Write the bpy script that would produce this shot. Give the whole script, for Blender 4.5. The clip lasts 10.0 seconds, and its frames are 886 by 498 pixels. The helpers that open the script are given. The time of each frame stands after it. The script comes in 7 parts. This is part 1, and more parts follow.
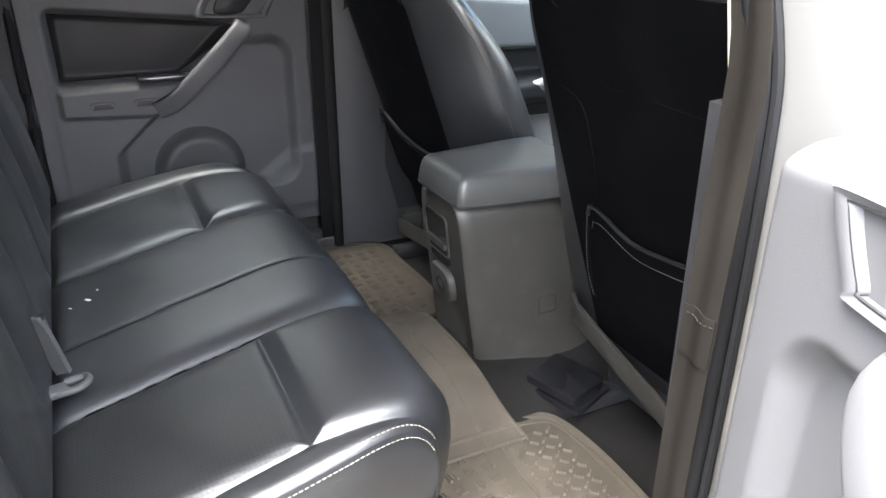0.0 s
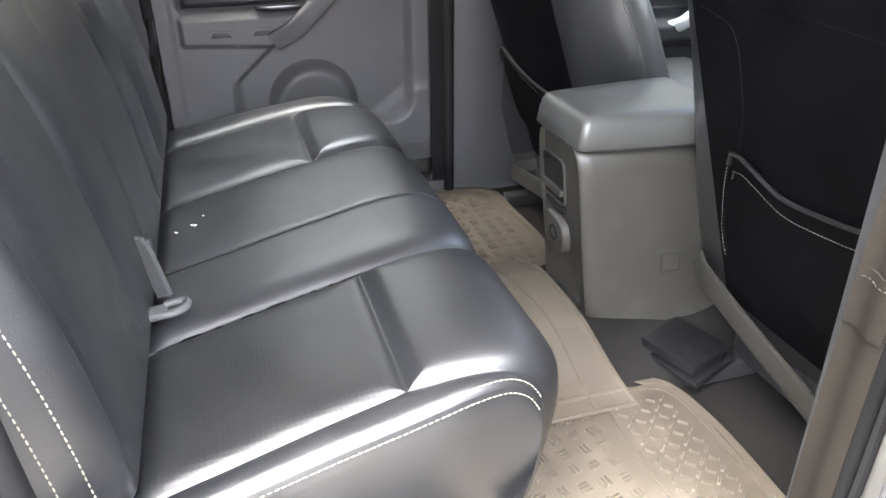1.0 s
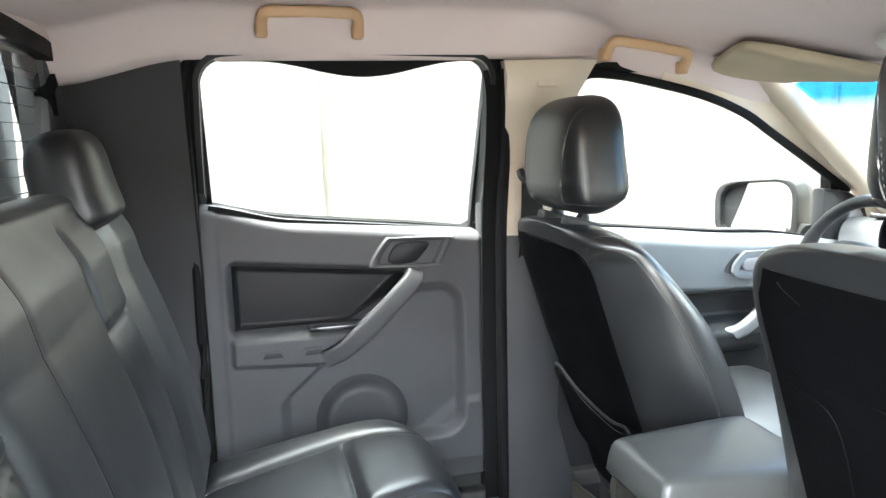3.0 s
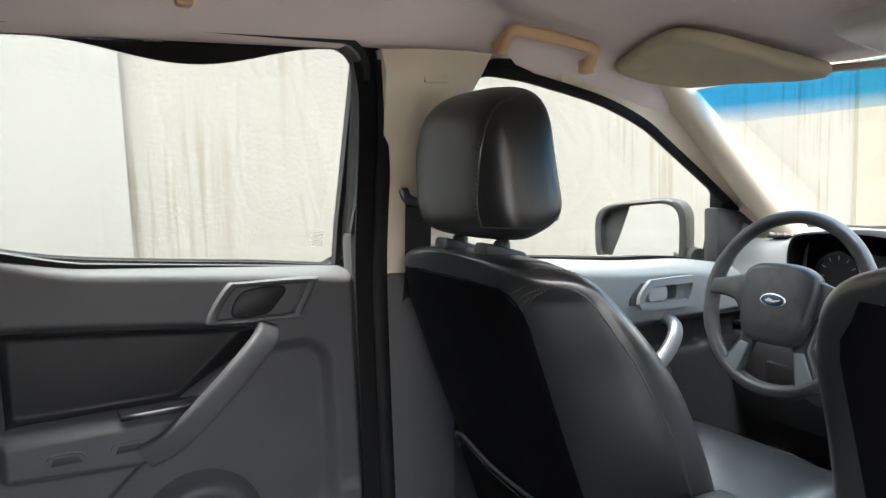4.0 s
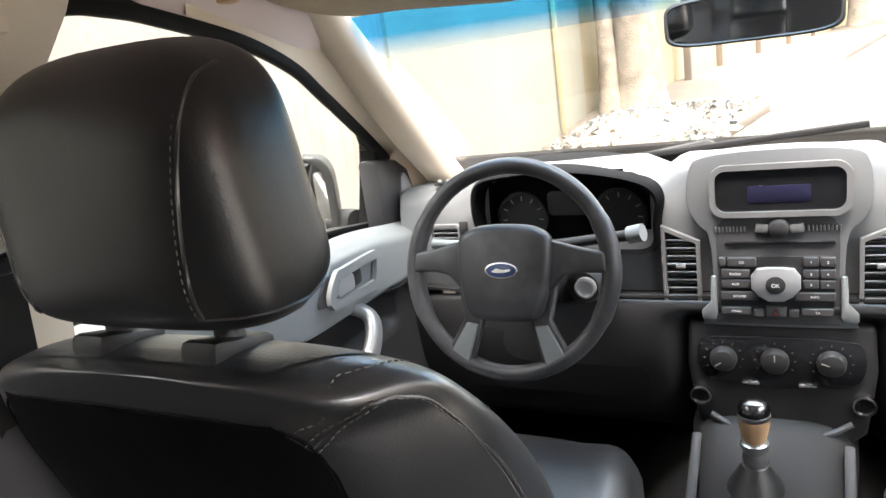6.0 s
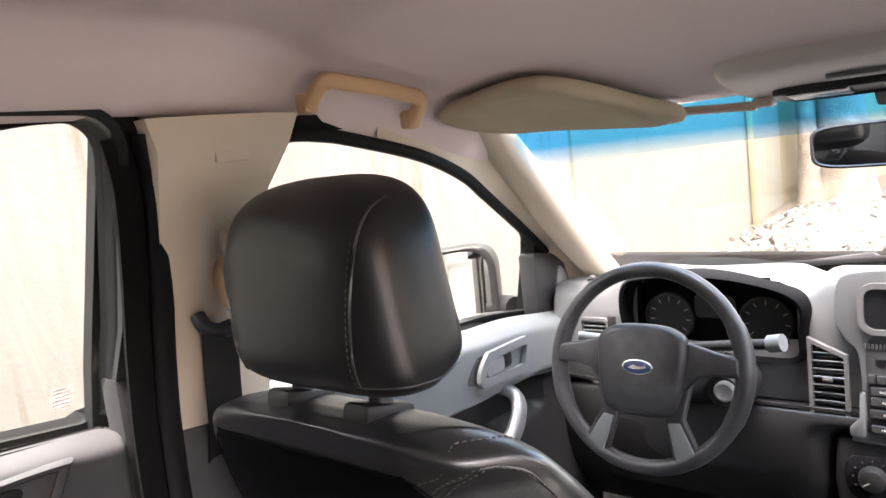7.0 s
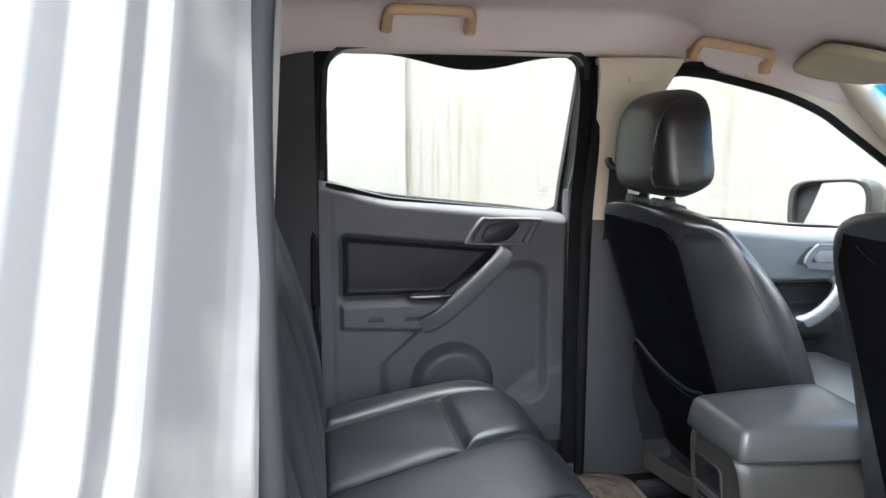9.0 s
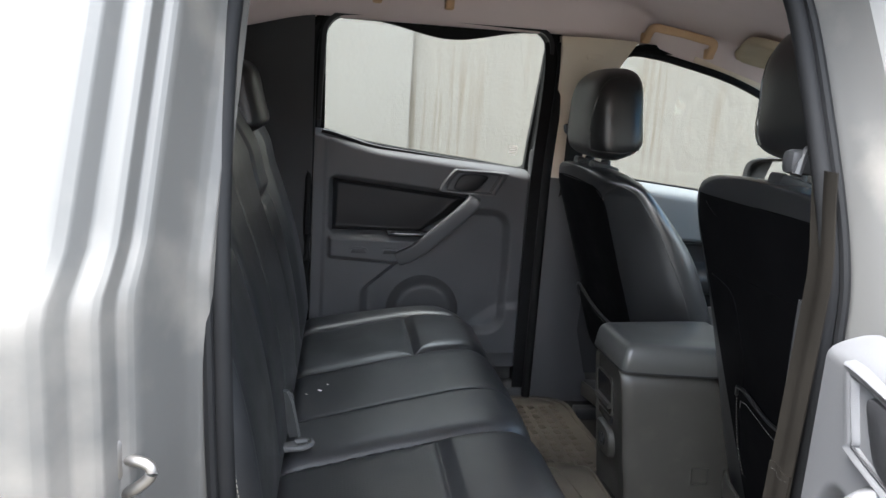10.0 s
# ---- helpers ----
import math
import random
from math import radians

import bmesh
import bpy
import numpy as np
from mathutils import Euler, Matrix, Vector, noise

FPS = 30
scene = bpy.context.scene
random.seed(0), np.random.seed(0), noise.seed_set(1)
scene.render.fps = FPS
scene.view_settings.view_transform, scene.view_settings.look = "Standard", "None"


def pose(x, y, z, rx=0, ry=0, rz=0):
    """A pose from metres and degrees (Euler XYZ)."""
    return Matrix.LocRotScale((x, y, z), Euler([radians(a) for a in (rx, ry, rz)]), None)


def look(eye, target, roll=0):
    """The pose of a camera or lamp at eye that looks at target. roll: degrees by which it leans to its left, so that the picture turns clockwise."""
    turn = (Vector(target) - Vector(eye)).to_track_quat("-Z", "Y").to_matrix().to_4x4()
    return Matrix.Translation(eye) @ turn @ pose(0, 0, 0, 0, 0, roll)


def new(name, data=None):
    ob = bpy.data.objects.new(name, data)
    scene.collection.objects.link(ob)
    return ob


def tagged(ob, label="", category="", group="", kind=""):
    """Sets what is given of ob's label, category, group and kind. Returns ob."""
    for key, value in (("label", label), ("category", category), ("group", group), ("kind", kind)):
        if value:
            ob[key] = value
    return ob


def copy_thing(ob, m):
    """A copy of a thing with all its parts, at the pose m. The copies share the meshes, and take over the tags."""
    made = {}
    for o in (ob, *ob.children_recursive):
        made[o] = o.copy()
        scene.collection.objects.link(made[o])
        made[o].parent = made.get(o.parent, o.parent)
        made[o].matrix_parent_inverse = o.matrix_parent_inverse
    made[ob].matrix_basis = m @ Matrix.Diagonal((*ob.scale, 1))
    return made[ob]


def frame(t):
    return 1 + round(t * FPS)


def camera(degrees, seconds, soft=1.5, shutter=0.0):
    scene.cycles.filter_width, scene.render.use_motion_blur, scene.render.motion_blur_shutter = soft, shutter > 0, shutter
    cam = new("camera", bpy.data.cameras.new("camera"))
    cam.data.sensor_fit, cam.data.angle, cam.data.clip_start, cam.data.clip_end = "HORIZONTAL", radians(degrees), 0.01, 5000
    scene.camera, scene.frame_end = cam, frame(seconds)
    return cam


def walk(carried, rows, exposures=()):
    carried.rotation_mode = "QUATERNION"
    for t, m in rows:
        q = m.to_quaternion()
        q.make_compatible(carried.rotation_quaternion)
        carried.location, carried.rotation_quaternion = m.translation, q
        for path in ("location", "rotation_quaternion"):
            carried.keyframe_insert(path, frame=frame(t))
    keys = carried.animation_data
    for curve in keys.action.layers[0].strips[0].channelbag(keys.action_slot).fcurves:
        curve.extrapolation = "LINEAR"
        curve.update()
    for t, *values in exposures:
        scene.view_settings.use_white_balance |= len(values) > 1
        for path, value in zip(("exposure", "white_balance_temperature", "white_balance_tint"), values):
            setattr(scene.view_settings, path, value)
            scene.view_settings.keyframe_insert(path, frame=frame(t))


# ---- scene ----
cam = camera(62.4, 10.0)
PATH = [
    (0, (-0.164, -1.193, 1.506), (0.643, 0.442, 0.683), 0.3),
    (0.5, (-0.141, -1.127, 1.472), (0.497, 0.543, 0.575), 0.2),
    (1, (-0.143, -1.124, 1.451), (0.373, 0.567, 0.516), -0.3),
    (1.5, (-0.132, -1.127, 1.46), (0.305, 0.628, 0.606), -1.2),
    (2, (-0.11, -1.136, 1.533), (0.282, 0.716, 0.887), -1.6),
    (2.5, (-0.107, -1.11, 1.588), (0.28, 0.8, 1.138), -1.6),
    (2.7, (-0.117, -1.073, 1.605), (0.291, 0.846, 1.216), -1.8),
    (3.8, (-0.162, -0.67, 1.558), (0.666, 1.14, 1.359), -1.3),
    (4, (-0.118, -0.584, 1.548), (0.822, 1.167, 1.328), -2.1),
    (4.5, (0.02, -0.382, 1.549), (1.28, 1.141, 1.243), -3.8),
    (5, (0.07, -0.263, 1.557), (1.564, 0.998, 1.139), -6.1),
    (5.2, (0.067, -0.22, 1.566), (1.633, 0.94, 1.112), -6.8),
    (6.3, (0.057, -0.052, 1.654), (1.793, 0.791, 1.129), -8.1),
    (6.5, (0.052, -0.056, 1.666), (1.781, 0.827, 1.185), -7.7),
    (7, (-0.034, -0.196, 1.68), (1.48, 1.085, 1.422), -6.7),
    (7.5, (-0.106, -0.499, 1.683), (1.062, 1.118, 1.542), -5.4),
    (8, (-0.143, -0.754, 1.658), (0.625, 1.089, 1.541), -3.1),
    (8.5, (-0.164, -0.971, 1.609), (0.315, 0.962, 1.423), -1.3),
    (9, (-0.279, -1.145, 1.559), (0.061, 0.803, 1.264), 0.0),
    (9.5, (-0.289, -1.295, 1.524), (0.029, 0.643, 1.142), 2.1),
    (10, (-0.192, -1.481, 1.561), (0.094, 0.458, 1.161), 3.8),
]
EXPOSURE = [(0, 5.35, 6400, 9), (0.5, 5.75, 6250, 10), (1.0, 6.05, 6550, 10), (1.5, 6.35, 6600, 8), (2.0, 6.5, 6500, 5), (2.7, 6.4, 6250, 2), (3.8, 4.95, 6400, 6), (4.5, 5.15, 6450, 5), (5.0, 5.25, 6500, 2), (6.5, 5.3, 6950, 16), (7.5, 5.4, 6850, 18), (8.0, 5.5, 6300, 14), (8.5, 5.5, 5700, 8), (9.0, 5.3, 6150, 7), (9.5, 4.75, 6250, 7), (10.0, 4.45, 6200, 7)]
walk(cam, [(t, look(eye, target, roll)) for t, eye, target, roll in PATH], exposures=EXPOSURE)

# ---- light: soft bright day, the sun behind a thin veil of cloud almost overhead, a little behind the truck ----
SUN_ELEV, SUN_ROT = radians(74), radians(255)
world = bpy.data.worlds.new("sky")
scene.world = world
world.use_nodes = True
wn = world.node_tree.nodes
sky = wn.new("ShaderNodeTexSky")
sky.sky_type, sky.sun_disc = "NISHITA", False
sky.sun_elevation, sky.sun_rotation = SUN_ELEV, SUN_ROT
sky.air_density, sky.dust_density, sky.ozone_density = 1.0, 4.0, 0.6
wn["Background"].inputs["Strength"].default_value = 0.15
veil = wn.new("ShaderNodeHueSaturation")
veil.inputs["Saturation"].default_value = 0.35
world.node_tree.links.new(sky.outputs[0], veil.inputs["Color"])
world.node_tree.links.new(veil.outputs[0], wn["Background"].inputs["Color"])
sun = new("sun", bpy.data.lights.new("sun", "SUN"))
sun.data.energy, sun.data.angle, sun.data.color = 0.5, radians(50), (1.0, 0.96, 0.90)
sun.matrix_world = look((-2.4, -0.65, 8.67), (0, 0, 0))

# ---- materials ----
def mat(name, base, rough=0.5, metal=0.0, vary=0.25, big=6.0, fine=300.0, bump=0.1, bdist=0.0006, dirt=None, dirt_amt=0.3, spec=0.5, coat=0.0, rvary=0.12):
    """A surface with colour and gloss varied at two scales and a fine relief."""
    m = bpy.data.materials.new(name)
    m.use_nodes = True
    n, l = m.node_tree.nodes, m.node_tree.links
    p = n["Principled BSDF"]
    co = n.new("ShaderNodeTexCoord")
    a, b = n.new("ShaderNodeTexNoise"), n.new("ShaderNodeTexNoise")
    a.inputs["Scale"].default_value, a.inputs["Detail"].default_value = big, 6
    b.inputs["Scale"].default_value, b.inputs["Detail"].default_value = fine, 3
    l.new(co.outputs["Object"], a.inputs["Vector"])
    l.new(co.outputs["Object"], b.inputs["Vector"])
    ramp = n.new("ShaderNodeMapRange")
    ramp.inputs["From Min"].default_value, ramp.inputs["From Max"].default_value = 0.3, 0.7
    ramp.inputs["To Min"].default_value, ramp.inputs["To Max"].default_value = 1 - vary, 1 + vary
    l.new(a.outputs["Fac"], ramp.inputs["Value"])
    mul = n.new("ShaderNodeMix")
    mul.data_type, mul.blend_type = "RGBA", "MULTIPLY"
    mul.inputs["Factor"].default_value = 1
    mul.inputs["A"].default_value = (*base, 1)
    l.new(ramp.outputs["Result"], mul.inputs["B"])
    col = mul.outputs["Result"]
    if dirt:
        d = n.new("ShaderNodeTexNoise")
        d.inputs["Scale"].default_value, d.inputs["Detail"].default_value = big * 2.7, 8
        l.new(co.outputs["Object"], d.inputs["Vector"])
        dr = n.new("ShaderNodeMapRange")
        dr.inputs["From Min"].default_value, dr.inputs["From Max"].default_value = 0.5, 0.75
        dr.inputs["To Max"].default_value = dirt_amt
        l.new(d.outputs["Fac"], dr.inputs["Value"])
        dm = n.new("ShaderNodeMix")
        dm.data_type = "RGBA"
        dm.inputs["B"].default_value = (*dirt, 1)
        l.new(dr.outputs["Result"], dm.inputs["Factor"])
        l.new(col, dm.inputs["A"])
        col = dm.outputs["Result"]
    l.new(col, p.inputs["Base Color"])
    rr = n.new("ShaderNodeMapRange")
    rr.inputs["From Min"].default_value, rr.inputs["From Max"].default_value = 0.3, 0.7
    rr.inputs["To Min"].default_value, rr.inputs["To Max"].default_value = max(0.02, rough - rvary), min(1, rough + rvary)
    l.new(a.outputs["Fac"], rr.inputs["Value"])
    l.new(rr.outputs["Result"], p.inputs["Roughness"])
    p.inputs["Metallic"].default_value = metal
    p.inputs["Specular IOR Level"].default_value = spec
    p.inputs["Coat Weight"].default_value, p.inputs["Coat Roughness"].default_value = coat, 0.27
    if bump:
        bp = n.new("ShaderNodeBump")
        bp.inputs["Strength"].default_value, bp.inputs["Distance"].default_value = bump, bdist
        l.new(b.outputs["Fac"], bp.inputs["Height"])
        l.new(bp.outputs["Normal"], p.inputs["Normal"])
    return m


def perforated(name, base, rough, flat, pitch=0.0062):
    """Vinyl punched with rows of small holes on a square grid."""
    m = mat(name, base, rough, fine=600, bump=0.2, vary=0.15, spec=0.85, coat=0.05)
    n, l = m.node_tree.nodes, m.node_tree.links
    p = n["Principled BSDF"]
    co = n.new("ShaderNodeTexCoord")
    vo = n.new("ShaderNodeTexVoronoi")
    vo.inputs["Scale"].default_value, vo.inputs["Randomness"].default_value = 1 / pitch, 0.0
    mp = n.new("ShaderNodeMapping")
    mp.inputs["Scale"].default_value = flat
    l.new(co.outputs["Object"], mp.inputs["Vector"])
    l.new(mp.outputs["Vector"], vo.inputs["Vector"])
    step = n.new("ShaderNodeMapRange")
    step.inputs["From Min"].default_value, step.inputs["From Max"].default_value = 0.26, 0.36
    l.new(vo.outputs["Distance"], step.inputs["Value"])
    bp = n.new("ShaderNodeBump")
    bp.inputs["Strength"].default_value, bp.inputs["Distance"].default_value = 0.16, 0.0006
    l.new(step.outputs["Result"], bp.inputs["Height"])
    old = p.inputs["Normal"].links[0].from_socket
    l.new(old, bp.inputs["Normal"])
    l.new(bp.outputs["Normal"], p.inputs["Normal"])
    mx = n.new("ShaderNodeMix")
    mx.data_type = "RGBA"
    src = p.inputs["Base Color"].links[0].from_socket
    mx.inputs["A"].default_value = (0.004, 0.004, 0.004, 1)
    l.new(src, mx.inputs["B"])
    l.new(step.outputs["Result"], mx.inputs["Factor"])
    l.new(mx.outputs["Result"], p.inputs["Base Color"])
    return m


def glass(name, tint=(1, 1, 1)):
    m = bpy.data.materials.new(name)
    m.use_nodes = True
    n, l = m.node_tree.nodes, m.node_tree.links
    tr, gl, fr, mx = n.new("ShaderNodeBsdfTransparent"), n.new("ShaderNodeBsdfGlossy"), n.new("ShaderNodeLayerWeight"), n.new("ShaderNodeMixShader")
    pw, sc = n.new("ShaderNodeMath"), n.new("ShaderNodeMath")
    pw.operation, sc.operation = "POWER", "MULTIPLY_ADD"
    pw.inputs[1].default_value, sc.inputs[1].default_value, sc.inputs[2].default_value = 5.0, 0.5, 0.03
    tr.inputs["Color"].default_value = (*tint, 1)
    gl.inputs["Roughness"].default_value = 0.02
    l.new(fr.outputs["Facing"], pw.inputs[0])
    l.new(pw.outputs[0], sc.inputs[0])
    l.new(sc.outputs[0], mx.inputs[0])
    l.new(tr.outputs[0], mx.inputs[1])
    l.new(gl.outputs[0], mx.inputs[2])
    l.new(mx.outputs[0], n["Material Output"].inputs["Surface"])
    return m


VINYL = mat("black_vinyl", (0.0085, 0.0087, 0.0094), 0.38, fine=520, bump=0.3, bdist=0.0008, vary=0.15, rvary=0.05, spec=0.9, coat=0.45)
BENCH_VINYL = mat("bench_vinyl", (0.0080, 0.0084, 0.0096), 0.40, fine=420, bump=0.35, bdist=0.0008, vary=0.18, rvary=0.08, spec=0.95, coat=0.15)
HEAD_VINYL = mat("headrest_vinyl", (0.0085, 0.0087, 0.0092), 0.38, fine=520, bump=0.3, bdist=0.0006, vary=0.15, rvary=0.05, spec=0.5)
PERF = perforated("perforated_vinyl", (0.0095, 0.010, 0.011), 0.40, (1, 1, 0))
PERF_UP = perforated("perforated_back_vinyl", (0.0115, 0.012, 0.013), 0.40, (0, 1, 1))
PLASTIC = mat("dark_grey_plastic", (0.058, 0.058, 0.061), 0.50, fine=900, bump=0.3, vary=0.08, rvary=0.05, spec=0.3)
PLASTIC_MID = mat("grey_plastic", (0.11, 0.11, 0.112), 0.42, fine=900, bump=0.3, vary=0.12)
PLASTIC_BLACK = mat("black_plastic", (0.019, 0.019, 0.020), 0.45, fine=800, bump=0.25, vary=0.15, spec=0.25)
# near-black copy of the seat vinyl; the seat backs' shade is in its colour
BACK_VINYL = mat("shaded_matt_vinyl", (0.0024, 0.0024, 0.0028), 0.6, fine=600, bump=0.2, bdist=0.0005, vary=0.2, spec=0.04)
PLASTIC_DARK = mat("charcoal_plastic", (0.040, 0.040, 0.042), 0.5, fine=900, bump=0.3, vary=0.08, rvary=0.05, spec=0.35)
PLASTIC_PALE = mat("pale_grey_plastic", (0.52, 0.48, 0.45), 0.5, fine=900, bump=0.2, vary=0.06)
PLASTIC_LIGHT = mat("blue_grey_plastic", (0.135, 0.146, 0.15), 0.45, fine=900, bump=0.25, vary=0.08)
GLOSS_BLACK = mat("gloss_black", (0.008, 0.008, 0.009), 0.15, fine=50, bump=0.0, vary=0.1)
CONSOLE = mat("worn_console_plastic", (0.026, 0.0245, 0.0215), 0.45, fine=700, bump=0.3, vary=0.14, dirt=(0.10, 0.09, 0.075), dirt_amt=0.14, spec=0.35)
CARPET = mat("black_carpet", (0.013, 0.012, 0.0115), 0.95, fine=500, bump=1.0, bdist=0.003, vary=0.35, spec=0.1)
RUBBER = mat("seal_rubber", (0.007, 0.007, 0.0074), 0.65, fine=250, bump=0.2, vary=0.3, spec=0.1)
MAT_RUBBER = mat("tan_mat_rubber", (0.070, 0.059, 0.046), 0.5, fine=400, bump=0.3, vary=0.16, dirt=(0.125, 0.105, 0.082), dirt_amt=0.35, spec=0.35)
HEADLINER = mat("headliner_felt", (0.64, 0.545, 0.53), 0.95, big=3, fine=1200, bump=0.4, vary=0.05, spec=0.1)
RIM = mat("rim_leatherette", (0.024, 0.024, 0.026), 0.42, fine=600, bump=0.3, vary=0.15, dirt=(0.10, 0.10, 0.10), dirt_amt=0.4)
DASH = mat("dash_plastic", (0.098, 0.101, 0.105), 0.45, fine=900, bump=0.3, vary=0.08, rvary=0.05)
CREAM = mat("cream_plastic", (0.55, 0.47, 0.37), 0.5, fine=900, bump=0.2, vary=0.06)
TAN = mat("tan_handle_plastic", (0.47, 0.30, 0.165), 0.45, fine=700, bump=0.15, vary=0.08)
VISOR = mat("visor_cloth", (0.40, 0.34, 0.25), 0.9, big=5, fine=1200, bump=0.5, vary=0.12, spec=0.1)
PAINT = mat("silver_paint", (0.047, 0.0455, 0.043), 0.65, metal=0.0, big=2, fine=2500, bump=0.05, vary=0.05, coat=0.0, dirt=(0.45, 0.4, 0.34), dirt_amt=0.2)
STRIKER = mat("worn_striker_steel", (0.20, 0.19, 0.18), 0.42, metal=1.0, vary=0.3, fine=300, bump=0.1)
STEEL = mat("bright_steel", (0.6, 0.6, 0.6), 0.25, metal=1.0, vary=0.1, fine=400, bump=0.05)
SILVER_TRIM = mat("satin_silver_trim", (0.42, 0.43, 0.44), 0.35, metal=0.7, fine=900, bump=0.05, vary=0.06)
DARK_CHROME = mat("dark_chrome", (0.16, 0.16, 0.165), 0.16, metal=1.0, vary=0.05, fine=400, bump=0.0)
THREAD = mat("pale_thread", (0.25, 0.235, 0.19), 0.8, vary=0.1)
THREAD_GREY = mat("grey_thread", (0.075, 0.072, 0.066), 0.8, vary=0.1)
WEBBING = mat("belt_webbing", (0.018, 0.017, 0.016), 0.8, spec=0.1, fine=900, bump=0.6, vary=0.12)
GLASS = glass("window_glass", (0.68, 0.69, 0.67))
SCREEN_GLASS = glass("windscreen_glass", (0.45, 0.455, 0.43))


from mathutils.bvhtree import BVHTree


# ---- building helpers ----
def thing(name, label, category, at=(0, 0, 0), group="", kind=""):
    ob = new(name)
    ob.location = at
    ob.empty_display_size = 0.05
    bpy.context.view_layer.update()
    return tagged(ob, label, category, group, kind)


def part(name, bm, material, parent=None, label="", smooth=40):
    """Links a bmesh, built in world coordinates, as one mesh object under its parent."""
    me = bpy.data.meshes.new(name)
    bmesh.ops.recalc_face_normals(bm, faces=bm.faces)
    bm.to_mesh(me)
    bm.free()
    me.materials.append(material)
    if smooth:
        me.polygons.foreach_set("use_smooth", [True] * len(me.polygons))
        me.set_sharp_from_angle(angle=radians(smooth))
    ob = new(name, me)
    if parent:
        ob.parent = parent
        off, top = Vector(), parent
        while top:
            off += top.location
            top = top.parent
        ob.location = -off
    if label:
        ob["label"] = label
    return ob


def solo(name, bm, material, label, category, group="", kind="", smooth=40):
    return tagged(part(name, bm, material, None, "", smooth), label, category, group, kind)


def rounded(bm, width, seg=2, angle=30):
    if width <= 0:
        return bm
    es = [e for e in bm.edges if len(e.link_faces) == 2 and e.calc_face_angle(0) > radians(angle)]
    bmesh.ops.bevel(bm, geom=es, offset=width, segments=seg, profile=0.5, affect="EDGES", clamp_overlap=True)
    return bm


def box(c, s, bevel=0.004, seg=2, rot=(0, 0, 0), bm=None, taper=1.0):
    """A bevelled box with centre c and sizes s; taper shrinks its top."""
    b = bmesh.new()
    bmesh.ops.create_cube(b, size=1)
    for v in b.verts:
        k = taper if v.co.z > 0 else 1
        v.co = Vector((v.co.x * s[0] * k, v.co.y * s[1] * k, v.co.z * s[2]))
    rounded(b, bevel, seg)
    b.transform(Matrix.Translation(c) @ Euler([radians(a) for a in rot]).to_matrix().to_4x4())
    return join(bm, b)


def join(bm, b):
    if bm is None:
        return b
    me = bpy.data.meshes.new("tmp")
    b.to_mesh(me)
    b.free()
    bm.from_mesh(me)
    bpy.data.meshes.remove(me)
    return bm


def loft(rings, cap=True, closed=False, bm=None):
    """Skins closed rings of equal length one after another."""
    b = bm or bmesh.new()
    vs = [[b.verts.new(p) for p in r] for r in rings]
    n = len(rings[0])
    pairs = list(zip(vs, vs[1:])) + ([(vs[-1], vs[0])] if closed else [])
    for r0, r1 in pairs:
        for i in range(n):
            j = (i + 1) % n
            b.faces.new((r0[i], r0[j], r1[j], r1[i]))
    if cap and not closed:
        b.faces.new(list(reversed(vs[0])))
        b.faces.new(vs[-1])
    return b


def grid(f, nu, nv, bm=None):
    """A sheet f(u, v), u and v from 0 to 1."""
    b = bm or bmesh.new()
    vs = [[b.verts.new(f(i / nu, j / nv)) for j in range(nv + 1)] for i in range(nu + 1)]
    for i in range(nu):
        for j in range(nv):
            b.faces.new((vs[i][j], vs[i + 1][j], vs[i + 1][j + 1], vs[i][j + 1]))
    return b


def slab_up(f, nu, nv, t):
    """A sheet f(u, v) as the underside of a slab of thickness t."""
    b = grid(f, nu, nv)
    low = b.verts[:]
    edge = [e for e in b.edges if len(e.link_faces) == 1]
    dup = {v: b.verts.new(v.co + Vector((0, 0, t))) for v in low}
    for fa in b.faces[:]:
        b.faces.new([dup[v] for v in reversed(fa.verts)])
    for e in edge:
        p, q = e.verts
        b.faces.new((p, q, dup[q], dup[p]))
    return b


def thick(bm, t):
    """Gives a sheet a thickness along its normals."""
    bmesh.ops.recalc_face_normals(bm, faces=bm.faces)
    bmesh.ops.solidify(bm, geom=bm.faces[:], thickness=t)
    return bm


def smoothed(pts, n=8, closed=False):
    """A Catmull-Rom curve through the points."""
    p = [Vector(q) for q in pts]
    out, m = [], len(p)
    for i in range(m if closed else m - 1):
        if closed:
            a, b, c, d = p[i - 1], p[i], p[(i + 1) % m], p[(i + 2) % m]
        else:
            a, b, c, d = p[max(i - 1, 0)], p[i], p[i + 1], p[min(i + 2, m - 1)]
        for k in range(n):
            t = k / n
            out.append(0.5 * ((2 * b) + (c - a) * t + (2 * a - 5 * b + 4 * c - d) * t * t + (3 * b - a - 3 * c + d) * t ** 3))
    if not closed:
        out.append(p[-1])
    return out


def sweep(pts, shape, closed=False, up=(0, 0, 1), bm=None):
    """Sweeps a closed 2D shape (across, up) along the points."""
    p = [Vector(q) for q in pts]
    rings, m, upv = [], len(p), Vector(up)
    for i in range(m):
        d = (p[(i + 1) % m] - p[i - 1]) if closed else (p[min(i + 1, m - 1)] - p[max(i - 1, 0)])
        d.normalize()
        s = d.cross(upv)
        if s.length < 1e-3:
            s = d.cross(Vector((1, 0, 0)))
        s.normalize()
        u = s.cross(d)
        rings.append([p[i] + s * a + u * c for a, c in shape])
    return loft(rings, not closed, closed, bm)


def circle(r, n=8, ry=None):
    ry = r if ry is None else ry
    return [(r * math.cos(2 * math.pi * i / n), ry * math.sin(2 * math.pi * i / n)) for i in range(n)]


def tube(pts, r, n=8, closed=False, bm=None, up=(0, 0, 1)):
    return sweep(pts, circle(r, n), closed, up, bm)


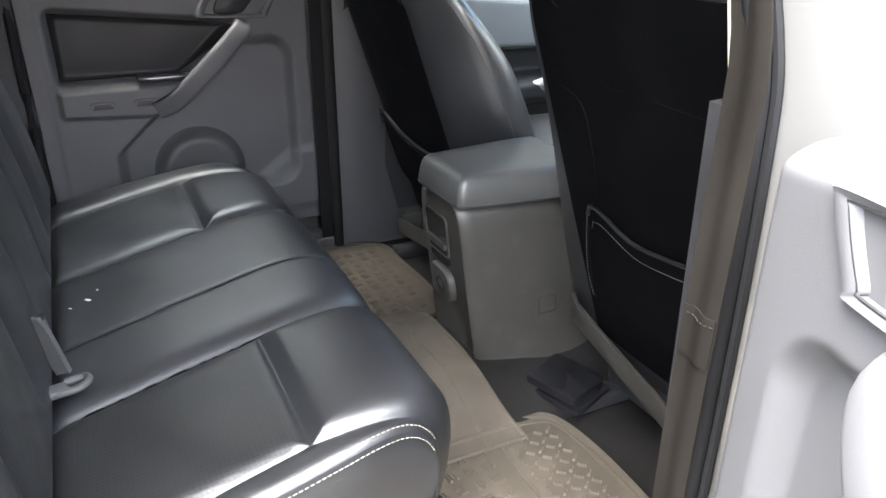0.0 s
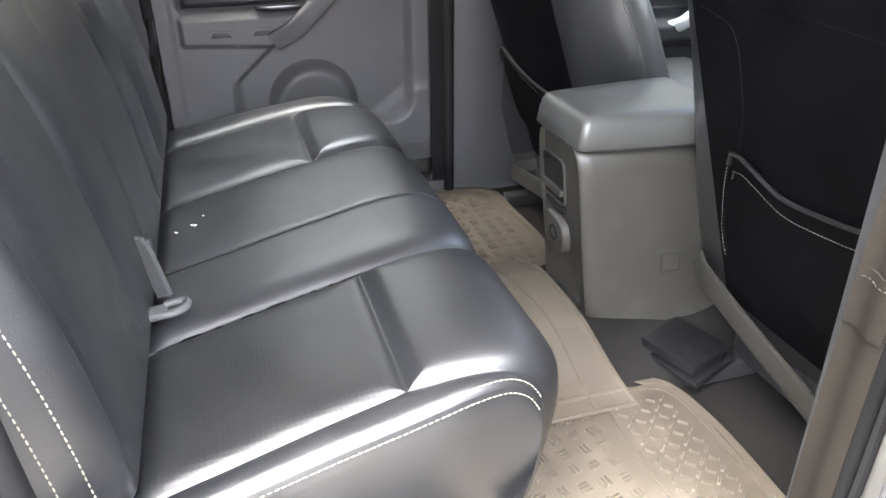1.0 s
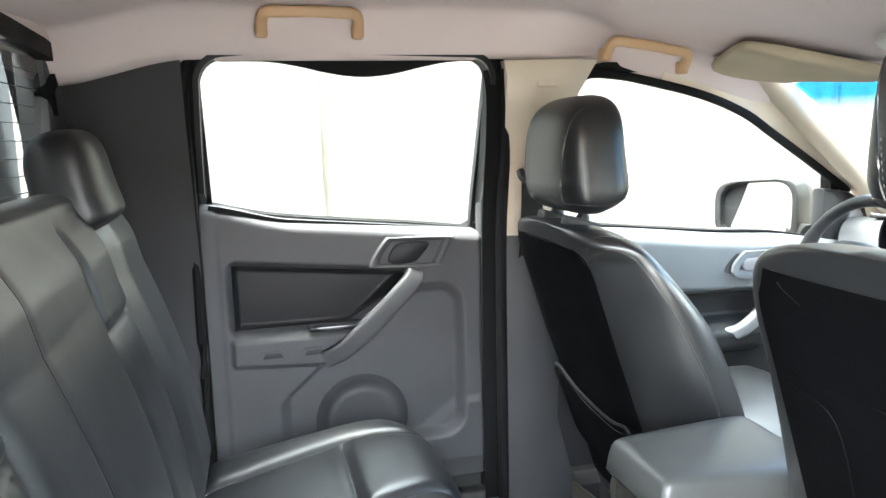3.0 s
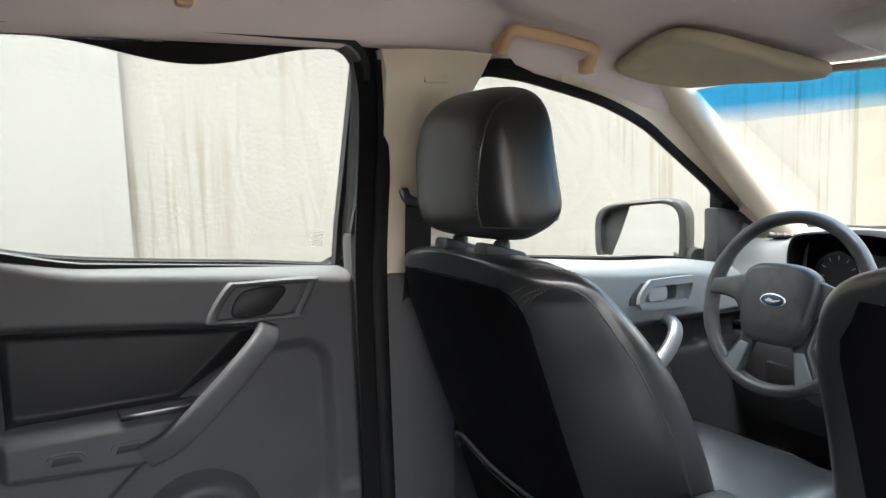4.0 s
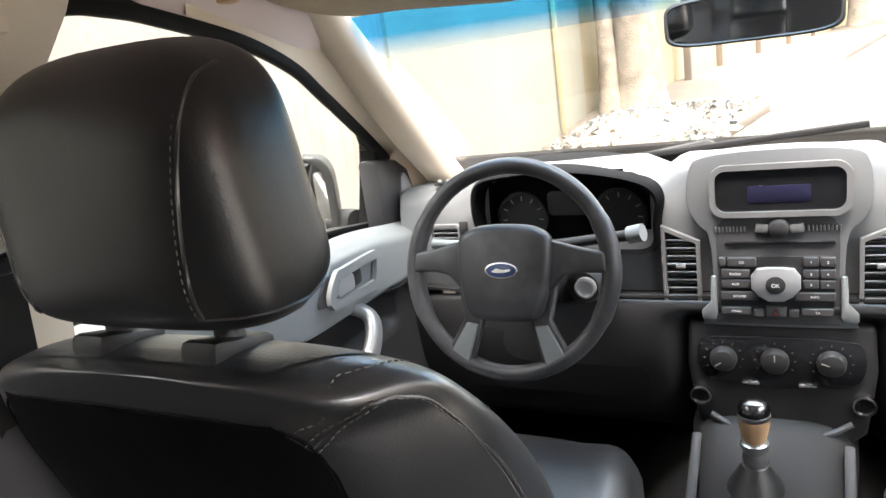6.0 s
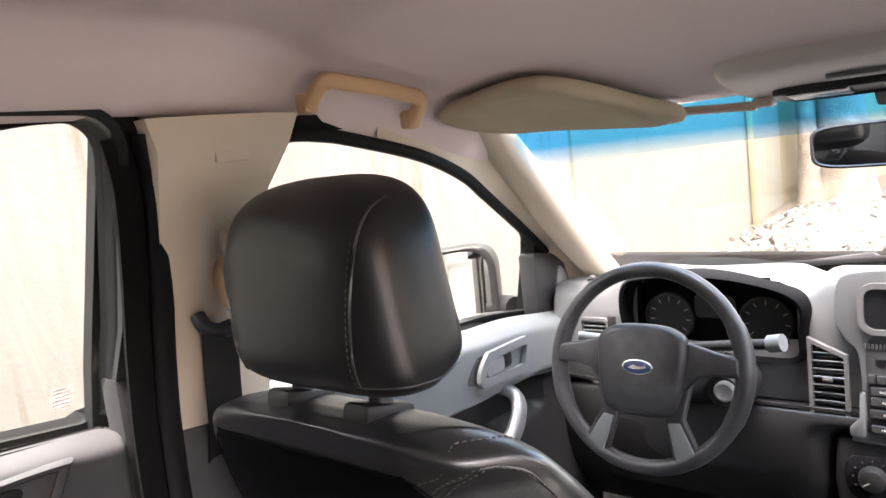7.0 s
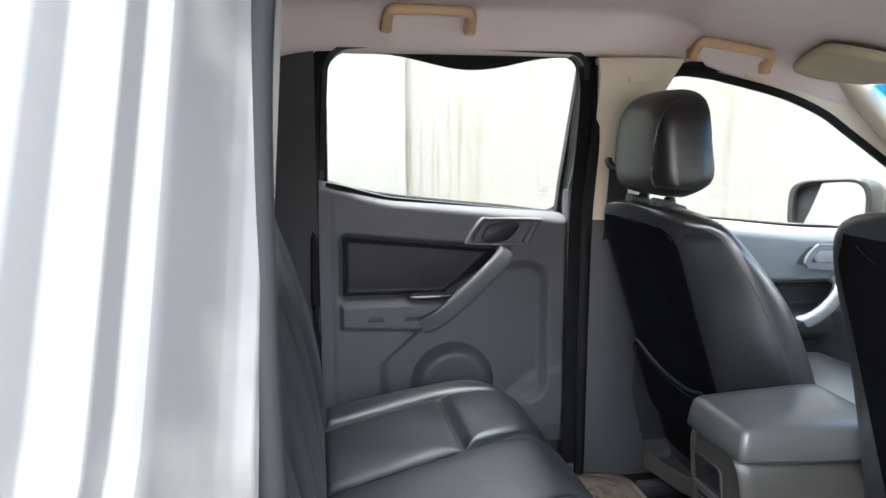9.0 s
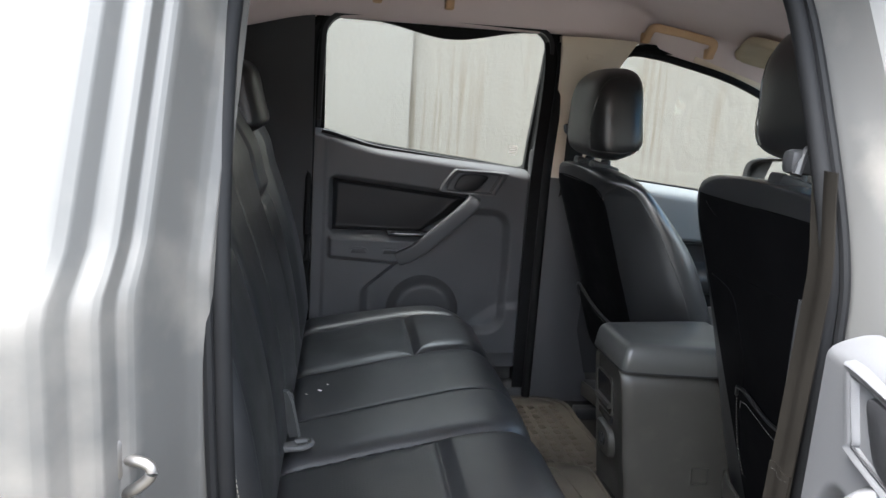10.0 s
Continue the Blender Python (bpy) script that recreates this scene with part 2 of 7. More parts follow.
def stitches(pts, length=0.006, gap=0.003, r=0.0008, bm=None):
    """A row of short threads laid along the points."""
    b = bm or bmesh.new()
    p = [Vector(q) for q in pts]
    need, on = 0.0, []
    for a, c in zip(p, p[1:]):
        seg = (c - a).length
        while need < seg:
            on.append((a + (c - a) * (need / seg), (c - a).normalized()))
            need += length + gap
        need -= seg
    for q, d in on:
        s = d.cross(Vector((0.3, 0.5, 0.8))).normalized()
        u = s.cross(d)
        loft([[q + d * (k * length / 2) + (s * a + u * c) * f for a, c in circle(r, 5)] for k, f in ((-1, 0.4), (-0.5, 1), (0.5, 1), (1, 0.4))], bm=b)
    return b


def prism(outline, at, depth, axis="y", bevel=0.003, seg=2, bm=None):
    """A flat outline in the two other axes, extruded along the axis from at to at + depth."""
    b = bmesh.new()

    def put(p, h):
        return {"x": (h, p[0], p[1]), "y": (p[0], h, p[1]), "z": (p[0], p[1], h)}[axis]

    lo = [b.verts.new(put(p, at)) for p in outline]
    hi = [b.verts.new(put(p, at + depth)) for p in outline]
    n = len(outline)
    b.faces.new(lo)
    b.faces.new(hi[::-1])
    for i in range(n):
        b.faces.new((lo[i], hi[i], hi[(i + 1) % n], lo[(i + 1) % n]))
    bmesh.ops.recalc_face_normals(b, faces=b.faces)
    rounded(b, bevel, seg, 50)
    return join(bm, b)


def round_rect(cx, cy, w, h, r, n=5):
    out = []
    for sx, sy, a0 in ((1, 1, 0), (-1, 1, 90), (-1, -1, 180), (1, -1, 270)):
        for i in range(n + 1):
            a = radians(a0 + 90 * i / n)
            out.append((cx + sx * (w / 2 - r) + r * math.cos(a), cy + sy * (h / 2 - r) + r * math.sin(a)))
    return out


def loop2(pts, n=5):
    return [(p.x, p.y) for p in smoothed([(*p, 0) for p in pts], n, True)]


def oval(w, d, n=28, e=4.0):
    """A rounded rectangle of half sizes w, d as a superellipse."""
    out = []
    for i in range(n):
        a = 2 * math.pi * i / n
        c, s = math.cos(a), math.sin(a)
        out.append((math.copysign(abs(c) ** (2 / e), c) * w, math.copysign(abs(s) ** (2 / e), s) * d))
    return out


def soft(x, a, b):
    """A smooth step from 0 at a to 1 at b."""
    t = min(1, max(0, (x - a) / (b - a)))
    return t * t * (3 - 2 * t)


# ---- cabin shell: x forward, y to the left side, z up from the road ----
def side_y(z):
    """The lean of the side glass."""
    return 0.866 - 0.437 * max(0.0, z - 1.349)


def roof_z(x, y):
    crease = 0.44 + 0.56 * (y + 0.02) ** 2
    z = 1.848 + 0.014 * soft(abs(y), 0.25, 0.5) - 0.014 * soft(x, crease, crease + 0.03) - 0.122 * soft(x, 0.45, 1.3) - 0.05 * soft(-x, 0.25, 0.55)
    rear = 1 - soft(x, 0.50, 0.70)
    return z - (0.082 + 0.014 * rear) * soft(abs(y), 0.60 - 0.045 * rear, 0.69 - 0.052 * rear)


floor = solo("floor", box((0.75, 0, 0.57), (2.2, 1.50, 0.06), 0.01), CARPET, "black carpeted cabin floor with worn pile", "floor", kind="structure")
part("tunnel", loft([[(x, y * w, 0.60 + z * h) for y, z in ((-0.24, 0), (-0.17, 0.55), (-0.12, 0.9), (-0.05, 1), (0.05, 1), (0.12, 0.9), (0.17, 0.55), (0.24, 0), (0.15, -0.1), (-0.15, -0.1))]
                     for x, w, h in ((-0.3, 0.9, 0.05), (0.3, 0.95, 0.07), (0.9, 1.0, 0.12), (1.7, 1.1, 0.2))]), CARPET, floor)

solo("ceiling", slab_up(lambda u, v: (-0.53 + 1.73 * u, -0.685 + 1.37 * v, roof_z(-0.53 + 1.73 * u, -0.685 + 1.37 * v)), 70, 60, 0.02),
               HEADLINER, "pinkish grey felt headliner with a shallow crease ahead of the dome lamp", "headliner", kind="structure", smooth=60)

# rear wall of the cabin below and beside the rear window
wall_rear = solo("wall_rear", box((-0.57, 0, 1.03), (0.06, 1.50, 0.90), 0.01), PLASTIC_BLACK, "black trimmed rear cabin wall below the rear window", "cabin wall", kind="structure")
for s in (-1, 1):
    part("side_trim", box((-0.545, s * 0.675, 1.63), (0.06, 0.17, 0.34), 0.015), PLASTIC, wall_rear)
part("header", box((-0.535, 0, 1.795), (0.07, 1.35, 0.05), 0.012), HEADLINER, wall_rear)

window_1 = tagged(thing("window_1", "", "", (-0.55, 0, 1.47)), "rear cab window with fine heating wires in a black seal", "window", kind="structure")
REAR_W = [(-0.585, 1.49), (0.585, 1.49), (0.585, 1.70), (0.54, 1.765), (-0.54, 1.765), (-0.585, 1.70)]


def rear_x(z):
    return -0.555 + 0.12 * (z - 1.49)


def ring_on(outline, wide, put, deep):
    """A frame of the given width round a closed outline, laid on a surface by put(a, b, depth)."""
    c = [Vector((*p, 0)) for p in outline]
    n = len(c)
    area = sum(c[i].x * c[(i + 1) % n].y - c[(i + 1) % n].x * c[i].y for i in range(n))
    rings = []
    for i in range(n):
        d0, d1 = (c[i] - c[i - 1]).normalized(), (c[(i + 1) % n] - c[i]).normalized()
        m = (d0 + d1).normalized()
        o = Vector((m.y, -m.x, 0)) * (1 if area > 0 else -1) * (wide / max(0.5, d0.dot(m)))
        a, b = c[i], c[i] + o
        rings.append([put(a.x, a.y, 0), put(b.x, b.y, 0), put(b.x, b.y, deep), put(a.x, a.y, deep)])
    return loft(rings, False, True)


def fill_on(outline, put, deep=0.004):
    b = bmesh.new()
    lo = [b.verts.new(put(p[0], p[1], 0)) for p in outline]
    hi = [b.verts.new(put(p[0], p[1], deep)) for p in outline]
    n = len(lo)
    b.faces.new(lo)
    b.faces.new(hi[::-1])
    for i in range(n):
        b.faces.new((lo[i], hi[i], hi[(i + 1) % n], lo[(i + 1) % n]))
    return b


def see_through(ob):
    ob.visible_shadow = False
    return ob


def put_rear(a, b, d):
    return (rear_x(b) + d, a, b)


see_through(part("pane", fill_on(REAR_W, put_rear), GLASS, window_1))
part("window_frame", ring_on([(p.x, p.y) for p in smoothed([(*p, 0) for p in REAR_W], 4, True)], 0.03, lambda a, b, d: put_rear(a, b, d - 0.01), 0.03), RUBBER, window_1)
wires = bmesh.new()
for i in range(8):
    z = 1.515 + i * 0.031
    tube([(rear_x(z) + 0.006, -0.54, z), (rear_x(z) + 0.006, 0.54, z)], 0.0009, 5, bm=wires)
part("heating_wires", wires, PLASTIC_BLACK, window_1)

# windscreen
def screen(u, v):
    """u from top to base, v from right to left."""
    y = (2 * v - 1)
    w = 0.635 + 0.055 * u
    return Vector((1.19 + 0.56 * u + 0.07 * (1 - y * y), w * y, 1.705 - 0.375 * u + 0.02 * (1 - y * y) * (1 - u)))


window_2 = tagged(thing("window_2", "", "", (1.7, 0, 1.33)), "raked windscreen with a blue shade band along its top edge", "windscreen", kind="structure")
see_through(part("pane", grid(screen, 16, 20), SCREEN_GLASS, window_2))
band_mat = bpy.data.materials.new("blue_shade_band")
band_mat.use_nodes = True
bn, bl = band_mat.node_tree.nodes, band_mat.node_tree.links
b_tr, b_co, b_sp, b_mr, b_mx = (bn.new(k) for k in ("ShaderNodeBsdfTransparent", "ShaderNodeTexCoord", "ShaderNodeSeparateXYZ", "ShaderNodeMapRange", "ShaderNodeMix"))
b_mx.data_type = "RGBA"
b_mx.inputs["A"].default_value, b_mx.inputs["B"].default_value = (1, 1, 1, 1), (0.06, 0.42, 0.85, 1)
b_mr.inputs["From Min"].default_value, b_mr.inputs["From Max"].default_value = 1.618, 1.668
bl.new(b_co.outputs["Object"], b_sp.inputs[0])
bl.new(b_sp.outputs["Z"], b_mr.inputs["Value"])
bl.new(b_mr.outputs["Result"], b_mx.inputs["Factor"])
bl.new(b_mx.outputs["Result"], b_tr.inputs["Color"])
bl.new(b_tr.outputs[0], bn["Material Output"].inputs["Surface"])
see_through(part("shade_band", grid(lambda u, v: screen(u * 0.2, v) + Vector((-0.004, 0, -0.004)), 8, 20), band_mat, window_2, "graded blue tint band"))

# A-pillars, roof rails and cowl
for s in (1, -1):
    path = smoothed([(0.98, s * 0.640, 1.79), (1.10, s * 0.650, 1.745), (1.30, s * 0.672, 1.60), (1.48, s * 0.69, 1.46), (1.66, s * 0.705, 1.33), (1.74, s * 0.71, 1.26)], 6)
    solo("trim", sweep(path, oval(0.044, 0.032, 20, 2.4)), CREAM,
         "cream moulded trim on the windscreen pillar", "pillar trim", "windscreen pillar trims", "structure")

# dark filler plates added beside the window frames to shut out daylight slits
def side_plate(x0, x1, z0, z1, s, name="trim"):
    return solo(name, loft([[(x0, s * (side_y(z) + 0.02), z), (x1, s * (side_y(z) + 0.02), z), (x1, s * (side_y(z) + 0.045), z), (x0, s * (side_y(z) + 0.045), z)] for z in [z0 + (z1 - z0) * i / 10 for i in range(11)]]), PLASTIC_BLACK,
                "added black plate closing daylight slits beside the side windows", "window post", "window posts", "structure")


side_plate(0.405, 0.56, 0.60, 1.80, 1)
side_plate(-0.62, -0.245, 0.60, 1.80, 1)
for s in (1, -1):
    edge = [(0.84, 1.718), (0.93, 1.698), (1.0, 1.678), (1.10, 1.642), (1.20, 1.592), (1.35, 1.512), (1.45, 1.457), (1.54, 1.405), (1.66, 1.27)]
    inn = [(0.86, 0.668, 1.785), (0.95, 0.664, 1.772), (1.04, 0.655, 1.752), (1.13, 0.66, 1.72), (1.22, 0.668, 1.66), (1.32, 0.676, 1.585), (1.42, 0.685, 1.507), (1.60, 0.70, 1.372), (1.70, 0.708, 1.29)]
    a = smoothed([(x, s * (side_y(z) - 0.05), z) for x, z in edge], 5)
    b = smoothed([(x, s * y, z) for x, y, z in inn], 5)
    bm = bmesh.new()
    va, vb, vc = ([bm.verts.new(p) for p in q] for q in (a, b, [p + Vector((0.03, s * 0.05, 0.03)) for p in a]))
    for i in range(len(a) - 1):
        bm.faces.new((va[i], va[i + 1], vb[i + 1], vb[i]))
        bm.faces.new((va[i], va[i + 1], vc[i + 1], vc[i]))
    solo("trim", bm, CREAM, "cream trim between windscreen pillar and door frame", "pillar trim", "windscreen pillar trims", "structure")


# ---- the closed rear door on the far side ----
def belt(x):
    return 1.354 + 0.105 * max(0.0, 0.427 - x) + 0.026 * soft(-x, 0.06, 0.27)


def rr(x, z, x0, x1, z0, z1, r, w):
    """1 inside a rounded rectangle, 0 outside, with a soft edge of width w."""
    dx = max(x0 + r - x, x - (x1 - r), 0)
    dz = max(z0 + r - z, z - (z1 - r), 0)
    d = math.hypot(dx, dz) - r
    if dx == 0 and dz == 0:
        d = -r
    return 1 - soft(d, -w, 0)


def pull_line(z):
    """Where the slanted pull crosses a height."""
    return 0.055 + (z - 1.10) * 1.15


def door_y(x, z):
    y = 0.785
    y += 0.062 * soft(z, belt(x) - 0.035, belt(x) + 0.012) ** 2 + 0.03 * soft(x, 0.395, 0.425) ** 2
    # dished armrest recess, cut off by the slanted pull
    inset = rr(x, z, -0.228, 0.30, 1.122, 1.318 - 0.10 * (x + 0.2), 0.034, 0.030)
    inset *= 1 - soft(x, pull_line(z) - 0.050, pull_line(z) - 0.008)
    y += 0.040 * inset
    # armrest bar under it
    bar = rr(x, z, -0.226, pull_line(z) + 0.02, 1.048 - 0.06 * (x + 0.2), 1.128, 0.014, 0.016) if z < 1.14 else 0
    y -= 0.014 * bar
    # field ahead of the crease that runs on from the pull
    low = rr(x, z, -0.12, 0.364, 0.810, 1.232, 0.07, 0.032) * soft(x, pull_line(z) - 0.004, pull_line(z) + 0.020)
    y += 0.022 * low
    # a shallow step down the rear edge, and the ramp at the front foot
    y -= 0.006 * (1 - soft(x, -0.245, -0.228))
    d2 = (x - 0.29) * 0.75 - (z - 0.86)
    y -= 0.010 * soft(d2, -0.03, 0.02) * rr(x, z, 0.16, 0.46, 0.72, 0.93, 0.03, 0.05)
    return y


left_door = thing("door_1", "closed rear car door with dark grey moulded trim", "car door", (0.07, 0.80, 0.72), kind="structure")


def panel_top(x):
    return belt(x) - 0.035 + math.sqrt(max(0.0, 0.035 ** 2 - max(0.0, x - 0.387) ** 2))


def door_panel(u, v):
    x = -0.272 + 0.692 * u
    z = 0.70 + (panel_top(x) - 0.70) * v
    return (x, door_y(x, z), z)


part("door_panel", thick(grid(door_panel, 230, 230), 0.006), PLASTIC, left_door, smooth=60)
part("door_shell", prism([(-0.285, 0.60), (0.43, 0.60), (0.435, 1.34), (0.2, 1.355), (-0.05, 1.38), (-0.27, 1.43), (-0.30, 1.2)], 0.842, 0.058, "y", 0.012), PAINT, left_door, "silver painted door shell")
# window: glass, black frame, belt seal
LW = [(p.x, p.y) for p in smoothed([(-0.256, belt(-0.256), 0), (-0.12, belt(-0.12), 0), (0.07, belt(0.07), 0), (0.25, belt(0.25), 0)], 5)] + \
     [(0.40, 1.352), (0.413, 1.358), (0.416, 1.375), (0.412, 1.50), (0.403, 1.66)] + [(0.348 + 0.05 * math.cos(radians(q)), 1.718 + 0.05 * math.sin(radians(q))) for q in range(6, 91, 12)] + [(0.1, 1.774), (-0.14, 1.774)] + [(-0.188 + 0.055 * math.cos(radians(q)), 1.715 + 0.055 * math.sin(radians(q))) for q in range(96, 181, 12)] + [(-0.250, 1.60), (-0.255, 1.48)]


def put_side(a, b, d):
    return (a, side_y(b) - 0.01 + d, b)


def sunk(a, b):
    """Along the belt line the frame lies behind the door trim."""
    return 0.08 * (1 - soft(b, belt(a) + 0.004, belt(a) + 0.03))


see_through(part("pane", fill_on(LW, put_side), GLASS, left_door))
part("window_frame", ring_on(LW, 0.022, lambda a, b, d: put_side(a, b, d - 0.03 + sunk(a, b)), 0.05), RUBBER, left_door)
part("frame_lip", ring_on(LW, 0.012, lambda a, b, d: put_side(a, b, d - 0.042 + sunk(a, b)), 0.02), PLASTIC_BLACK, left_door)
part("belt_seal", sweep([(x / 40, side_y(belt(x / 40)) - 0.032, belt(x / 40) + 0.001) for x in range(-10, 17)], [(0.002, -0.012), (0.002, -0.002), (-0.012, -0.002), (-0.012, -0.012)]), RUBBER, left_door)
mark = bmesh.new()
for k in range(6):
    zz = 1.402 + 0.0055 * k
    box((0.352, side_y(zz) - 0.0125, zz), (0.026 if k % 3 else 0.02, 0.0006, 0.0022), 0, bm=mark)
tagged(part("etched_mark", mark, PLASTIC_PALE, left_door, "faint etched lines on the glass"), kind="stuff")
# sagging edge of the rolled fabric along the window's top
part("sagging_seal", loft([[(-0.20 + 0.58 * i / 30, side_y(1.74) - 0.02 + k * 0.012, z) for k, z in ((0, 1.785), (1, 1.785), (1, 1.768 - 0.034 * math.sin(math.pi * min(1, max(0, (i - 4) / 24))) ** 2), (0, 1.764 - 0.034 * math.sin(math.pi * min(1, max(0, (i - 4) / 24))) ** 2))] for i in range(31)]), RUBBER, left_door, "loose black seal sagging across the glass")


def pull(door, y0):
    """Slanted pull handle of a door, its foot running into the armrest."""
    pts = smoothed([(0.232, y0 + 0.025, 1.262), (0.222, y0 - 0.02, 1.245), (0.17, y0 - 0.045, 1.20), (0.10, y0 - 0.045, 1.135), (0.045, y0 - 0.03, 1.085), (0.0, y0 - 0.01, 1.06)], 6)
    part("pull_handle", sweep(pts, oval(0.023, 0.013, 20, 4.5), up=(0, 1, 0)), PLASTIC, door)


ARM = mat("door_insert_vinyl", (0.012, 0.012, 0.013), 0.45, fine=700, bump=0.3, vary=0.15, spec=0.2)


# the insert reaches over the recess walls too, its black giving their shade
def arm_insert(u, v):
    z0, z1 = 1.141, 1.300
    z = z0 + (z1 - z0) * v
    x = -0.211 + (pull_line(z) - 0.040 + 0.211) * u
    z -= 0.10 * (x + 0.2) * v
    return (x, door_y(x, z) - 0.002 - 0.006 * math.sin(math.pi * u) ** 0.5 * math.sin(math.pi * v) ** 0.5, z)


part("armrest_insert", thick(grid(arm_insert, 50, 26), 0.003), ARM, left_door, "black padded vinyl insert, drawn out over the recess's shaded edges", smooth=60)
pull(left_door, 0.785)


def speaker(u, v):
    """Domed speaker cover: u out from the middle, v round."""
    a = 2 * math.pi * v
    r = 0.122 * u
    x, z = 0.088 + r * math.cos(a), 0.882 + r * math.sin(a)
    return (x, door_y(x, z) - 0.034 * (1 - soft(u, 0.72, 1.0)) + 0.002, z)


part("speaker_cover", grid(speaker, 14, 48), PLASTIC_DARK, left_door, "dark domed speaker cover", smooth=60)
bez = [(0.122, 1.286), (0.150, 1.276), (0.285, 1.272), (0.298, 1.282), (0.326, 1.334), (0.318, 1.345), (0.190, 1.349), (0.160, 1.344)]
bez_s = loop2(bez, 5)
part("handle_bezel", loft([[(0.222 + (a - 0.222) * k, 0.784 - d, 1.311 + (b - 1.311) * k) for a, b in bez_s] for k, d in ((1.06, -0.006), (1.02, 0.004), (0.97, 0.007), (0.80, 0.004), (0.70, -0.010))], False), PLASTIC, left_door, smooth=50)
part("bezel_field", fill_on(bez_s, lambda a, b, d: (a, 0.796 - d, b), 0.004), PLASTIC_BLACK, left_door)
part("bezel_groove", tube([(a, 0.7805, b) for a, b in [(0.222 + (p[0] - 0.222) * 0.84, 1.311 + (p[1] - 1.311) * 0.80) for p in bez_s]], 0.0016, 6, True, up=(0, 1, 0)), PLASTIC_BLACK, left_door)
part("inner_handle", prism(loop2([(0.168, 1.286), (0.226, 1.284), (0.252, 1.302), (0.270, 1.333), (0.205, 1.336), (0.176, 1.320)], 4), 0.779, 0.010, "y", 0.004), ARM, left_door)
part("switch_plate", box((0.035, 0.772, 1.142), (0.15, 0.05, 0.012), 0.004), GLOSS_BLACK, left_door)
for x in (-0.125, -0.025):
    part("slot_lip", tube(smoothed([(x - 0.032, 0.774, 1.073), (x - 0.024, 0.7725, 1.091), (x + 0.02, 0.7725, 1.090), (x + 0.031, 0.774, 1.072)], 4), 0.0022, 6), PLASTIC, left_door)
    part("bin_slot", prism([(x - 0.028, 1.072), (x - 0.021, 1.088), (x + 0.017, 1.088), (x + 0.027, 1.072)], 0.7715, 0.004, "y", 0.002), PLASTIC_BLACK, left_door)
part("door_seal", tube(smoothed([(-0.285, 0.76, 0.75), (-0.285, 0.76, 1.2), (-0.282, 0.745, 1.45), (-0.275, 0.66, 1.70), (-0.245, 0.66, 1.772), (-0.15, 0.665, 1.786), (0.32, 0.665, 1.785), (0.41, 0.66, 1.765), (0.435, 0.655, 1.70), (0.445, 0.74, 1.40), (0.445, 0.75, 1.1), (0.445, 0.75, 0.72)], 6), 0.012, 8), RUBBER, left_door)

# pillars of the far side
# added filler plate that shuts out a slit of daylight beside the door
solo("trim", box((0.47, 0.82, 1.0), (0.12, 0.05, 0.85), 0.01), PLASTIC_BLACK, "added black plate closing the daylight gap behind the pillar trim", "pillar trim", kind="structure")
b_pillar = thing("trim", "cream upper and dark lower trim of the door pillar", "pillar trim", (0.5, 0.75, 0.62), kind="structure")


def pillar(z, x0, x1, y, bulge=0.02):
    return [(x0, y + 0.05, z), (x0, y, z), (x0 + (x1 - x0) * 0.3, y - bulge, z), (x0 + (x1 - x0) * 0.7, y - bulge, z), (x1, y, z), (x1, y + 0.05, z)]


part("upper_trim", loft([pillar(1.345, 0.440, 0.615, 0.735), pillar(1.45, 0.440, 0.610, 0.715), pillar(1.56, 0.436, 0.598, 0.675), pillar(1.66, 0.43, 0.592, 0.635), pillar(1.72, 0.424, 0.62, 0.61), pillar(1.76, 0.42, 0.65, 0.62)]), CREAM, b_pillar)
part("label_recess", prism(round_rect(0.515, 1.71, 0.05, 0.02, 0.004), 0.592, 0.01, "y", 0.002), CREAM, b_pillar)
part("lower_trim", loft([pillar(0.62, 0.440, 0.66, 0.74), pillar(0.85, 0.440, 0.60, 0.74), pillar(1.1, 0.440, 0.61, 0.74), pillar(1.344, 0.440, 0.615, 0.735)]), PLASTIC_DARK, b_pillar)
part("pillar_seal", tube(smoothed([(0.424, 0.640, 1.745), (0.436, 0.650, 1.68), (0.441, 0.676, 1.58), (0.442, 0.706, 1.46), (0.441, 0.722, 1.34), (0.441, 0.728, 1.10), (0.441, 0.730, 0.62)], 5), 0.0145, 10), RUBBER, b_pillar, "black rubber seal along the pillar")
part("seal_carrier", sweep(smoothed([(0.405, 0.655, 1.745), (0.416, 0.665, 1.68), (0.421, 0.690, 1.58), (0.422, 0.720, 1.46), (0.421, 0.736, 1.34), (0.421, 0.742, 1.10), (0.421, 0.744, 0.62)], 5), [(0.026, -0.003), (0.026, 0.003), (-0.026, 0.003), (-0.026, -0.003)], up=(0, 1, 0)), RUBBER, b_pillar, "black rubber strip between door and pillar")
solo("trim", grid(lambda u, v: (-0.56 + 0.285 * u, 0.80 - 0.04 * u - 0.12 * soft(v, 0.45, 1.0) + 0.02 * (1 - u), 0.72 + 1.06 * v), 10, 20), PLASTIC_DARK,
                "dark plastic quarter trim behind the rear door", "pillar trim", kind="structure")


# ---- rear bench ----
CUSH = [(-0.30, 0.74), (-0.315, 0.86), (-0.30, 0.895), (-0.26, 0.908), (-0.18, 0.918), (-0.09, 0.929), (-0.015, 0.936), (0.03, 0.941), (0.07, 0.944), (0.12, 0.943), (0.155, 0.936), (0.180, 0.920), (0.196, 0.892), (0.199, 0.85), (0.188, 0.79), (0.160, 0.73)]
CUSH_C = smoothed([(x, 0, z) for x, z in CUSH], 6)
CUSH_WALL = 8


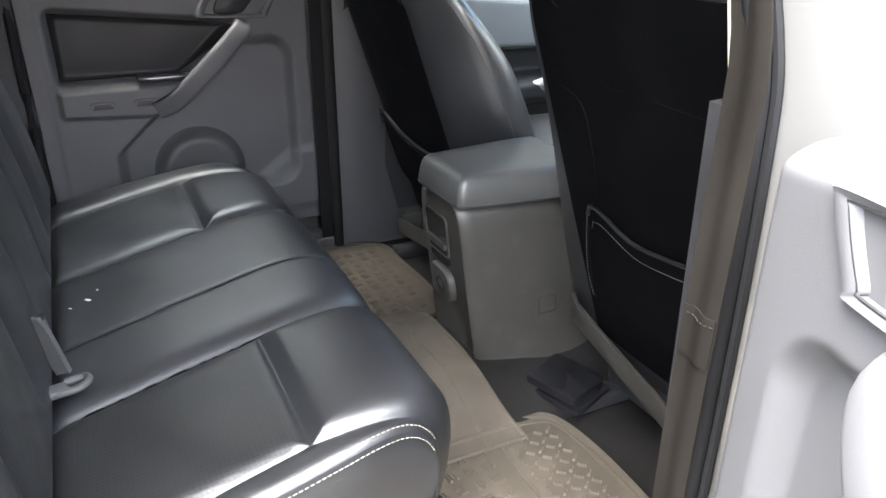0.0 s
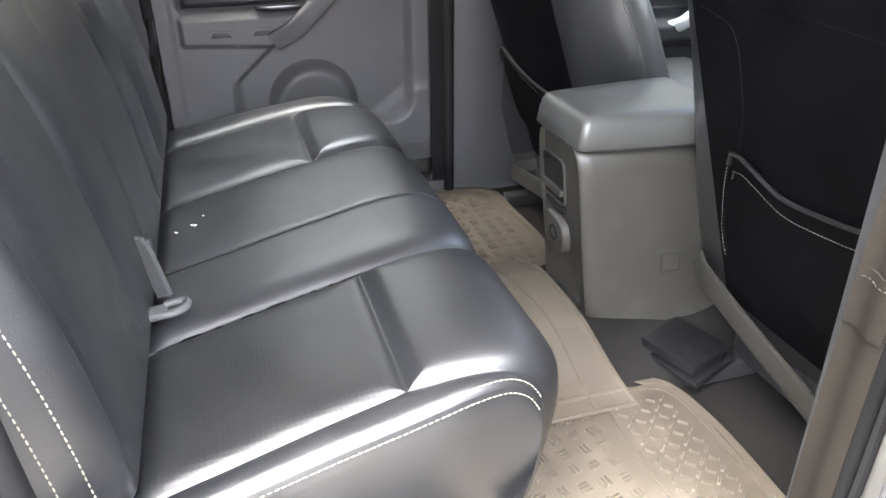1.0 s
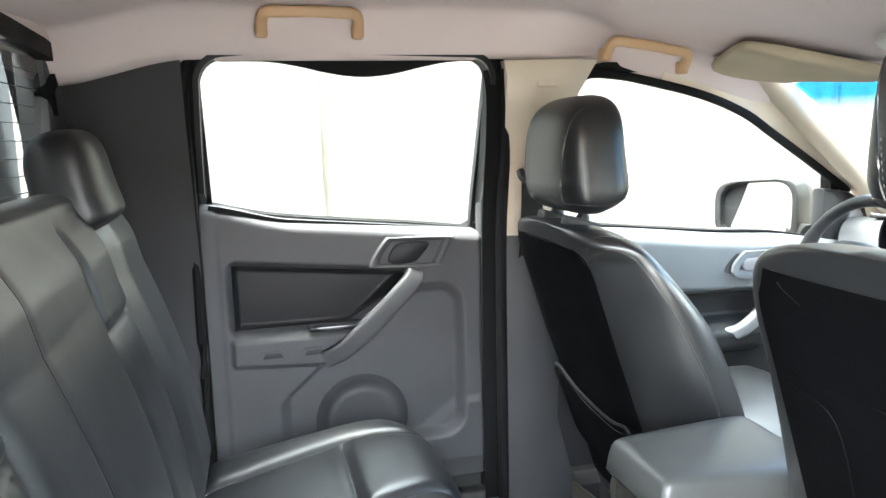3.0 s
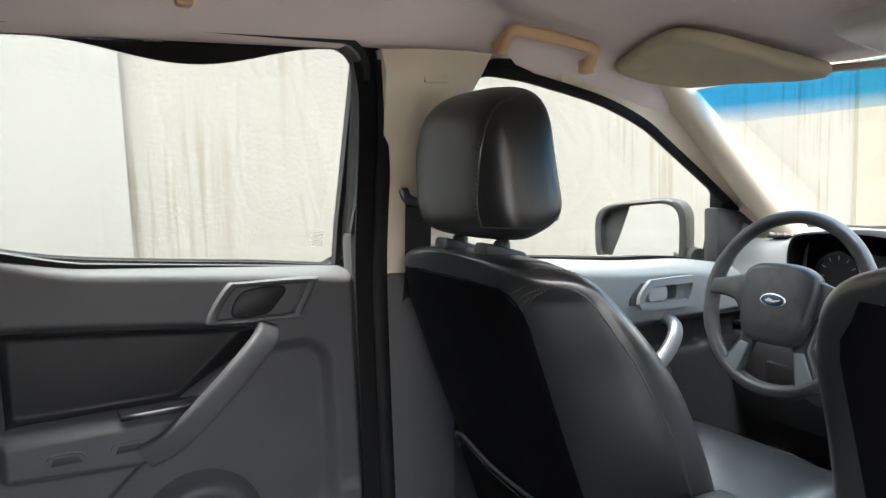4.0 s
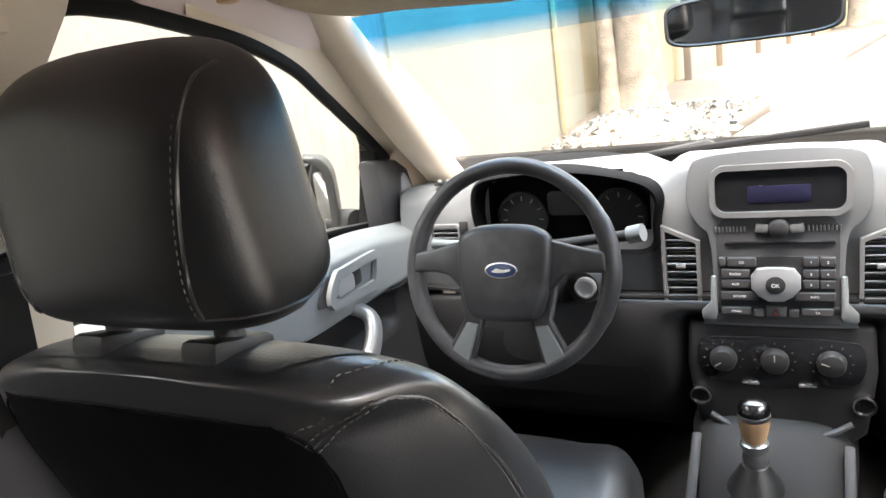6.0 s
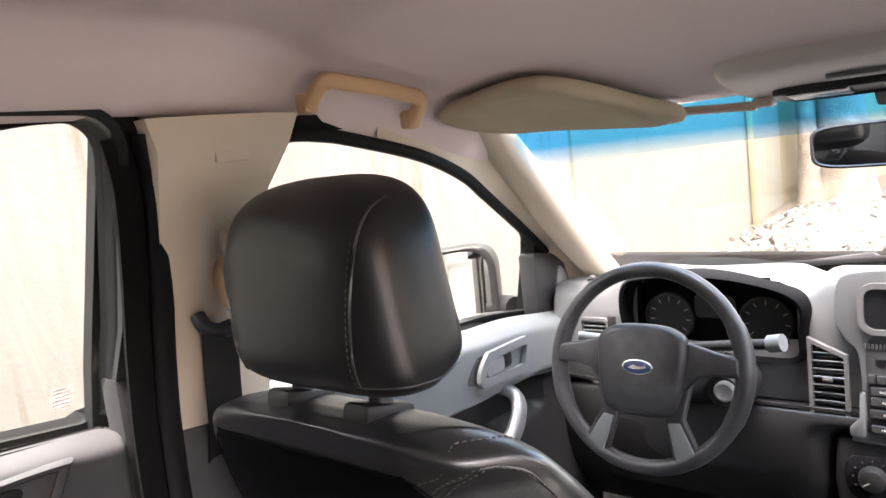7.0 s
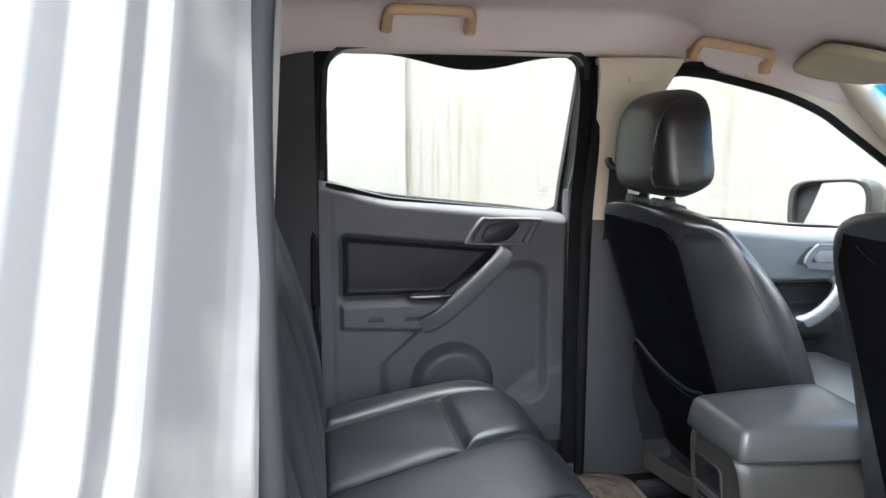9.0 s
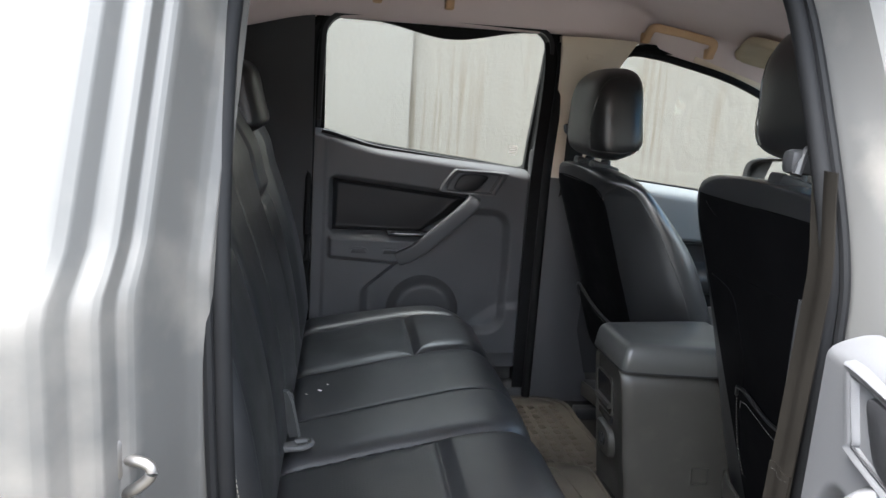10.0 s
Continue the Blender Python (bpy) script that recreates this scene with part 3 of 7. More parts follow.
def seam_near(x):
    """Boundary between the seat by the open door and the middle place; the cover sits a little askew."""
    return -0.236 + 0.22 * min(x, 0.2)


def seam_far(x):
    return 0.218 + 0.30 * min(x, 0.14)


def seam_mid(x):
    return -0.06 + 0.27 * min(x, 0.14)


def out_near(x):
    return -0.505 + 0.20 * min(x, 0.0)


def out_far(x):
    return 0.53 + 0.30 * min(x, 0.0)


def end_near(x):
    return -0.560 + 0.17 * x


def end_far(x):
    return 0.615 + 0.15 * min(x, 0.0)


def cush_point(u, y):
    """A place on the cushion: u along the section from back to front, y across."""
    i = u * (len(CUSH_C) - 1)
    k = min(int(i), len(CUSH_C) - 2)
    p, d = CUSH_C[k].lerp(CUSH_C[k + 1], i - k), CUSH_C[min(k + 2, len(CUSH_C) - 1)] - CUSH_C[max(k - 1, 0)]
    n = Vector((-d.z, 0, d.x)).normalized()
    x, z = p.x, p.z
    e = min(y - end_near(x), end_far(x) - y)
    live = soft(x, -0.30, -0.25)
    gaps = [abs(y - seam_near(x)), abs(y - seam_far(x)), abs(y - out_near(x)) * 1.2, abs(y - out_far(x)) * 1.2]
    seat = out_near(x) < y < seam_near(x) or seam_far(x) < y < out_far(x)
    if seat and z > 0.84:
        gaps.append(abs(x - 0.004) * 0.8)
    g = math.hypot(min(gaps), 0.0012) - 0.0012
    puff = 0.012 * (1 - math.exp(-max(0.0, g) / 0.014))
    if seat:
        puff += 0.005 * soft(x, 0.006, 0.03) * (1 - math.exp(-g / 0.012)) - 0.003 * soft(-x, 0.0, 0.02)
    elif seam_near(x) < y < seam_far(x):
        puff += 0.006 * (1 - math.exp(-g / 0.05)) - 0.0035 * math.exp(-abs(y - seam_mid(x)) / 0.004)
    else:
        puff += 0.004 * (1 - math.exp(-g / 0.02))
    puff -= 0.012 * math.exp(-max(0.0, e) / 0.008)
    x -= 0.040 * (1 - soft(e, 0.0, 0.11)) ** 2 * soft(x, 0.02, 0.2)
    return Vector((x, y, z)) + n * (puff * live)


def cush_x(u):
    i = u * (len(CUSH_C) - 1)
    k = min(int(i), len(CUSH_C) - 2)
    return CUSH_C[k].lerp(CUSH_C[k + 1], i - k).x


def eased(n):
    """n steps from 0 to 1, closer together at both ends."""
    return [0.5 - 0.5 * math.cos(math.pi * k / n) for k in range(n)]


def cush_rows(u):
    """One section of the cushion from the open side's foot over the top to the far foot, its points lying on the seams."""
    x = cush_x(u)
    marks = [end_near(x), out_near(x), seam_near(x), seam_mid(x), seam_far(x), out_far(x), end_far(x)]
    ys = []
    for (a, b), n in zip(zip(marks, marks[1:]), (26, 52, 36, 48, 52, 26)):
        ys += [a + (b - a) * t for t in eased(n)]
    top = [cush_point(u, y) for y in ys + [marks[-1]]]
    ends = []
    for p, sgn in ((top[0], -1), (top[-1], 1)):
        wall, low = [], min(p.z, 0.72)
        for k in range(CUSH_WALL):
            t = k / CUSH_WALL
            wall.append(Vector((p.x, p.y + sgn * (0.010 * math.sin(math.pi * t) - 0.030 * (1 - t)), low + (p.z - low) * t)))
        ends.append(wall)
    return ends[0] + top + ends[1][::-1]


def cush_mesh():
    """The cushion's skin, with one row along the cross seam."""
    cross, n = u_of(0.004), 76
    us = [cross * k / n for k in range(n - 8)] + [cross - cross * 8 / n * (1 - k / 20) for k in range(20)]
    us += [cross + (1 - cross) * 8 / n * (k / 20) for k in range(20)] + [cross + (1 - cross) * k / n for k in range(8, n + 1)]
    rows = [cush_rows(u) for u in us]
    m = len(rows[0]) - 1
    return grid(lambda a, b: rows[round(a * (len(rows) - 1))][round(b * m)], len(rows) - 1, m)


bench = thing("rear_bench", "black vinyl rear bench seat with perforated inserts and pale double stitching", "car seat", (-0.1, 0, 0.62))


def u_of(x):
    """Parameter of the cushion's top at a given x."""
    ks = range(12, len(CUSH_C) - 24)
    for k in ks:
        if CUSH_C[k].x <= x <= CUSH_C[k + 1].x:
            return (k + (x - CUSH_C[k].x) / max(1e-6, CUSH_C[k + 1].x - CUSH_C[k].x)) / (len(CUSH_C) - 1)
    return min(ks, key=lambda k: abs(CUSH_C[k].x - x)) / (len(CUSH_C) - 1)


part("cushion", cush_mesh(), BENCH_VINYL, bench, smooth=75)


def cush_at(x, y, lift=0.0):
    return cush_point(u_of(x), y) + Vector((0, 0, lift))


def insert(lo, hi):
    """Perforated panel of an outer seat between its seams."""
    def f(u, v):
        x = -0.27 + 0.258 * u
        a, b = lo(x) + 0.006, hi(x) - 0.006
        return tuple(cush_at(x, a + (b - a) * v, 0.0016))
    return grid(f, 60, 60)


for lo, hi in ((out_near, seam_near), (seam_far, out_far)):
    part("perforated_insert", insert(lo, hi), PERF, bench, "perforated vinyl seat insert", smooth=80)
# double stitching along the edge on the open side, round the front corner and down
for lift, side, drop in ((0.0010, 0.006, 0.0), (0.0, -0.0016, 0.007)):
    line = []
    for i in range(90):
        u = 0.16 + 0.62 * i / 89
        p = cush_point(u, end_near(cush_x(u)) + max(side, 0.0))
        line.append(p + Vector((0.0, min(side, 0.0), lift - drop * soft(u, 0.16, 0.2))))
    part("stitching", stitches(line, 0.0050, 0.0022, 0.0007), THREAD, bench)
for seam in (seam_near, seam_far, seam_mid):
    part("seam_cord", tube([cush_at(-0.26 + 0.43 * i / 50, seam(-0.26 + 0.43 * i / 50), 0.0002) for i in range(51)], 0.0014, 6), BACK_VINYL, bench)

# backrest
BACK_B, BACK_T = (-0.272, 0.93), (-0.405, 1.505)
BACK_SEAMS = ((-0.530, 0.012, 0.018, 0.9, 1.47), (-0.290, 0.013, 0.016, 0.9, 1.50), (-0.130, 0.003, 0.004, 0.9, 1.50), (0.140, 0.008, 0.010, 0.9, 1.325), (0.140, 0.003, 0.004, 1.325, 1.50), (0.332, 0.012, 0.016, 0.9, 1.47))


def back_face(u, v):
    """u from the foot over the top and down the back, v across."""
    y = -0.63 + 1.26 * v
    edge = soft(abs(y), 0.54, 0.63)
    if u < 0.72:
        t = u / 0.72
        x, z = BACK_B[0] + (BACK_T[0] - BACK_B[0]) * t, BACK_B[1] + (BACK_T[1] - BACK_B[1]) * t
        x += 0.018 * math.sin(math.pi * min(1, t * 1.3)) - 0.02 * soft(t, 0.85, 1)
        live = soft(t, 0.0, 0.06) * (1 - soft(t, 0.93, 1.0))
    else:
        a = math.pi * min(1, (u - 0.72) / 0.14)
        x = -0.425 - 0.045 * (1 - math.cos(a)) * 0.9
        z = 1.505 + 0.018 * math.sin(a) - 0.5 * max(0, (u - 0.86) / 0.14)
        live, t = 0, 1
    x -= 0.06 * edge ** 2 * (1 if u < 0.8 else 0)
    z -= 0.045 * edge ** 2.4 * soft(u, 0.4, 0.72)
    if u < 0.72:
        for sy, deep, wide, z0, z1 in BACK_SEAMS:
            if z0 - 0.02 < z < z1 + 0.02:
                x -= deep * math.exp(-(math.hypot(y - sy, 0.003) - 0.003) / wide) * live * soft(z, z0 - 0.02, z0 + 0.01) * (1 - soft(z, z1 - 0.01, z1 + 0.02))
        if -0.53 < y < -0.29 or 0.14 < y < 0.332:
            side = min(abs(y + 0.53), abs(y + 0.29)) if y < 0 else min(abs(y - 0.14), abs(y - 0.332))
            x += (-0.011 * math.exp(-abs(z - 1.322) / 0.012) + 0.006 * soft(z, 1.322, 1.345)) * live * soft(side, 0.0, 0.015)
        x += 0.008 * live * (soft(-y, 0.54, 0.57) * (1 - soft(-y, 0.60, 0.63)) + soft(y, 0.35, 0.40) * (1 - soft(y, 0.54, 0.62)))
    return (x, y, z)


part("backrest", grid(back_face, 170, 320), BENCH_VINYL, bench, smooth=75)
for y0, y1 in ((-0.522, -0.298), (0.148, 0.324)):
    def bi(u, v, y0=y0, y1=y1):
        z = 0.955 + 0.358 * u
        t = (z - BACK_B[1]) / (BACK_T[1] - BACK_B[1])
        y = y0 + (y1 - y0) * v
        p = back_face(t * 0.72, (y + 0.63) / 1.26)
        return (p[0] + 0.0008, y, p[2])
    part("perforated_insert", grid(bi, 70, 50), PERF_UP, bench, "perforated vinyl backrest insert", smooth=80)
for off in (0.0, 0.014):
    line = []
    for i in range(60):
        p = back_face(0.72 * i / 60, (-0.598 - off + 0.63) / 1.26)
        line.append((p[0] + 0.0015, p[1], p[2]))
    part("stitching", stitches(line, 0.0052, 0.0024, 0.0009), THREAD, bench)
for sy in (-0.130, 0.140):
    line = []
    for i in range(64):
        p = back_face(0.70 * i / 64, (sy + 0.63) / 1.26)
        line.append((p[0] - 0.0004, p[1], p[2]))
    part("seam_cord", tube(line, 0.0012, 6), BACK_VINYL, bench)
for s in (-1, 1):
    b = bmesh.new()
    ring = [back_face(i / 50, 0.0 if s < 0 else 1.0) for i in range(51)]
    b.faces.new([b.verts.new(p) for p in ring])
    part("backrest_side", b, BENCH_VINYL, bench)


def headrest(name, y, x, z0, w, h, d, tilt, label, group):
    """A padded headrest with softly rounded corners on two steel posts; its seam runs round the back panel."""
    hr = thing(name, label, "headrest", (x, y, z0), group)
    rings = []
    for k in range(41):
        tt = 0.5 - 0.5 * math.cos(math.pi * (0.01 + 0.98 * k / 40))
        s_ = 2 * tt - 1
        if s_ > 0:
            kw, kd = (1 - s_ ** 4.4) ** (1 / 3.2), (1 - s_ ** 3.4) ** (1 / 2.6)
        else:
            kw, kd = (1 - abs(s_) ** 8.0) ** (1 / 3.4), (1 - abs(s_) ** 5.0) ** (1 / 2.6)
        kw *= 1 - 0.17 * tt
        kd *= 1 - 0.12 * tt
        zz = z0 + h * tt
        xs = x + tilt * (zz - z0) + 0.014 * max(0.0, s_) ** 2
        rings.append([Vector((xs + dx, y + dy, zz + 0.12 * dx * (tt - 0.4) + 0.42 * max(0.0, dx) * max(0.0, (0.42 - tt) / 0.42) ** 1.4)) for dx, dy in oval(d / 2 * kd, w / 2 * kw, 64, 3.5)])
    part("pad", loft(rings), HEAD_VINYL, hr, smooth=80)
    return hr, rings


for hy in (-0.31, 0.40):
    hr, _ = headrest("headrest", hy, -0.425, 1.447, 0.235, 0.178, 0.125, -0.22, "black vinyl headrest on the rear bench", "rear headrests")
    for o in (-0.06, 0.06):
        part("post", tube([(-0.44, hy + o, 1.40), (-0.44, hy + o, 1.48)], 0.006), STEEL, hr)


# ---- front seats ----
def seat_back_x(z):
    """Rear face of a front seat's backrest."""
    return 0.470 + 0.33 * (1.38 - z)


def raised(z, rise):
    """Height on a backrest whose upper part is longer by rise."""
    return z + rise * soft(z, 0.95, 1.33)


def front_seat(y0, s, square, slim, foot, rise, label, name):
    """A seat round y0; s is the direction of its inboard side, which slants in towards the back."""
    st = thing(name, label, "car seat", (0.8, y0, 0.62), "front seats")
    prof = ((0.72, 0.230, 0.10), (0.75, 0.248, 0.14), (0.80, 0.252, 0.16), (0.86, 0.254, 0.17), (0.95, 0.262, 0.19), (1.06, 0.270, 0.20), (1.16, 0.272, 0.19), (1.25, 0.268, 0.175), (1.31, 0.262, 0.16), (1.355, 0.249, 0.145), (1.385, 0.228, 0.13), (1.405, 0.194, 0.11), (1.418, 0.14, 0.085), (1.423, 0.06, 0.05))
    zs = smoothed([(z, w, d) for z, w, d in prof], 5)
    rings = []
    for q in zs:
        z, w, d = q
        w *= 1.08
        xb = seat_back_x(raised(z, rise))
        ring = []
        for k in range(72):
            ca, sa = math.cos(2 * math.pi * k / 72), math.sin(2 * math.pi * k / 72)
            e = (square if sa * s > 0 else 4.0) if ca < 0 else 2.7
            a, b = math.copysign(abs(ca) ** (2 / e), ca) * d / 2, math.copysign(abs(sa) ** (2 / e), sa) * w
            bol = 0.035 * soft(abs(b) / w, 0.45, 0.85) * soft(a, -0.01, d / 2) * soft(z, 0.8, 0.95) * (1 - soft(z, 1.2, 1.38))
            slant = 1 - slim * soft(-a / d, -0.5, 0.5) * (b * s > 0) * (1 - 0.6 * soft(z, 1.36, 1.41))
            ring.append(Vector((xb + d / 2 + a + bol, y0 + b * slant + s * foot * soft(b * s / w, 0.3, 0.9) * (1 - soft(z, 0.8, 1.25)), raised(z, rise))))
        rings.append(ring)
    part("backrest", loft(rings), VINYL, st, smooth=80)
    # cushion
    cr = []
    for x, w, h in ((0.66, 0.20, 0.05), (0.70, 0.24, 0.085), (0.80, 0.255, 0.10), (0.95, 0.262, 0.11), (1.05, 0.262, 0.115), (1.12, 0.255, 0.11), (1.16, 0.235, 0.09), (1.185, 0.20, 0.06)):
        cr.append([Vector((x, y0 + a, 0.85 + 0.06 * (x - 0.66) + b + 0.02 * soft(abs(a) / w, 0.6, 0.95) * (b > 0))) for a, b in oval(w, h, 40, 3.5)])
    part("cushion", loft(cr), VINYL, st, smooth=80)
    part("seat_base", box((0.92, y0, 0.70), (0.46, 0.44, 0.12), 0.02), PLASTIC_BLACK, st)
    for o in (-0.2, 0.2):
        part("slide_rail", box((0.90, y0 + o, 0.625), (0.60, 0.04, 0.035), 0.005), PLASTIC_BLACK, st)
    return st, rings


driver, d_rings = front_seat(0.43, -1, 4.0, 0.40, 0.0, 0.0, "black vinyl driver's seat with stitched seams behind the steering wheel", "driver_seat")
passenger, p_rings = front_seat(-0.43, 1, 4.5, 0.0, 0.075, 0.045, "black vinyl passenger seat with a stitched pocket on its back", "passenger_seat")


def rounded_collar(x, y, z):
    """Sleeve plate of a headrest post with a raised lock tab at its end."""
    b = box((x, y, z), (0.075, 0.040, 0.020), 0.006, rot=(0, 16, 0))
    box((x - 0.032, y, z - 0.002), (0.012, 0.036, 0.026), 0.004, rot=(0, 16, 0), bm=b)
    return loft([[Vector((x + 0.004 + p, y + q, z + h)) for p, q in circle(r, 16)] for h, r in ((-0.01, 0.014), (0.016, 0.013), (0.020, 0.010))], bm=b)


hr, hr_rings = headrest("headrest", 0.421, 0.505, 1.433, 0.302, 0.236, 0.155, -0.06, "black vinyl headrest with a double-stitched side seam", "front headrests")
for o in (-0.065, 0.065):
    part("post", tube([(0.50, 0.428 + o, 1.37), (0.50, 0.428 + o, 1.48)], 0.0065), STEEL, hr)
    part("collar", rounded_collar(0.49, 0.428 + o, 1.414), PLASTIC_BLACK, hr)
hp, hp_rings = headrest("headrest", -0.50, 0.515, 1.500, 0.295, 0.215, 0.145, -0.06, "black vinyl headrest raised on steel posts", "front headrests")
for o in (-0.065, 0.065):
    part("post", tube([(0.515, -0.50 + o, 1.40), (0.515, -0.50 + o, 1.53)], 0.0065), STEEL, hp)
    part("collar", rounded_collar(0.505, -0.50 + o, 1.466), PLASTIC_BLACK, hp)


# ---- centre console between the front seats ----
LID = mat("scuffed_lid_vinyl", (0.045, 0.045, 0.043), 0.36, fine=700, bump=0.25, vary=0.12, rvary=0.05)
console = thing("centre_console", "worn grey plastic centre console with a padded lid", "console", (0.6, 0.02, 0.62))


def con_ring(x, z0, z1, w0, w1, lean=0.0):
    out = []
    for a, b in oval(1, 1, 56, 7):
        t = (b + 1) / 2
        w = w1 + (w0 - w1) * (1 - soft(t, 0.0, 0.5))
        out.append(Vector((x + lean * (1 - t), 0.018 + a * w, z0 + (z1 - z0) * t)))
    return out


part("body", loft([con_ring(0.428, 0.63, 1.016, 0.085, 0.078, 0.045), con_ring(0.420, 0.622, 1.017, 0.094, 0.085, 0.050), con_ring(0.424, 0.615, 1.018, 0.106, 0.091, 0.055), con_ring(0.445, 0.612, 1.018, 0.120, 0.097, 0.060), con_ring(0.52, 0.612, 1.018, 0.142, 0.110, 0.03), con_ring(0.60, 0.612, 1.018, 0.160, 0.120), con_ring(0.66, 0.612, 1.014, 0.165, 0.120), con_ring(0.74, 0.612, 0.90, 0.165, 0.118)]), CONSOLE, console, smooth=50)
lid_rings = []
for z, k in ((1.019, 0.0), (1.021, -0.0015), (1.045, 0.002), (1.060, 0.006), (1.068, 0.011), (1.073, 0.018), (1.0755, 0.030), (1.0765, 0.06)):
    out = [(0.419, 0.018 - 0.072), (0.424, 0.018 - 0.090), (0.445, 0.018 - 0.0975), (0.52, 0.018 - 0.110), (0.62, 0.018 - 0.120), (0.70, 0.018 - 0.120), (0.715, 0.018 - 0.10), (0.718, 0.018), (0.715, 0.018 + 0.10), (0.70, 0.018 + 0.120), (0.62, 0.018 + 0.120), (0.52, 0.018 + 0.110), (0.445, 0.018 + 0.0975), (0.424, 0.018 + 0.090), (0.419, 0.018 + 0.072), (0.4175, 0.018)]
    ring = []
    for x, y in loop2(out, 5):
        d = Vector((0.57 - x, 0.018 - y, 0))
        d = Vector((d.x / 0.15, d.y / 0.11, 0))
        d = d.normalized() * k
        ring.append(Vector((x + d.x, y + d.y, z)))
    lid_rings.append(ring)
part("lid", loft(lid_rings), LID, console, "scuffed padded armrest lid", smooth=60)
part("lid_seam", tube([(x, y, 1.0185) for x, y in loop2([(p.x + 0.0005, p.y) for p in lid_rings[1][::5]], 5)], 0.0016, 6, True), PLASTIC_BLACK, console)


def con_put(a, b, d):
    return (0.428 + (1.0 - b) * 0.115 - d, a, b)


cup = [(p[0], p[1]) for p in round_rect(0.044, 0.925, 0.088, 0.085, 0.012)]
part("cup_well", fill_on(cup, lambda a, b, d: con_put(a, b, d - 0.002), 0.006), GLOSS_BLACK, console)
part("well_rim", ring_on(cup, 0.004, lambda a, b, d: con_put(a, b, d + 0.001), 0.004), CONSOLE, console)
part("shelf", loft([[con_put(0.044 + a, 0.900 + h, d) for a, h in ((-0.042, 0), (0.042, 0), (0.042, 0.012), (-0.042, 0.012))] for d in (0.002, 0.012)]), CONSOLE, console)
part("vent_slot", fill_on(round_rect(0.044, 0.868, 0.080, 0.016, 0.006), lambda a, b, d: con_put(a, b, d - 0.001), 0.005), GLOSS_BLACK, console)
boss = loop2([(0.075, 0.845), (0.035, 0.852), (0.0, 0.845), (-0.012, 0.82), (-0.005, 0.785), (0.02, 0.775), (0.055, 0.775), (0.078, 0.79)], 4)
part("socket_boss", loft([[Vector(con_put(0.035 + (a - 0.035) * k, 0.812 + (b - 0.812) * k, d)) for a, b in boss] for d, k in ((0.0, 1.0), (0.010, 0.98), (0.014, 0.90), (0.015, 0.7))]), CONSOLE, console)
part("power_socket", loft([[Vector(con_put(0.03 + a, 0.815 + b, d)) for a, b in circle(r, 20)] for d, r in ((0.014, 0.016), (0.018, 0.016), (0.018, 0.012), (0.010, 0.011))]), GLOSS_BLACK, console)
part("badge_recess", ring_on([(0.585, 0.78), (0.622, 0.78), (0.622, 0.812), (0.585, 0.812)], 0.0022, lambda a, b, d: (a, -0.111 - 0.13 * max(0, 0.84 - b) - d, b), 0.003), CONSOLE, console)

front_con = thing("front_console", "black lower console carrying the gear lever", "console", (1.15, -0.02, 0.62))
part("body", loft([[Vector((x, -0.02 + a, 0.62 + (b + 1) * h / 2)) for a, b in [(p[0] * w, p[1]) for p in oval(1, 1, 28, 4)]] for x, w, h in ((0.72, 0.11, 0.27), (1.0, 0.125, 0.22), (1.2, 0.13, 0.21), (1.38, 0.14, 0.25), (1.46, 0.15, 0.28))]), PLASTIC_BLACK, front_con)
for s in (-1, 1):
    part("side_rail", sweep(smoothed([(0.80, -0.02 + s * 0.105, 0.870), (1.0, -0.02 + s * 0.115, 0.838), (1.2, -0.02 + s * 0.122, 0.828), (1.36, -0.02 + s * 0.128, 0.858)], 5), oval(0.009, 0.007, 12, 3)), PLASTIC_DARK, front_con, "grey side rail")
lever_ob = thing("gear_lever", "gear lever with a chrome and tan knob in a leather boot", "gear lever", (1.25, 0.0, 0.82))


def turned(prof, c, tilt=(0, 0), n=24):
    """A turned form: (height, radius) rows about an upright axis through c."""
    return loft([[Vector((c[0] + tilt[0] * h + a, c[1] + tilt[1] * h + b, c[2] + h)) for a, b in circle(r, n)] for h, r in prof])


part("boot", turned(((0.0, 0.055), (0.02, 0.045), (0.045, 0.030), (0.06, 0.022)), (1.245, 0.0, 0.82)), VINYL, lever_ob)
part("collar", turned(((0.055, 0.019), (0.075, 0.021), (0.085, 0.018), (0.095, 0.023), (0.103, 0.023), (0.108, 0.015)), (1.245, 0.0, 0.82)), STEEL, lever_ob, "chrome collar")
part("grip", turned(((0.105, 0.017), (0.118, 0.021), (0.140, 0.025), (0.150, 0.0255)), (1.245, 0.0, 0.82)), TAN, lever_ob, "tan grip ring")
part("cap_ring", turned(((0.150, 0.0262), (0.154, 0.0268), (0.158, 0.0262)), (1.245, 0.0, 0.82)), STEEL, lever_ob, "bright ring")
part("cap", turned(((0.157, 0.0255), (0.165, 0.0255), (0.173, 0.0235), (0.180, 0.018), (0.184, 0.009), (0.185, 0.001)), (1.245, 0.0, 0.82)), DARK_CHROME, lever_ob, "dark chrome domed cap")

# ---- rubber mats ----
def rubber_mat(name, outline, z, label, rot_bars, cx, cy):
    m = solo(name, prism(outline, z, 0.006, "z", 0.002), MAT_RUBBER, label, "floor mat")
    m.location.z = 0
    part("rim", ring_on(outline, -0.014, lambda a, b, d: (a, b, z + 0.006 + d), 0.006), MAT_RUBBER, m)
    return m


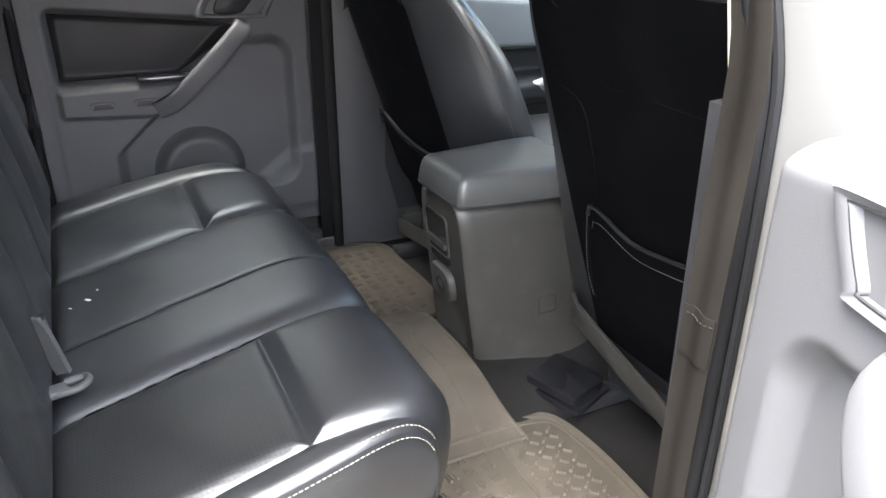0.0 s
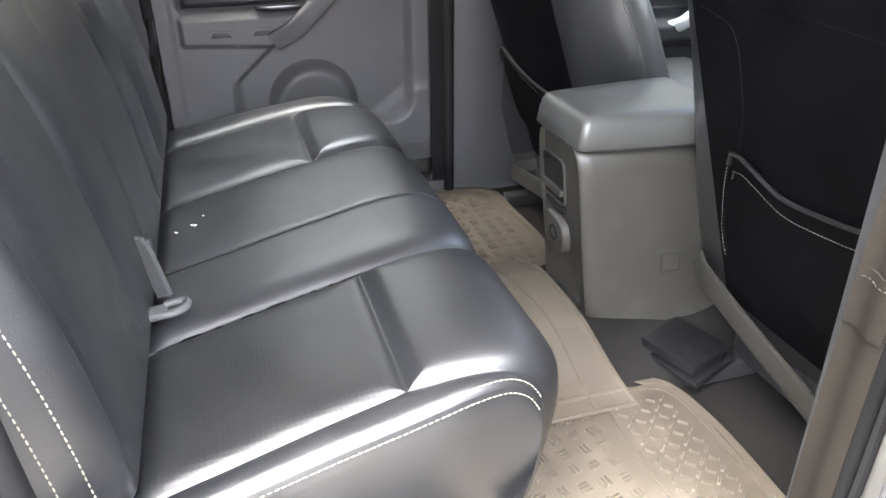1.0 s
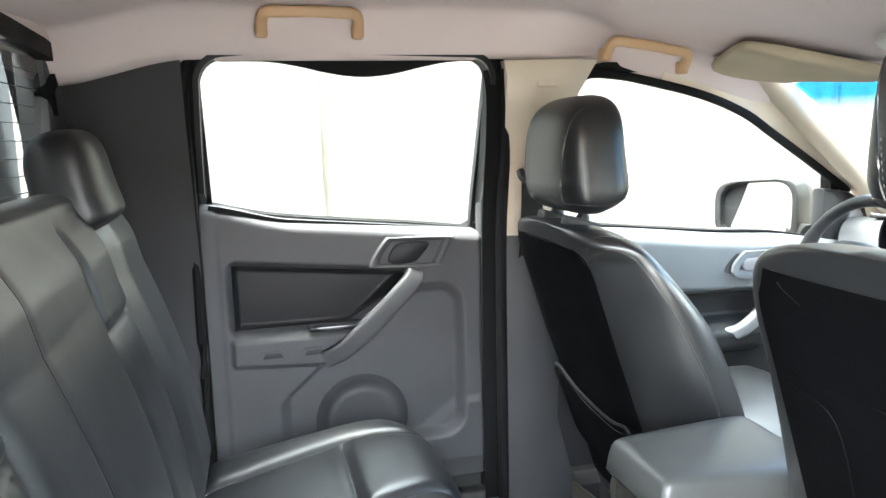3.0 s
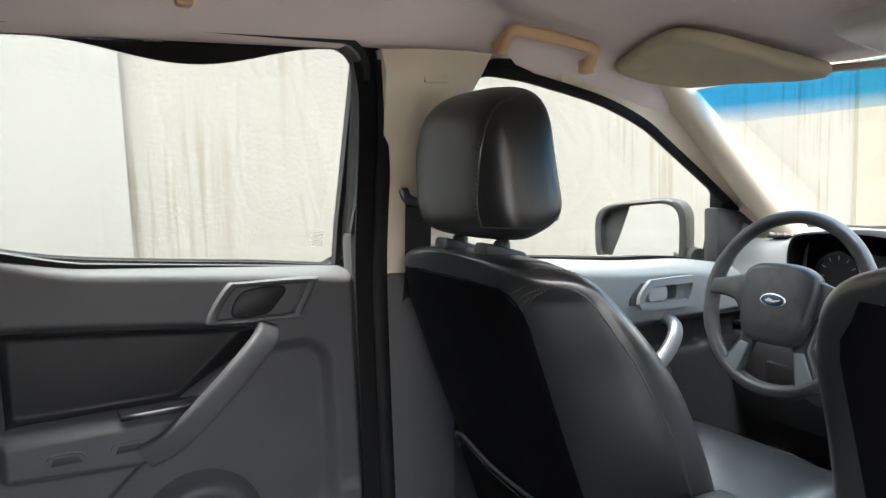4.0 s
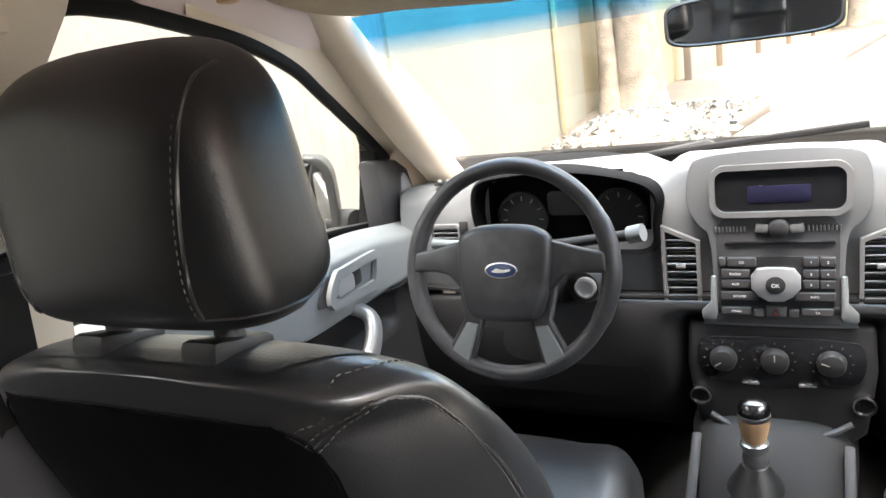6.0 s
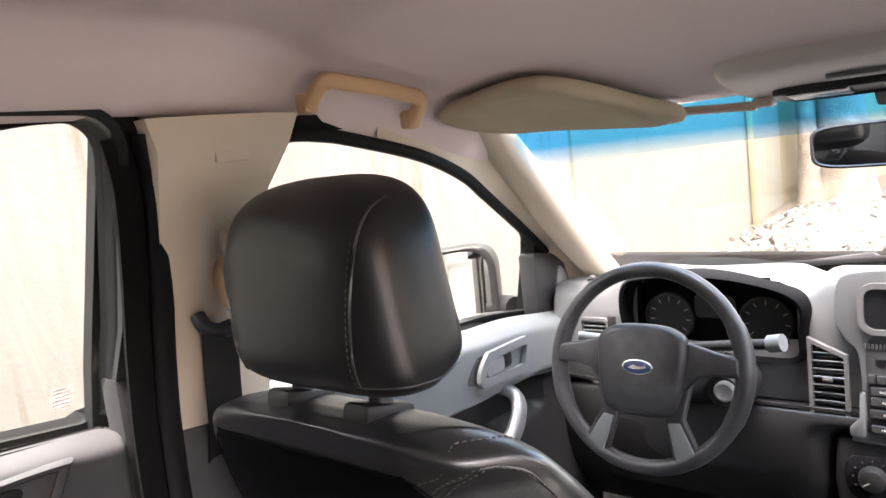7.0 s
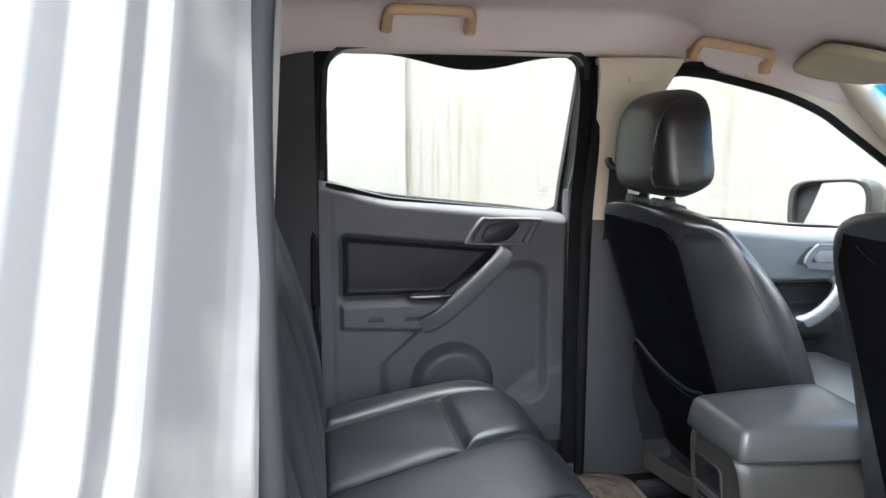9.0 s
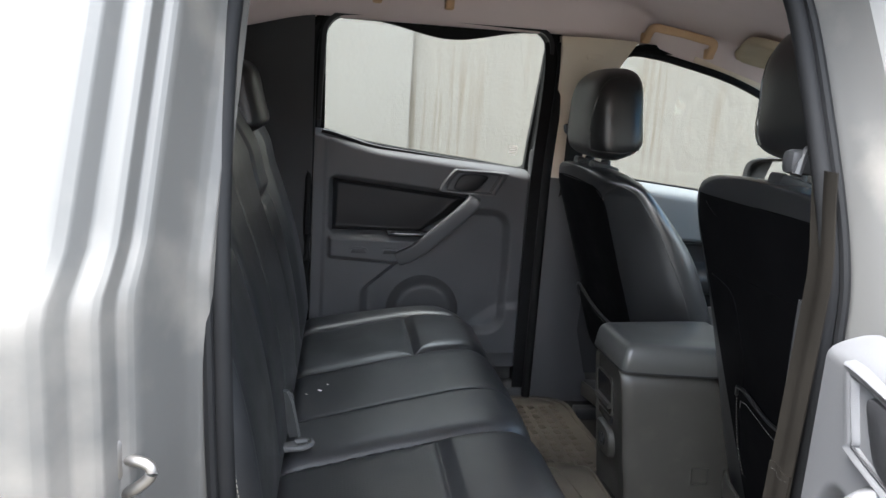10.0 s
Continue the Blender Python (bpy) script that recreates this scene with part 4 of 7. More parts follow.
def bars(area, pitch, z, style, inside):
    """Short raised bars over a mat, in alternating groups."""
    b = bmesh.new()
    x0, x1, y0, y1 = area
    nx, ny = int((x1 - x0) / pitch), int((y1 - y0) / pitch)
    for i in range(nx):
        for j in range(ny):
            cx, cy = x0 + (i + 0.5) * pitch, y0 + (j + 0.5) * pitch
            if not inside(cx, cy):
                continue
            if style == "groups":
                turn = 90 * ((i + j) % 2) + 12
                offs = (-0.0075, 0.0, 0.0075)
                ln = 0.020
            else:
                turn, offs, ln = (45 if (i + j) % 2 else -45), (0.0,), 0.0165
            c, s = math.cos(radians(turn)), math.sin(radians(turn))
            for o in offs:
                px, py = cx - s * o, cy + c * o
                pts = [(-ln / 2, -0.0022), (ln / 2, -0.0022), (ln / 2, 0.0022), (-ln / 2, 0.0022)]
                lo = [b.verts.new((px + c * u - s * v, py + s * u + c * v, z)) for u, v in pts]
                hi = [b.verts.new((px + (c * u - s * v) * 0.8, py + (s * u + c * v) * 0.8, z + 0.0050)) for u, v in pts]
                b.faces.new(hi)
                for k in range(4):
                    b.faces.new((lo[k], lo[(k + 1) % 4], hi[(k + 1) % 4], hi[k]))
    return b


MAT_R = loop2([(0.14, -0.70), (0.14, -0.40), (0.15, -0.17), (0.30, -0.150), (0.40, -0.145), (0.455, -0.185), (0.50, -0.200), (0.555, -0.235), (0.575, -0.35), (0.570, -0.52), (0.56, -0.66), (0.45, -0.71), (0.25, -0.715)])
mat_r = rubber_mat("floor_mat", MAT_R, 0.606, "tan moulded rubber mat with raised bars behind the passenger seat", 0, 0, 0)
tagged(part("tread", bars((0.17, 0.40, -0.68, -0.19), 0.036, 0.612, "groups", lambda x, y: x < 0.40), MAT_RUBBER, mat_r), kind="stuff")
HEEL = loop2([(0.43, -0.25), (0.50, -0.235), (0.545, -0.27), (0.55, -0.45), (0.535, -0.64), (0.44, -0.66), (0.415, -0.45)])
part("heel_pad", prism(HEEL, 0.612, 0.002, "z", 0.0008), MAT_RUBBER, mat_r)
part("heel_rim", ring_on(HEEL, 0.008, lambda a, b, d: (a, b, 0.612 + d), 0.004), MAT_RUBBER, mat_r)
tagged(part("tread", bars((0.42, 0.55, -0.65, -0.25), 0.022, 0.614, "weave", lambda x, y: 0.425 < x < 0.54 and -0.64 < y < -0.26), MAT_RUBBER, mat_r), kind="stuff")
mat_l = rubber_mat("floor_mat", [(p[0], -p[1] + 0.03) for p in MAT_R][::-1], 0.606, "tan moulded rubber mat behind the driver's seat", 0, 0, 0)
tagged(part("tread", bars((0.17, 0.53, 0.24, 0.70), 0.036, 0.612, "groups", lambda x, y: True), MAT_RUBBER, mat_l), kind="stuff")



def hump(u, v):
    x, y = 0.15 + 0.32 * u - 0.03 * math.sin(math.pi * v), -0.265 + 0.55 * v
    return (x, y, 0.610 + 0.090 * math.exp(-(abs(y - 0.01) / 0.20) ** 3))


bridge = solo("floor_mat", thick(grid(hump, 24, 30), 0.005), MAT_RUBBER, "tan rubber mat piece bridging the floor tunnel", "floor mat", smooth=60)
for k in range(3):
    part("groove_rib", tube([hump(0.2 + 0.28 * k + 0.05 * math.sin(5 * j / 14), j / 14) for j in range(15)], 0.003, 6), MAT_RUBBER, bridge)
for line in ([hump(1.0, j / 24) for j in range(25)], [hump(j / 16, 0.0) for j in range(17)], [hump(j / 16, 0.06) for j in range(17)]):
    part("edge_rib", tube(line, 0.0045, 6), MAT_RUBBER, bridge)
solo("leaf_crumb", loft([[Vector((0.235 + a * k, -0.50 + b * k * 0.7, 0.618 + h)) for a, b in oval(0.016, 0.02, 12, 2.5)] for h, k in ((0, 0.8), (0.003, 1), (0.006, 0.5))]), TAN, "small tan crumb lying on the rubber mat", "litter")

# seat runner end and heel bar of the passenger seat
part("runner_end", box((0.60, -0.20, 0.668), (0.10, 0.12, 0.022), 0.006, rot=(0, -6, 18)), GLOSS_BLACK, passenger)
part("runner_end", box((0.61, -0.20, 0.642), (0.11, 0.13, 0.014), 0.005, rot=(0, -6, 18)), GLOSS_BLACK, passenger)

# ---- details of the front seat backs ----
def on_back(z, y, lift=0.002):
    return Vector((seat_back_x(z) - lift, y, z))


def back_details(seat, rings, y0, s, reach, rise):
    """Seams, pocket and lower edge of a backrest; s is the direction of its inboard side."""
    bm = loft(rings)
    bmesh.ops.recalc_face_normals(bm, faces=bm.faces)
    tree_ = BVHTree.FromBMesh(bm)
    bm.free()

    def snap(guide, lift=0.0008, n=10):
        """A smooth line through guide points (x, inboard offset, z) laid on the backrest."""
        out = []
        for p in smoothed([(x, y0 + s * o, raised(z, rise)) for x, o, z in guide], n):
            out.append(p)
        for _ in range(3):
            out = [tree_.find_nearest(p)[0] for p in out]
            out = [out[0]] + [(a + b * 2 + c) / 4 for a, b, c in zip(out, out[1:], out[2:])] + [out[-1]]
        put = [tree_.find_nearest(p) for p in out]
        return [q + nrm * lift for q, nrm, _, _ in put]

    # corner seams: over the top edge of the back, then down the inboard and outboard corners
    rim = snap([(0.468, -0.235, 1.352), (0.468, -0.20, 1.374), (0.468, -0.12, 1.384), (0.469, 0.0, 1.385), (0.472, 0.10, 1.379), (0.476, 0.132, 1.366), (0.487, 0.150, 1.331), (0.509, 0.146, 1.262), (0.531, 0.150, 1.196), (0.57, 0.152, 1.08), (0.62, 0.150, 0.92)], 0.0)
    part("side_seam", tube(rim, 0.0018, 6), BACK_VINYL, seat)
    part("stitching", stitches([p + Vector((-0.001, 0, 0.005)) for p in rim[:44]], 0.005, 0.003, 0.0007), THREAD_GREY, seat)
    outer = snap([(0.468, -0.235, 1.352), (0.495, -0.262, 1.28), (0.53, -0.27, 1.18), (0.58, -0.262, 1.02), (0.63, -0.24, 0.88)], 0.0)
    part("side_seam", tube(outer, 0.0018, 6), BACK_VINYL, seat)
    # yoke: a single seam, then a double one that runs on along the bolster's edge
    if s < 0:
        part("stitching", stitches(snap([(0.476, 0.128, 1.368), (0.50, 0.158, 1.396), (0.53, 0.182, 1.404), (0.57, 0.192, 1.39)]), 0.005, 0.003, 0.0008), THREAD_GREY, seat)
    yoke = [(0.481, 0.145, 1.351), (0.495, 0.182, 1.378), (0.508, 0.207, 1.387), (0.530, 0.245, 1.358), (0.58, 0.277, 1.285), (0.63, 0.288, 1.20), (0.68, 0.292, 1.10), (0.72, 0.29, 0.99)]
    part("yoke_seam", tube(snap(yoke, 0.0), 0.0016, 6), VINYL, seat)
    for o in (-0.005, 0.007) if s < 0 else ():
        part("stitching", stitches(snap([(x - o * 0.5, d - o * 0.7, z + o * 0.5) for x, d, z in yoke], 0.0010), 0.005, 0.0028, 0.0008), THREAD_GREY, seat)
    if s > 0:
        fold = snap([(0.517, 0.208, 1.237), (0.519, 0.165, 1.232), (0.521, 0.138, 1.222), (0.53, 0.128, 1.193), (0.55, 0.132, 1.12), (0.572, 0.155, 1.06), (0.587, 0.180, 1.03), (0.609, 0.205, 0.959), (0.628, 0.218, 0.90), (0.65, 0.214, 0.85)], 0.0005)
        part("corner_fold", tube(fold, 0.0026, 8), BACK_VINYL, seat)
        part("stitching", stitches([p + Vector((-0.0045, 0.003, 0)) for p in fold[55:]], 0.005, 0.003, 0.0007), THREAD_GREY, seat)
        part("cross_seam", tube(snap([(0.51, 0.20, 1.252), (0.51, 0.05, 1.255), (0.51, -0.08, 1.252), (0.515, -0.22, 1.245)], 0.001), 0.0014, 6), BACK_VINYL, seat)
    # perforated crown between the seams
    b = bmesh.new()
    rows = []
    for i in range(25):
        row = []
        for j in range(41):
            x, y = 0.482 + 0.075 * i / 24, y0 + s * (-0.17 + (0.285 + 0.055 * i / 24) * j / 40)
            q = tree_.ray_cast(Vector((x, y, 2.0)), Vector((0, 0, -1)))[0]
            row.append(b.verts.new((x, y, q.z + 0.0012)) if q and q.z > 1.33 else None)
        rows.append(row)
    for i in range(24):
        for j in range(40):
            quad = (rows[i][j], rows[i + 1][j], rows[i + 1][j + 1], rows[i][j + 1])
            if all(quad):
                b.faces.new(quad)
    for v in [v for v in b.verts if not v.link_faces]:
        b.verts.remove(v)
    if s < 0:
        part("crown_panel", b, PERF, seat, "perforated vinyl crown", smooth=80)
    else:
        b.free()
    # matt panel covering the back between the corner seams, coloured as in shade
    b = bmesh.new()
    rows = []
    for i in range(33):
        zn = 0.76 + 0.622 * i / 32
        z = raised(zn, rise)
        lo_, hi_ = -0.262 + 0.06 * soft(zn, 1.27, 1.40) + 0.03 * (1 - soft(zn, 0.76, 0.95)), reach - 0.03 * soft(zn, 1.33, 1.385)
        row = []
        for j in range(29):
            y = y0 + s * (lo_ + (hi_ - lo_) * j / 28)
            q, nrm, _, _ = tree_.ray_cast(Vector((0.2, y, z)), Vector((1, 0, 0)))
            row.append(b.verts.new(q + nrm * 0.0014) if q else None)
        rows.append(row)
    for i in range(32):
        for j in range(28):
            quad = (rows[i][j], rows[i + 1][j], rows[i + 1][j + 1], rows[i][j + 1])
            if all(quad):
                b.faces.new(quad)
    part("back_panel", b, BACK_VINYL, seat, "back panel in near-black vinyl standing in for its shade", smooth=80)
    # pocket on the back
    wi, wo, up, drop = (0.162, 0.205, 0.042, 0.026) if s > 0 else (0.135, 0.205, 0.0, 0.016)
    lower = [(y0 - s * a, z) for a, z in ((wo, 0.865), (wo + 0.012, 0.95), (wo - 0.005, 1.045 + up), (0.10, 1.012 + up), (0.02, 0.998 + up), (-0.06, 0.994 + up), (-wi + 0.004, 1.005 + up * 1.4), (-wi - 0.006, 0.95), (-wi, 0.865), (-0.05, 0.845), (0.1, 0.845))]
    put = lambda a, b, d: tuple(on_back(b, a, d * 1.0 - 0.006))
    lo = loop2(lower, 4)
    part("map_pocket", fill_on(lo, put, 0.013), BACK_VINYL, seat)
    top = [p for p in lo if p[1] > 0.985 + up]
    top.sort()
    part("pocket_welt", tube([on_back(b + 0.004, a, 0.010) for a, b in top], 0.0036, 8), HEAD_VINYL, seat)
    part("stitching", stitches([on_back(b - drop, a, 0.0085) for a, b in top], 0.005, 0.0022, 0.0006), THREAD_GREY, seat)
    part("heel_trim", sweep([(0.662, y0 + s * 0.31, 0.795), (0.650, y0 + s * 0.28, 0.785), (0.645, y0 + s * 0.14, 0.752), (0.64, y0 - s * 0.05, 0.712), (0.635, y0 - s * 0.24, 0.69)], oval(0.005, 0.023, 14, 4)), CONSOLE, seat, "grey-brown plastic lower edge")


back_details(driver, d_rings, 0.43, -1, 0.149, 0.0)
back_details(passenger, p_rings, -0.43, 1, 0.235, 0.045)
driver.location += Vector((-0.030, -0.018, -0.008))
for h_ob, yy, rs in ((hr, 0.428, hr_rings), (hp, -0.50, hp_rings)):
    for k in (-1, 1):
        seam = []
        for r in rs[8:-4]:
            mx_ = sum(p.x for p in r) / len(r)
            back = sorted((p for p in r if p.x < mx_), key=lambda p: p.y)
            want = yy + k * (0.094 + 0.024 * soft(r[0].z, rs[0][0].z, rs[-1][0].z))
            for p, q in zip(back, back[1:]):
                if p.y <= want <= q.y:
                    t = (want - p.y) / max(1e-6, q.y - p.y)
                    seam.append(p.lerp(q, t) + Vector((-0.0003, 0, 0)))
                    break
        # at the foot the seam turns forward round the side panel
        r = rs[8]
        side = sorted((p for p in r if (p.y - yy) * k > 0.102), key=lambda p: p.x)
        seam = side[::-1] + seam
        seam = smoothed(seam, 3)
        part("seam", tube(seam, 0.0016, 6), VINYL, h_ob)
        part("stitching", stitches([p + Vector((-0.0012, -0.005 * k, 0.001)) for p in seam], 0.0045, 0.003, 0.0007), THREAD_GREY, h_ob)
# straps and buckle tabs of the rear bench
BUCKLE = mat("grey_buckle_plastic", (0.05, 0.05, 0.05), 0.5, fine=700, bump=0.3, vary=0.2)
tab = thing("seat_belt_buckle", "grey webbing buckle strap tucked between rear cushion and backrest", "seat belt", (-0.26, -0.18, 0.92))
part("strap", loft([[(-0.256 - 0.022 * t + 0.002 * k + 0.8 * o, -0.186 - 0.6 * o + 0.0035 * k + 0.006 * t, 0.915 + 0.098 * t) for o, k in ((-0.013 * w, 1), (0.013 * w, 1), (0.013 * w, -1), (-0.013 * w, -1))] for t, w in ((0, 0.9), (0.2, 0.95), (0.5, 1.0), (0.8, 1.0), (0.92, 0.85), (1.0, 0.5))]), BUCKLE, tab, "grey buckle sleeve")
part("release", box((-0.268, -0.173, 1.000), (0.012, 0.024, 0.022), 0.004, rot=(0, -14, 6)), PLASTIC_BLACK, tab, "dark release key")
tab2 = thing("seat_belt_buckle", "grey buckle tongue lying flat on the rear cushion", "seat belt", (-0.24, -0.25, 0.935))
part("tongue", tube(smoothed([(-0.262, -0.262, 0.938), (-0.240, -0.262, 0.940), (-0.226, -0.250, 0.941), (-0.230, -0.236, 0.941), (-0.255, -0.236, 0.938)], 4), 0.0055, 8), BUCKLE, tab2)
part("stub", box((-0.265, -0.249, 0.935), (0.03, 0.026, 0.012), 0.005, rot=(0, 0, 10)), BUCKLE, tab2)
for fx, fy, fl in ((-0.216, 0.015, 0.006), (-0.243, 0.002, 0.004), (-0.200, 0.045, 0.003)):
    p = cush_at(fx, fy, 0.0012)
    solo("white_fleck", box(p, (fl, fl * 1.6, 0.0012), 0.0005, 1, rot=(0, 0, 40)), PLASTIC_PALE, "tiny white fleck lying on the black cushion", "litter", "seat flecks")
hinge = thing("seat_hinge_cover", "grey plastic hinge cover beside the rear bench", "trim cover", (-0.26, -0.64, 0.80))
part("cover", box((-0.245, -0.645, 0.90), (0.10, 0.05, 0.09), 0.014, rot=(0, 25, -8)), PLASTIC_MID, hinge)
part("foot", box((-0.20, -0.64, 0.84), (0.14, 0.06, 0.10), 0.014, rot=(0, 10, -4)), PLASTIC, hinge)


# ---- roof fittings ----
def grab_handle(a, b, lift, label):
    """A bow between two feet on the roof edge, its grip standing inwards."""
    a, b = Vector(a), Vector(b)
    g = thing("grab_handle", label, "grab handle", (a + b) / 2, "roof grab handles")
    d = (b - a).normalized()
    up = Vector((0, -0.032, lift))
    pts = smoothed([a, a + up * 0.75 + d * 0.003, a + up * 0.98 + d * 0.016, a + up + d * 0.045, (a + b) / 2 + up * 1.04, b + up - d * 0.045, b + up * 0.98 - d * 0.016, b + up * 0.75 - d * 0.003, b], 5)
    part("grip", sweep(pts, oval(0.0120, 0.010, 14, 3), up=(0, 1, 0.3)), TAN, g)
    for p in (a, b):
        part("mount", box(p + up * 0.12 + Vector((0, 0.008, 0)), (0.026, 0.024, 0.030), 0.006), TAN, g)
    return g


grab_handle((-0.110, 0.572, 1.812), (0.085, 0.572, 1.810), 0.036, "tan plastic grab handle above the rear door")
grab_handle((0.667, 0.614, 1.768), (0.855, 0.590, 1.735), 0.034, "tan plastic grab handle above the driver's door")
dome = thing("dome_lamp", "unlit dome lamp with a cream bezel and smoked lens", "lamp", (0.35, 0.035, 1.85))
dz = roof_z(0.362, 0.052) - 0.001
part("bezel", loft([[(0.362 + a, 0.052 + b, dz + h) for a, b in oval(w, d, 40, 3.4)] for w, d, h in ((0.036, 0.110, 0.006), (0.036, 0.110, -0.002), (0.033, 0.107, -0.006), (0.028, 0.103, -0.006))]), CREAM, dome)
LENS = mat("smoked_lens", (0.035, 0.030, 0.028), 0.2, fine=300, bump=0.4, vary=0.2)
part("lens", loft([[(0.363 + a, 0.052 + b, dz + h) for a, b in oval(w, d, 36, 3.4)] for w, d, h in ((0.0275, 0.102, -0.003), (0.026, 0.100, -0.009), (0.020, 0.092, -0.011))]), LENS, dome)
part("switch", box((0.363, 0.052, dz - 0.012), (0.022, 0.026, 0.008), 0.003), CREAM, dome)
part("lens_trim", loft([[(0.388 + a, 0.052 + b, dz + h) for a, b in oval(w, d, 24, 3)] for w, d, h in ((0.005, 0.092, -0.003), (0.004, 0.090, -0.008))]), STEEL, dome, "bright lens edge")
hook = thing("coat_hook", "small cream coat hook set in the headliner", "hook", (-0.38, 0.22, 1.81))
hz = roof_z(-0.38, 0.22)
part("plate", loft([[(-0.38 + a, 0.22 + b, hz + h) for a, b in oval(w, d, 24, 2.5)] for w, d, h in ((0.028, 0.02, 0.004), (0.028, 0.02, -0.004), (0.022, 0.014, -0.008))]), CREAM, hook)
part("peg", box((-0.372, 0.22, hz - 0.014), (0.014, 0.018, 0.014), 0.004), CREAM, hook)


def visor(s):
    v = thing("sun_visor", "folded beige cloth sun visor against the headliner", "sun visor", (1.03, s * 0.35, 1.72), "sun visors")
    out = [(0.935, 0.595), (0.905, 0.52), (0.870, 0.44), (0.845, 0.375), (0.845, 0.335), (0.885, 0.305), (0.98, 0.275), (1.10, 0.250), (1.140, 0.265), (1.150, 0.36), (1.140, 0.54), (1.11, 0.60), (0.97, 0.615)]
    out = loop2([(x, s * y) for x, y in out], 5)
    cx, cy = 1.03, s * 0.35
    rings = []
    for h, k in ((-0.004, 0.95), (-0.009, 0.985), (-0.016, 1.0), (-0.024, 0.985), (-0.029, 0.94), (-0.031, 0.7)):
        rings.append([Vector((cx + (x - cx) * k, cy + (y - cy) * k, roof_z(x, y) - 0.010 + h)) for x, y in out])
    part("visor_panel", loft(rings), VISOR, v, smooth=60)
    part("pivot", tube([(1.145, s * 0.60, roof_z(1.14, 0.6) - 0.005), (1.15, s * 0.56, roof_z(1.15, 0.56) - 0.02), (1.15, s * 0.15, roof_z(1.15, 0.15) - 0.026)], 0.007, 8), CREAM, v)
    part("clip", box((1.12, s * 0.13, roof_z(1.1, 0.13) - 0.03), (0.03, 0.03, 0.014), 0.005), CREAM, v)
    return v


visor(1), visor(-1)
over = thing("overhead_console", "grey overhead console with map lamps and switches", "overhead console", (1.08, 0, 1.72))
part("housing", loft([[Vector((1.055 + a * k, -0.01 + b * k, roof_z(1.055 + a * k, 0.1) + h)) for a, b in oval(0.110, 0.168, 56, 5)] for h, k in ((0.012, 1.0), (-0.010, 1.0), (-0.018, 0.965), (-0.021, 0.90), (-0.022, 0.5))]), PLASTIC_PALE, over, smooth=60)
part("lamp_well", loft([[Vector((1.095 + a * k, -0.01 + b * k, roof_z(1.095 + a * k, 0.1) + h)) for a, b in oval(0.040, 0.118, 48, 4)] for h, k in ((-0.018, 1.0), (-0.029, 1.0), (-0.031, 0.93), (-0.027, 0.86))]), PLASTIC_BLACK, over, smooth=50)
for s in (-1, 1):
    part("map_lens", box((1.095, -0.01 + s * 0.060, roof_z(1.095, 0.1) - 0.027), (0.050, 0.080, 0.008), 0.004, rot=(0, 8, 0)), LENS, over)
part("switch_bank", box((1.02, -0.01, roof_z(1.02, 0.1) - 0.024), (0.022, 0.07, 0.008), 0.003, rot=(0, 8, 0)), PLASTIC_MID, over)
MIRROR = mat("mirror_silver", (0.9, 0.9, 0.9), 0.02, metal=1.0, vary=0.0, bump=0, rvary=0.0)
ivm = thing("rear_view_mirror", "black framed interior rear-view mirror on a stalk", "mirror", (1.36, -0.005, 1.61))
iv_m = look((1.355, -0.005, 1.614), (0.10, 0.06, 1.52))


def mirror_ring(w, h, d, e=5.0):
    return [iv_m @ Vector((a, b, d)) for a, b in oval(w, h, 40, e)]


part("housing", loft([mirror_ring(0.05, 0.015, 0.028), mirror_ring(0.105, 0.030, 0.020), mirror_ring(0.130, 0.037, 0.004), mirror_ring(0.132, 0.0385, -0.004), mirror_ring(0.128, 0.035, -0.006), mirror_ring(0.125, 0.032, -0.003)]), PLASTIC_BLACK, ivm, smooth=60)
part("mirror_glass", loft([mirror_ring(0.1255, 0.0325, -0.0035), mirror_ring(0.1255, 0.0325, -0.0045)]), MIRROR, ivm, "silvered mirror glass")
part("stalk", tube(smoothed([(1.37, -0.005, 1.63), (1.36, -0.005, 1.665), (1.30, -0.005, 1.70)], 5), 0.012, 10), PLASTIC_BLACK, ivm)
part("foot", box((1.29, -0.005, 1.695), (0.05, 0.04, 0.02), 0.006, rot=(0, 34, 0)), PLASTIC_BLACK, ivm)
# belt guide on the far pillar
belt_l = thing("seat_belt", "cream belt height slider with dark belt webbing on the door pillar", "seat belt", (0.49, 0.70, 1.45))
part("slider", box((0.527, 0.638, 1.610), (0.044, 0.030, 0.062), 0.010, rot=(-20, 0, 0)), CREAM, belt_l)
part("guide", box((0.523, 0.650, 1.546), (0.046, 0.034, 0.076), 0.013, rot=(-20, 0, 0)), TAN, belt_l, "tan belt guide cover")
part("webbing", sweep([(0.504, 0.664, 1.49), (0.510, 0.685, 1.42), (0.513, 0.700, 1.34), (0.514, 0.735, 1.24)], [(0.028, 0), (0.028, 0.0015), (-0.028, 0.0015), (-0.028, 0)], up=(0, 1, 0)), WEBBING, belt_l)
part("ring", tube(smoothed([(0.472, 0.662, 1.508), (0.474, 0.648, 1.492), (0.498, 0.640, 1.484), (0.522, 0.648, 1.492), (0.528, 0.662, 1.508)], 5), 0.010, 10), PLASTIC_BLACK, belt_l, "black belt ring")



